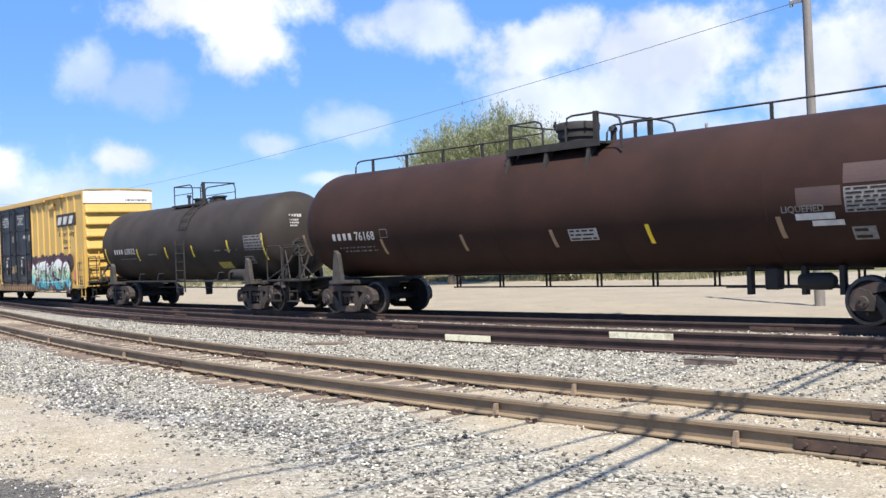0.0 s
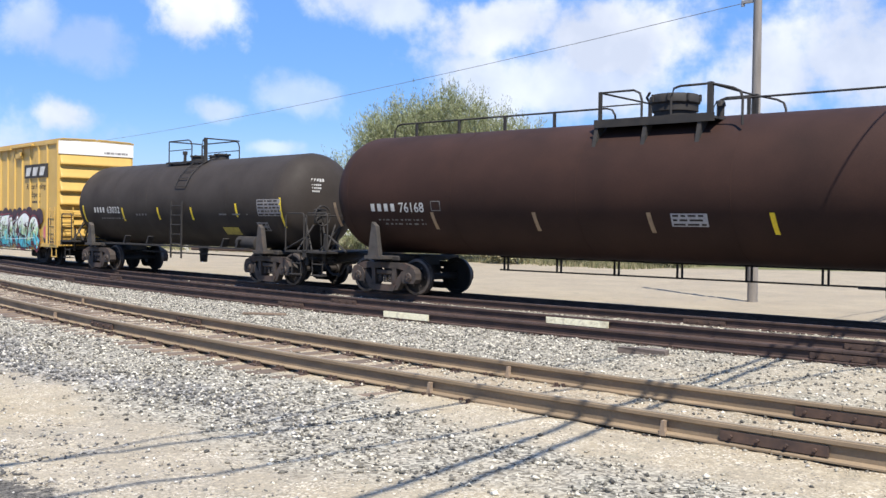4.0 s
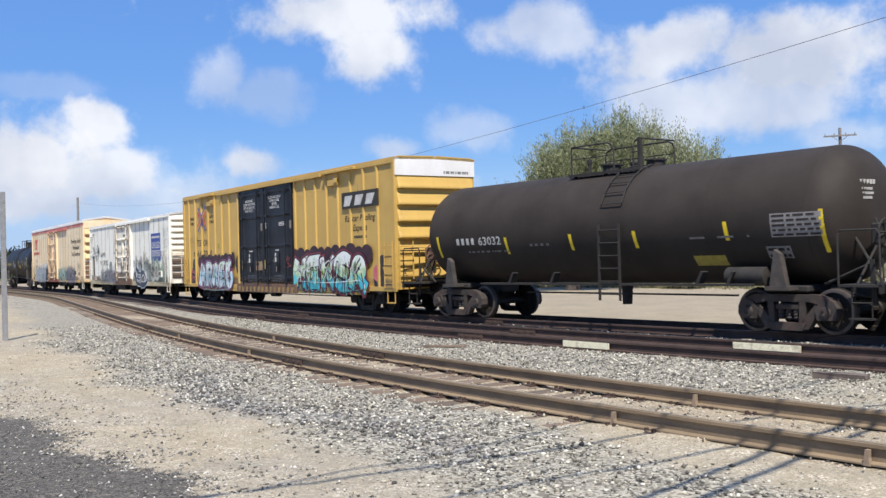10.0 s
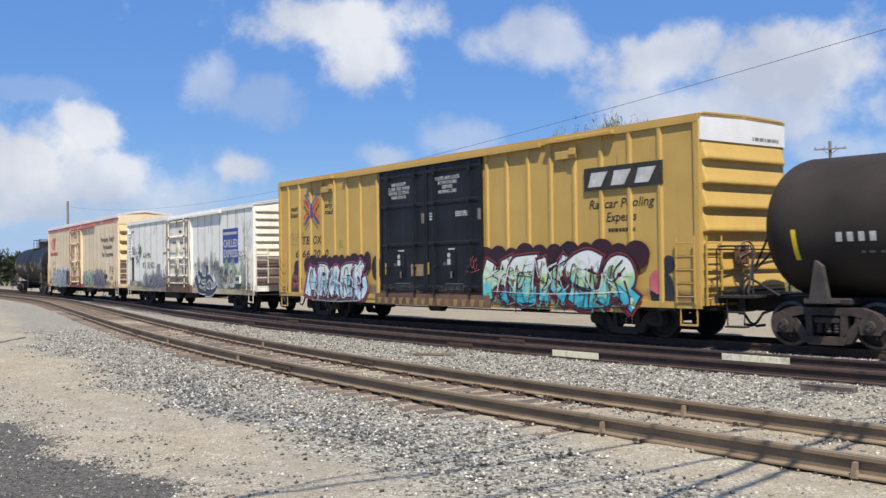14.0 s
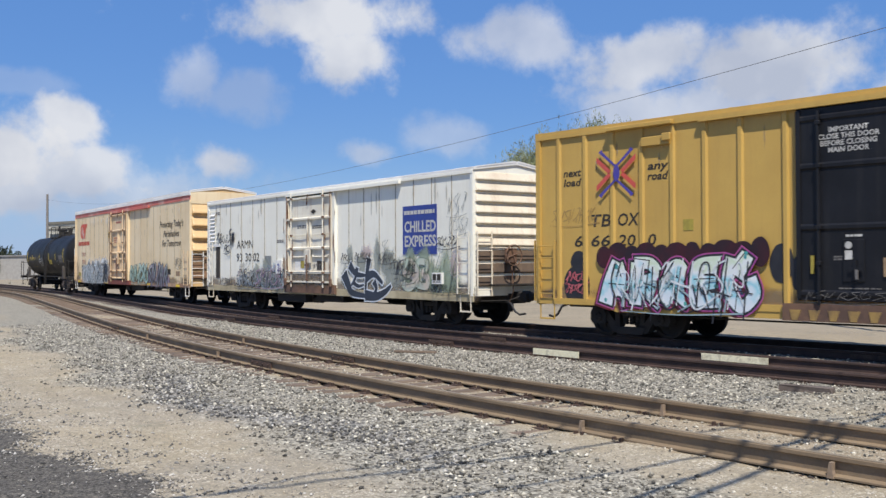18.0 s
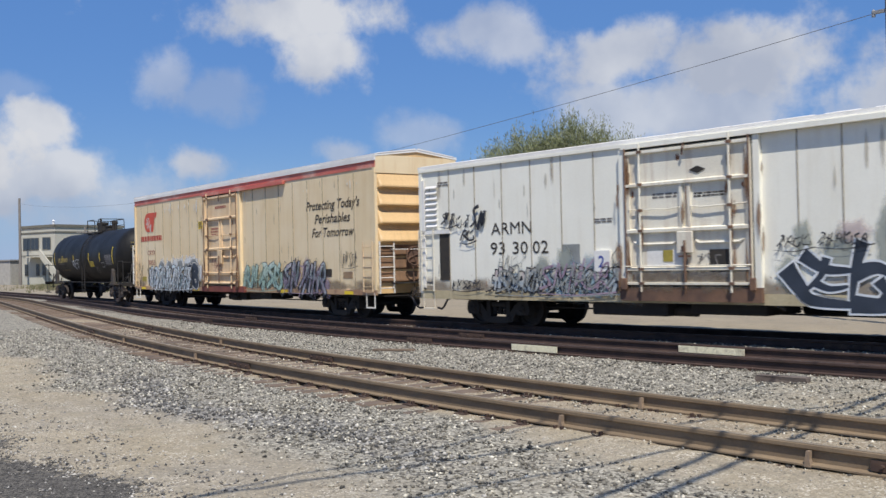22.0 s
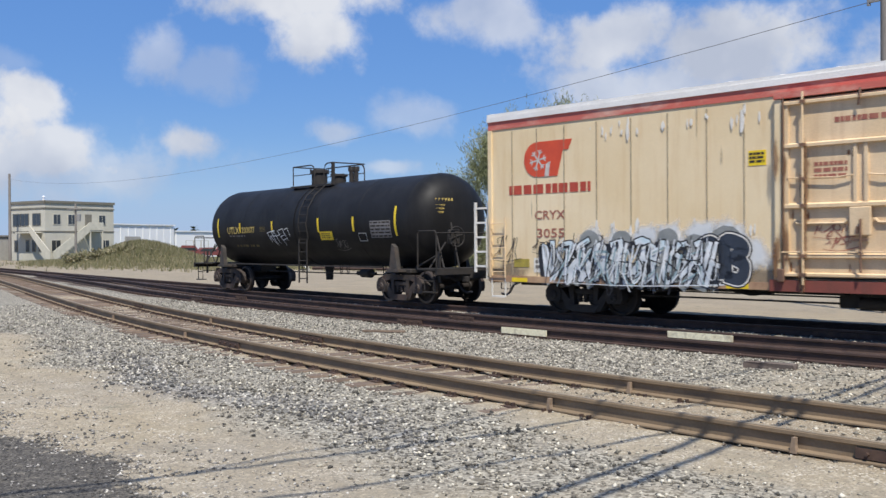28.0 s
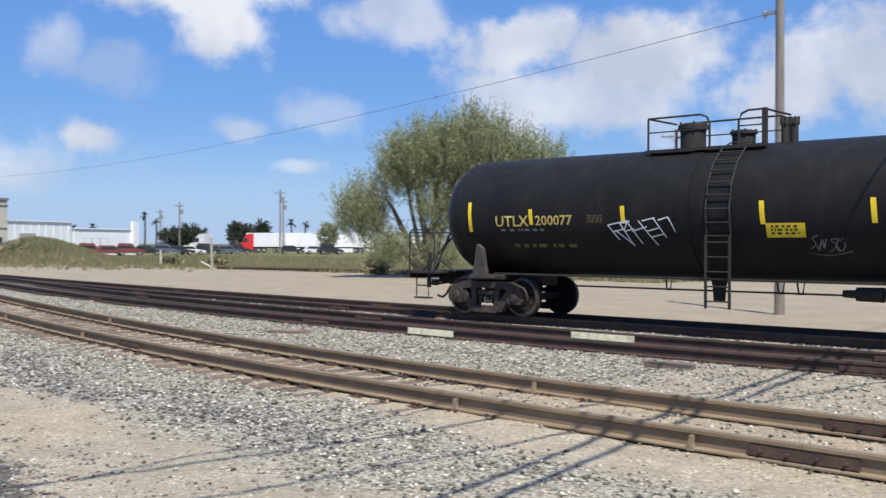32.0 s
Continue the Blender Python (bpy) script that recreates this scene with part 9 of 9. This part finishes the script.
big_tree()
small_tree("dark_tree", "dark rounded cypress-like tree behind the parked vehicles", -178, 112, ((0, 0, 3.0, 5.0, 4, 2.3, 0.6), (-3.6, -1, 2.6, 3.0, 3, 1.9, 0.4)), M_LEAFDARK, 900, 0.32, 4, 2.0, r=0.4)
small_tree("dark_tree", "dark ragged conifer behind the freight yard", -187, 133, ((0, 0, 3.2, 4.6, 4, 2.4, 0.55), (3.5, 2, 4.6, 1.6, 1.6, 2.0, 0.2), (-2, -1, 4.4, 2, 2, 1.8, 0.25)), M_LEAFDARK, 900, 0.34, 6, 2.4, r=0.4)
small_tree("dark_tree", "dark shrubby trees beyond the track end", -150, 40.5, ((0, 0, 2.2, 3.0, 3, 1.9, 0.6), (-2, -3, 2.4, 3.0, 3, 2.0, 0.4)), M_LEAFDARK, 700, 0.3, 8, 1.8)
small_tree("pale_tree", "small pale green tree in the freight yard", -140, 118, ((0, 0, 3.2, 1.8, 1.8, 2.2, 1.0),), M_LEAF, 300, 0.24, 9, 2.0)
for k, (x, y, z, rx, rz) in enumerate(((-90.5, 34.6, 0.2, 1.1, 0.6), (-88.6, 36.0, 0.5, 1.3, 0.6), (-87.0, 37.6, 1.0, 1.2, 0.55), (-84.6, 38.0, 0.9, 1.1, 0.5), (-82.6, 38.6, 0.6, 1.0, 0.5), (-92.0, 36.0, 0.3, 1.0, 0.5), (-94.5, 37.0, 0.3, 1.2, 0.6), (-70.0, 42.5, 0, 0.7, 0.5), (-64.0, 43.0, 0, 0.7, 0.5), (-33.0, 42.0, 0, 1.2, 0.9), (-30.0, 44.0, 0, 1.4, 1.0), (-44.0, 41.0, 0, 0.9, 0.7), (-26.0, 46.0, 0, 1.2, 0.8))):
    shrub(x, y, z, rx, rz, 20 + k)


def palm(x, y, h, seed):
    t = thing("palm_tree", "tall thin palm far beyond the yard", "palm tree", group="distant palms", m=pose(x, y, 0))
    rng = random.Random(seed)
    part("trunk", Shape().tube([(0, 0, 0), (0.1, 0, h * 0.5), (0.05, 0, h)], 0.3, 8, r2=0.2), M_BARK, t, smooth=True)
    for k in range(14):
        a, e = rng.uniform(0, 6.28), rng.uniform(-0.6, 1.1)
        d = Vector((math.cos(a) * math.cos(e), math.sin(a) * math.cos(e), math.sin(e)))
        side = d.cross(Vector((0, 0, 1))).normalized()
        pts = [Vector((0.05, 0, h)) + d * q - Vector((0, 0, 0.18 * q * q)) for q in (0, 0.6, 1.2, 1.8)]
        v, f = [], []
        for i, p in enumerate(pts):
            wd = (0.1, 0.32, 0.3, 0.05)[i]
            v += [p - side * wd, p + side * wd]
        f = [(2 * i, 2 * i + 1, 2 * i + 3, 2 * i + 2) for i in range(3)]
        part("frond", Shape().add(v, f), M_LEAFDARK, t)


for k, (x, y, h) in enumerate(((-225.4, 129.6, 8.8), (-224.0, 132.0, 7.6), (-205, 160, 7.4), (-203, 163, 7.0), (-230, 118, 6.0), (-228, 112, 5.4))):
    palm(x, y, h, k)
for x, y, h in ((-161.5, 100.0, 9.6), (-135.1, 103.1, 11.2), (-150.7, 115.7, 10.6), (-197.7, 117.5, 9.6), (-121.4, 46.4, 7.2)):
    utility_pole("distant_pole", "distant utility pole with crossarm and transformer", x, y, h, 0.17, arm=1.0, rz=40, transformer=True)
utility_pole("distant_pole", "distant utility pole with crossarm and transformer", -45.0, 78.0, 12.2, 0.18, arm=1.3, rz=30)


# ---- buildings and vehicles beyond the field ----
M_STUCCO = mat("cream_grey_stucco", (0.54, 0.515, 0.43), (0.47, 0.445, 0.37), 0.9, 0, 0.4, stain=(0.3, 0.28, 0.23), stain_amount=0.3)
M_TRIM = mat("dark_olive_trim", (0.2, 0.185, 0.145), (0.15, 0.14, 0.115), 0.8, 0, 3)
M_CREAMTRIM = mat("pale_cream_stair_paint", (0.6, 0.56, 0.46), (0.5, 0.47, 0.38), 0.8, 0, 2)
M_WAREHOUSE = mat("white_warehouse_sheet", (0.88, 0.88, 0.87), (0.82, 0.82, 0.81), 0.7, 0, 0.3)
M_TRAILER = mat("white_trailer_sheet", (0.78, 0.79, 0.8), (0.68, 0.69, 0.7), 0.5, 0, 0.5)
M_ROOFGREY = mat("grey_flat_roof", (0.3, 0.29, 0.28), (0.22, 0.21, 0.2), 0.9, 0, 0.5)
M_TYRE = mat("black_tyre_rubber", (0.02, 0.02, 0.02), (0.035, 0.035, 0.035), 0.9, 0, 5)
M_CONCRETE = mat("pale_concrete", (0.42, 0.4, 0.36), (0.34, 0.32, 0.29), 0.9, 0, 2)


def glass(name, tint):
    m = bpy.data.materials.new(name)
    m.use_nodes = True
    p = m.node_tree.nodes["Principled BSDF"]
    p.inputs["Base Color"].default_value, p.inputs["Roughness"].default_value, p.inputs["Metallic"].default_value = (*tint, 1), 0.08, 0.0
    p.inputs["Specular IOR Level"].default_value = 0.8
    return m


M_GLASS = glass("dark_window_glass", (0.03, 0.035, 0.04))


def office():
    e1, e2 = Vector((-0.25, 0.968, 0)), Vector((-0.968, -0.25, 0))
    b = thing("office_building", "two-storey cream stucco office building with outside stairs", "building", m=Matrix.Translation((-130.2, 45.8, 0)) @ Matrix(((e1.x, e2.x, 0, 0), (e1.y, e2.y, 0, 0), (0, 0, 1, 0), (0, 0, 0, 1))))
    W, D, H = 10.6, 7.6, 7.75
    part("front_wall", Shape().box(0, W, 0, 0.3, -0.3, H - 0.25), M_STUCCO, b)
    part("side_wall", Shape().box(0, 0.3, 0.3, D, -0.3, H - 0.25), M_STUCCO, b)
    part("back_wall", Shape().box(0.3, W, D - 0.3, D, -0.3, H - 0.25), M_STUCCO, b)
    part("far_wall", Shape().box(W - 0.3, W, 0.3, D - 0.3, -0.3, H - 0.25), M_STUCCO, b)
    part("roof", Shape().box(0.3, W - 0.3, 0.3, D - 0.3, H - 0.6, H - 0.4), M_ROOFGREY, b)
    for z, h, o in ((H - 0.25, 0.22, 0.14), (6.75, 0.16, 0.08), (3.7, 0.16, 0.06)):
        part("cornice", Shape().box(-o, W + o, -o, 0.0 - 0.003, z, z + h).box(-o, -0.003, -o, D + o, z, z + h), M_TRIM, b)
    part("parapet_cap", Shape().box(-0.14, W + 0.14, -0.13, 0.32, H - 0.03, H + 0.06).box(-0.14, 0.32, 0.32, D, H - 0.03, H + 0.06), M_TRIM, b)

    def window(x, z, w, h, side=False, nm="window"):
        f = Shape()
        g = Shape()
        if side:
            f.box(-0.05, -0.003, x - 0.08, x + w + 0.08, z - 0.08, z + h + 0.08)
            g.box(-0.062, -0.051, x, x + w / 2 - 0.03, z, z + h).box(-0.062, -0.051, x + w / 2 + 0.03, x + w, z, z + h)
        else:
            f.box(x - 0.08, x + w + 0.08, -0.05, -0.003, z - 0.08, z + h + 0.08)
            g.box(x, x + w / 2 - 0.03, -0.062, -0.051, z, z + h).box(x + w / 2 + 0.03, x + w, -0.062, -0.051, z, z + h)
        wn = part(nm, f, M_TRIM if side else M_CREAMTRIM, b)
        part("pane", g, M_GLASS, wn)
    for x, w in ((1.2, 1.0), (3.4, 1.1), (8.2, 1.0)):
        window(x, 4.75, w, 1.25)
    for x, w in ((0.9, 1.3), (8.6, 1.2)):
        window(x, 1.2, w, 1.4)
    for x in (1.0, 3.6, 5.4):
        window(x, 4.6, 1.7, 1.5, True)
    for x in (0.8, 2.2, 3.6, 6.2):
        window(x, 1.2, 0.6, 1.4, True)
    # outside stair up to the first floor landing
    part("landing", Shape().box(5.6, 7.7, -1.6, -0.003, 3.75, 3.95), M_CREAMTRIM, b)
    part("door", Shape().box(6.0, 7.0, -0.06, -0.003, 3.95, 6.1), M_TRIM, b)
    part("landing_parapet", Shape().box(5.6, 7.7, -1.66, -1.56, 3.95, 5.0).box(7.6, 7.7, -1.56, -0.01, 3.95, 5.0), M_CREAMTRIM, b)
    part("stair_flank", Shape().prism([(5.6, 5.0), (5.6, 3.75), (0.6, 0.2), (0.1, 0.2), (0.1, 1.2)], -1.66, -1.56), M_CREAMTRIM, b)
    for i in range(16):
        x = 5.55 - i * 0.31
        part("stair_tread", Shape().box(x - 0.31, x, -1.55, -0.3, 3.55 - i * 0.22, 3.62 - i * 0.22), M_CONCRETE, b)
    for x in (5.7, 7.6):
        part("stair_post", Shape().box(x - 0.08, x + 0.08, -1.62, -1.46, -0.2, 3.75), M_CREAMTRIM, b)
    part("side_stair_flank", Shape().prism([(1.6, 4.6), (1.6, 3.6), (-2.2, 0.2), (-2.8, 0.2), (-2.8, 1.2)], -1.3, -1.2, "yz"), M_CREAMTRIM, b)
    part("side_awning", Shape().box(-1.2, -0.01, 0.6, 5.5, 3.55, 3.7), M_CREAMTRIM, b)
    part("roof_vent", Shape().lathe([(H - 0.5, 0.16), (H + 0.6, 0.16), (H + 0.62, 0.24), (H + 0.85, 0.0)], "z", 10, (1.8, 3.0, 0)), M_TRAILER, b)


office()


def slab(name, label, p0, p1, depth, h, material, roof, group=""):
    a, c = Vector((*p0, 0)), Vector((*p1, 0))
    d = (c - a).normalized()
    n = Vector((-d.y, d.x, 0))
    if n.dot(a) < 0:
        n = -n
    L = (c - a).length
    b = thing(name, label, "building", group, m=Matrix.Translation(a) @ Matrix(((d.x, n.x, 0, 0), (d.y, n.y, 0, 0), (0, 0, 1, 0), (0, 0, 0, 1))))
    part("wall", Shape().box(0, L, 0, depth, -0.3, h), material, b)
    part("roof", Shape().box(-0.15, L + 0.15, -0.15, depth + 0.15, h, h + 0.18), roof, b)
    return b, L


wh, L = slab("white_warehouse", "long low white metal warehouse", (-137.6, 57.4), (-144.0, 70.5), 16, 4.9, M_WAREHOUSE, M_WAREHOUSE)
for k in range(9):
    part("wall_rib", Shape().box(L * (k + 0.5) / 9 - 0.05, L * (k + 0.5) / 9 + 0.05, -0.06, -0.002, 0, 4.85), M_WAREHOUSE, wh)
part("roller_door", Shape().box(3.2, 6.6, -0.1, -0.061, -0.2, 3.2), M_CONCRETE, wh)
wh, L = slab("white_annex", "low white warehouse annex with plain walls", (-144.2, 71.0), (-149.6, 84.4), 14, 4.0, M_WAREHOUSE, M_WAREHOUSE)
part("end_tower", Shape().box(L - 1.3, L + 0.2, -0.4, -0.02, -0.3, 5.4), M_WAREHOUSE, wh)
for k in range(3):
    part("gate_frame", Shape().tube([(0.5 + k * 1.8, -1.5, 0), (0.5 + k * 1.8, -1.5, 2.6), (2.2 + k * 1.8, -1.5, 2.6), (2.2 + k * 1.8, -1.5, 0)], 0.05, 5), M_CONCRETE, wh)
sh_, L = slab("yard_shed", "low pale shed with a grey roof in the freight yard", (-176, 132), (-150, 160), 12, 3.6, M_TRAILER, M_ROOFGREY)
sh_, L = slab("cream_shed", "small cream shed seen between the tank cars", (-30, 72), (-12, 76), 8, 3.4, M_STUCCO, M_TRAILER)
sh_, L = slab("side_wall_block", "low pale block beside the office building", (-150, 39.5), (-139.5, 43.0), 6, 3.2, M_CONCRETE, M_ROOFGREY)


def wheel_parts(v, xs, ys, r):
    for x in xs:
        for y in ys:
            w = part("wheel", Shape().lathe([(-0.12, 0.0), (-0.12, r * 0.9), (-0.09, r), (0.09, r), (0.12, r * 0.9), (0.12, 0.0)], "y", 14, (x, y, r)), M_TYRE, v, smooth=True)
            part("rim", Shape().lathe([(-0.135, 0.0), (-0.135, r * 0.55), (-0.121, r * 0.6)], "y", 10, (x, y, r)).lathe([(0.135, 0.0), (0.135, r * 0.55), (0.121, r * 0.6)], "y", 10, (x, y, r)), M_CERAMIC, w)


def parked_car(x, y, rz, paint, label, van=False):
    v = thing("parked_car", label, "car", group="vehicles parked beyond the field", m=pose(x, y, 0, 0, 0, rz))
    h = 1.0 if van else 0.85
    low = [(-2.2, 0.35), (2.2, 0.35), (2.25, 0.7), (1.3, h), (-2.1, h + 0.05), (-2.25, 0.6)]
    part("body", Shape().prism(low, -0.9, 0.9), paint, v)
    top = [(0.95, h), (0.35, 1.5 if not van else 1.8), (-1.5, 1.5 if not van else 1.85), (-2.05, h)]
    part("cabin", Shape().prism(top, -0.78, 0.78), paint, v)
    for k in (-1, 1):
        part("side_window", Shape().prism([(0.78, h + 0.06), (0.3, h + 0.48), (-1.4, h + 0.5), (-1.8, h + 0.08)], k * 0.781, k * 0.79), M_GLASS, v)
    wheel_parts(v, (-1.35, 1.4), (-0.85, 0.85), 0.34)


CARPAINT = {"maroon": mat("maroon_car_paint", (0.2, 0.05, 0.045), (0.15, 0.04, 0.035), 0.5, 0, 1, coat=0.3), "dark": mat("dark_car_paint", (0.03, 0.032, 0.036), (0.02, 0.02, 0.022), 0.4, 0, 1, coat=0.4),
            "white": mat("white_car_paint", (0.7, 0.7, 0.7), (0.6, 0.6, 0.6), 0.4, 0, 1, coat=0.4), "blue": mat("grey_blue_car_paint", (0.1, 0.13, 0.17), (0.07, 0.09, 0.12), 0.4, 0, 1, coat=0.4),
            "red": mat("red_truck_paint", (0.6, 0.02, 0.02), (0.5, 0.02, 0.02), 0.4, 0, 1, coat=0.4)}
for az, dist, kind, rz, van in ((62.9, 150, "maroon", 60, True), (61.9, 150, "maroon", 75, False), (60.9, 152, "maroon", 60, True), (59.9, 155, "dark", 50, False), (59.0, 158, "blue", 60, True), (58.2, 160, "dark", 65, False), (57.6, 162, "white", 60, False), (56.7, 170, "dark", 50, True), (56.1, 175, "maroon", 60, False), (55.5, 172, "blue", 55, False), (54.95, 176, "dark", 55, True), (52.0, 178, "dark", 60, False), (50.6, 176, "white", 60, False), (49.8, 172, "dark", 60, True)):
    a = radians(az)
    parked_car(-dist * math.sin(a), dist * math.cos(a), rz, CARPAINT[kind], kind + " car parked in a row beyond the grass field", van)


def lorry(x, y, rz, paint, label, trailer=True):
    v = thing("semi_truck", label, "truck", group="trucks in the freight yard", m=pose(x, y, 0, 0, 0, rz))
    part("cab", Shape().prism([(2.6, 0.6), (2.6, 1.8), (1.4, 2.0), (1.0, 3.0), (0.2, 3.7), (-1.0, 3.8), (-1.0, 0.6)], -1.2, 1.2), paint, v)
    part("windscreen", Shape().prism([(1.36, 2.06), (1.02, 2.92), (0.2, 2.92), (0.2, 2.06)], -1.21, 1.21), M_GLASS, v)
    part("chassis", Shape().box(-3.6, 2.4, -0.5, 0.5, 0.55, 0.95), M_TYRE, v)
    wheel_parts(v, (1.7, -1.9, -3.0), (-1.05, 1.05), 0.5)
    if trailer:
        part("trailer_box", Shape().box(-14.5, -1.4, -1.28, 1.28, 1.15, 4.05, 0.04), M_TRAILER, v)
        wheel_parts(v, (-11.8, -13.0), (-1.05, 1.05), 0.5)


lorry(-162.5, 116.2, 235, CARPAINT["red"], "red semi truck cab parked without its trailer", False)
lorry(-172.0, 112.0, 200, CARPAINT["white"], "white semi truck with a dark windscreen", False)
for az, dist, rz in ((53.4, 206, 30), (51.9, 206, 40), (50.4, 204, 40), (48.9, 198, 42), (47.2, 192, 42)):
    a = radians(az)
    t = thing("white_trailer", "white box trailer parked in the freight yard", "trailer", group="parked trailers", m=pose(-dist * math.sin(a), dist * math.cos(a), 0, 0, 0, rz))
    part("box", Shape().box(-4.0, 4.0, -1.28, 1.28, 1.15, 4.0, 0.04), M_TRAILER, t)
    part("skid_rail", Shape().box(-3.8, 3.8, -0.4, 0.4, 0.9, 1.15), M_TYRE, t)
    part("landing_leg", Shape().box(-3.0, -2.85, -0.9, 0.9, 0.0, 1.15), M_CERAMIC, t)
    wheel_parts(t, (2.0, 3.1), (-1.05, 1.05), 0.5)

# ---- verge: pipe, stakes, post, grass ----
tagged(part("verge_pipe", Shape().tube([(-60, 40.2, 0.12), (-54, 41.2, 0.14), (-48, 42.6, 0.12), (-42, 43.4, 0.12)], 0.11, 8), M_IRON, smooth=True), "rusty pipe lying along the grass verge", "pipe")
for x, y, h, lean in ((-91.2, 43.0, 1.4, 4), (-89.5, 44.0, 1.6, -3), (-69.6, 41.4, 1.3, 0), (-57.6, 38.2, 2.4, 14)):
    ob = part("stake", Shape().box(-0.06, 0.06, -0.06, 0.06, -0.2, h, 0.01), M_CREAMTRIM)
    ob.matrix_basis = pose(x, y, 0, lean, lean * 0.6, 20)
    tagged(ob, "weathered pale wooden stake at the field edge", "stake", "stakes at the field edge")
tagged(part("fallen_rail", Shape().tube([(-60.5, 39.2, 0.55), (-58.0, 38.6, 0.1)], 0.05, 6), M_CREAMTRIM), "broken pale rail leaning near the stakes", "rail")
tagged(part("grey_post", Shape().box(-27.5, -27.38, 6.72, 6.84, -0.2, 3.9, 0.01), M_CERAMIC), "slim grey metal post beside the siding", "post")


def tufts(name, label, n, seed, where, size, material):
    rs = np.random.RandomState(seed)
    P = where(rs, n)
    lat = ground_height(P[:, 0], P[:, 1], lat_of(LINE_N, P[:, 0], P[:, 1])[0], lat_of(LINE_T, P[:, 0], P[:, 1])[0])
    m = len(P)
    k = 7
    base = np.concatenate([P, lat[:, None] - 0.02], 1)[:, None] + np.concatenate([0.12 * rs.randn(m, k, 2), np.zeros((m, k, 1))], 2)
    tip = base + np.concatenate([0.18 * rs.randn(m, k, 2), 0.6 + rs.rand(m, k, 1)], 2) * size
    side = np.concatenate([rs.randn(m, k, 2), np.zeros((m, k, 1))], 2) * 0.08 * size
    V = np.stack([base - side, base + side, tip], 2).reshape(-1, 3)
    F = np.arange(len(V)).reshape(-1, 3)
    me = bpy.data.meshes.new(name)
    me.vertices.add(len(V))
    me.vertices.foreach_set("co", V.ravel())
    me.loops.add(F.size)
    me.loops.foreach_set("vertex_index", F.ravel())
    me.polygons.add(len(F))
    me.polygons.foreach_set("loop_start", np.arange(0, F.size, 3))
    me.update()
    me.validate()
    me.materials.append(material)
    return tagged(link_mesh(name, me), label, "grass", kind="stuff")


M_GRASSBLADE = leaf_mat("verge_grass_blade", ((0.0, (0.08, 0.09, 0.035)), (0.5, (0.16, 0.15, 0.065)), (1.0, (0.3, 0.25, 0.15))))
tufts("verge_grass", "rough green and straw grass along the field", 16000, 5, lambda rs, n: np.stack([rs.uniform(-125, -25, n), 42.8 + 1.2 * np.sin(np.arange(n)) + 45 * rs.rand(n) ** 2.2], -1), 0.24, M_GRASSBLADE)
tufts("mound_grass", "weeds covering the low mound", 7000, 6, lambda rs, n: np.stack([-87 + 9 * rs.randn(n), 39.5 + 3 * rs.randn(n)], -1), 0.28, M_GRASSBLADE)


# ---- motion of the train ----
def car_pose(u, c, t):
    s = u + rolled(t)
    xa, ya, _ = on_track("T", s - c)
    xb, yb, _ = on_track("T", s + c)
    return pose((xa + xb) / 2, (ya + yb) / 2, Z_T, 0, 0, math.degrees(math.atan2(yb - ya, xb - xa)))


def motions():
    for car, u, c in cars:
        walk(car, [(0.5 * i, car_pose(u, c, 0.5 * i)) for i in range(65)])
    step = 4 / FPS
    for ws, sx in wheelsets:
        rows = []
        for i in range(241):
            t = min(i * step, 32.0)
            rows.append((t, pose(sx, 0, WHEEL_R, 0, math.degrees(rolled(t) / WHEEL_R), 0)))
        walk(ws, rows)


motions()
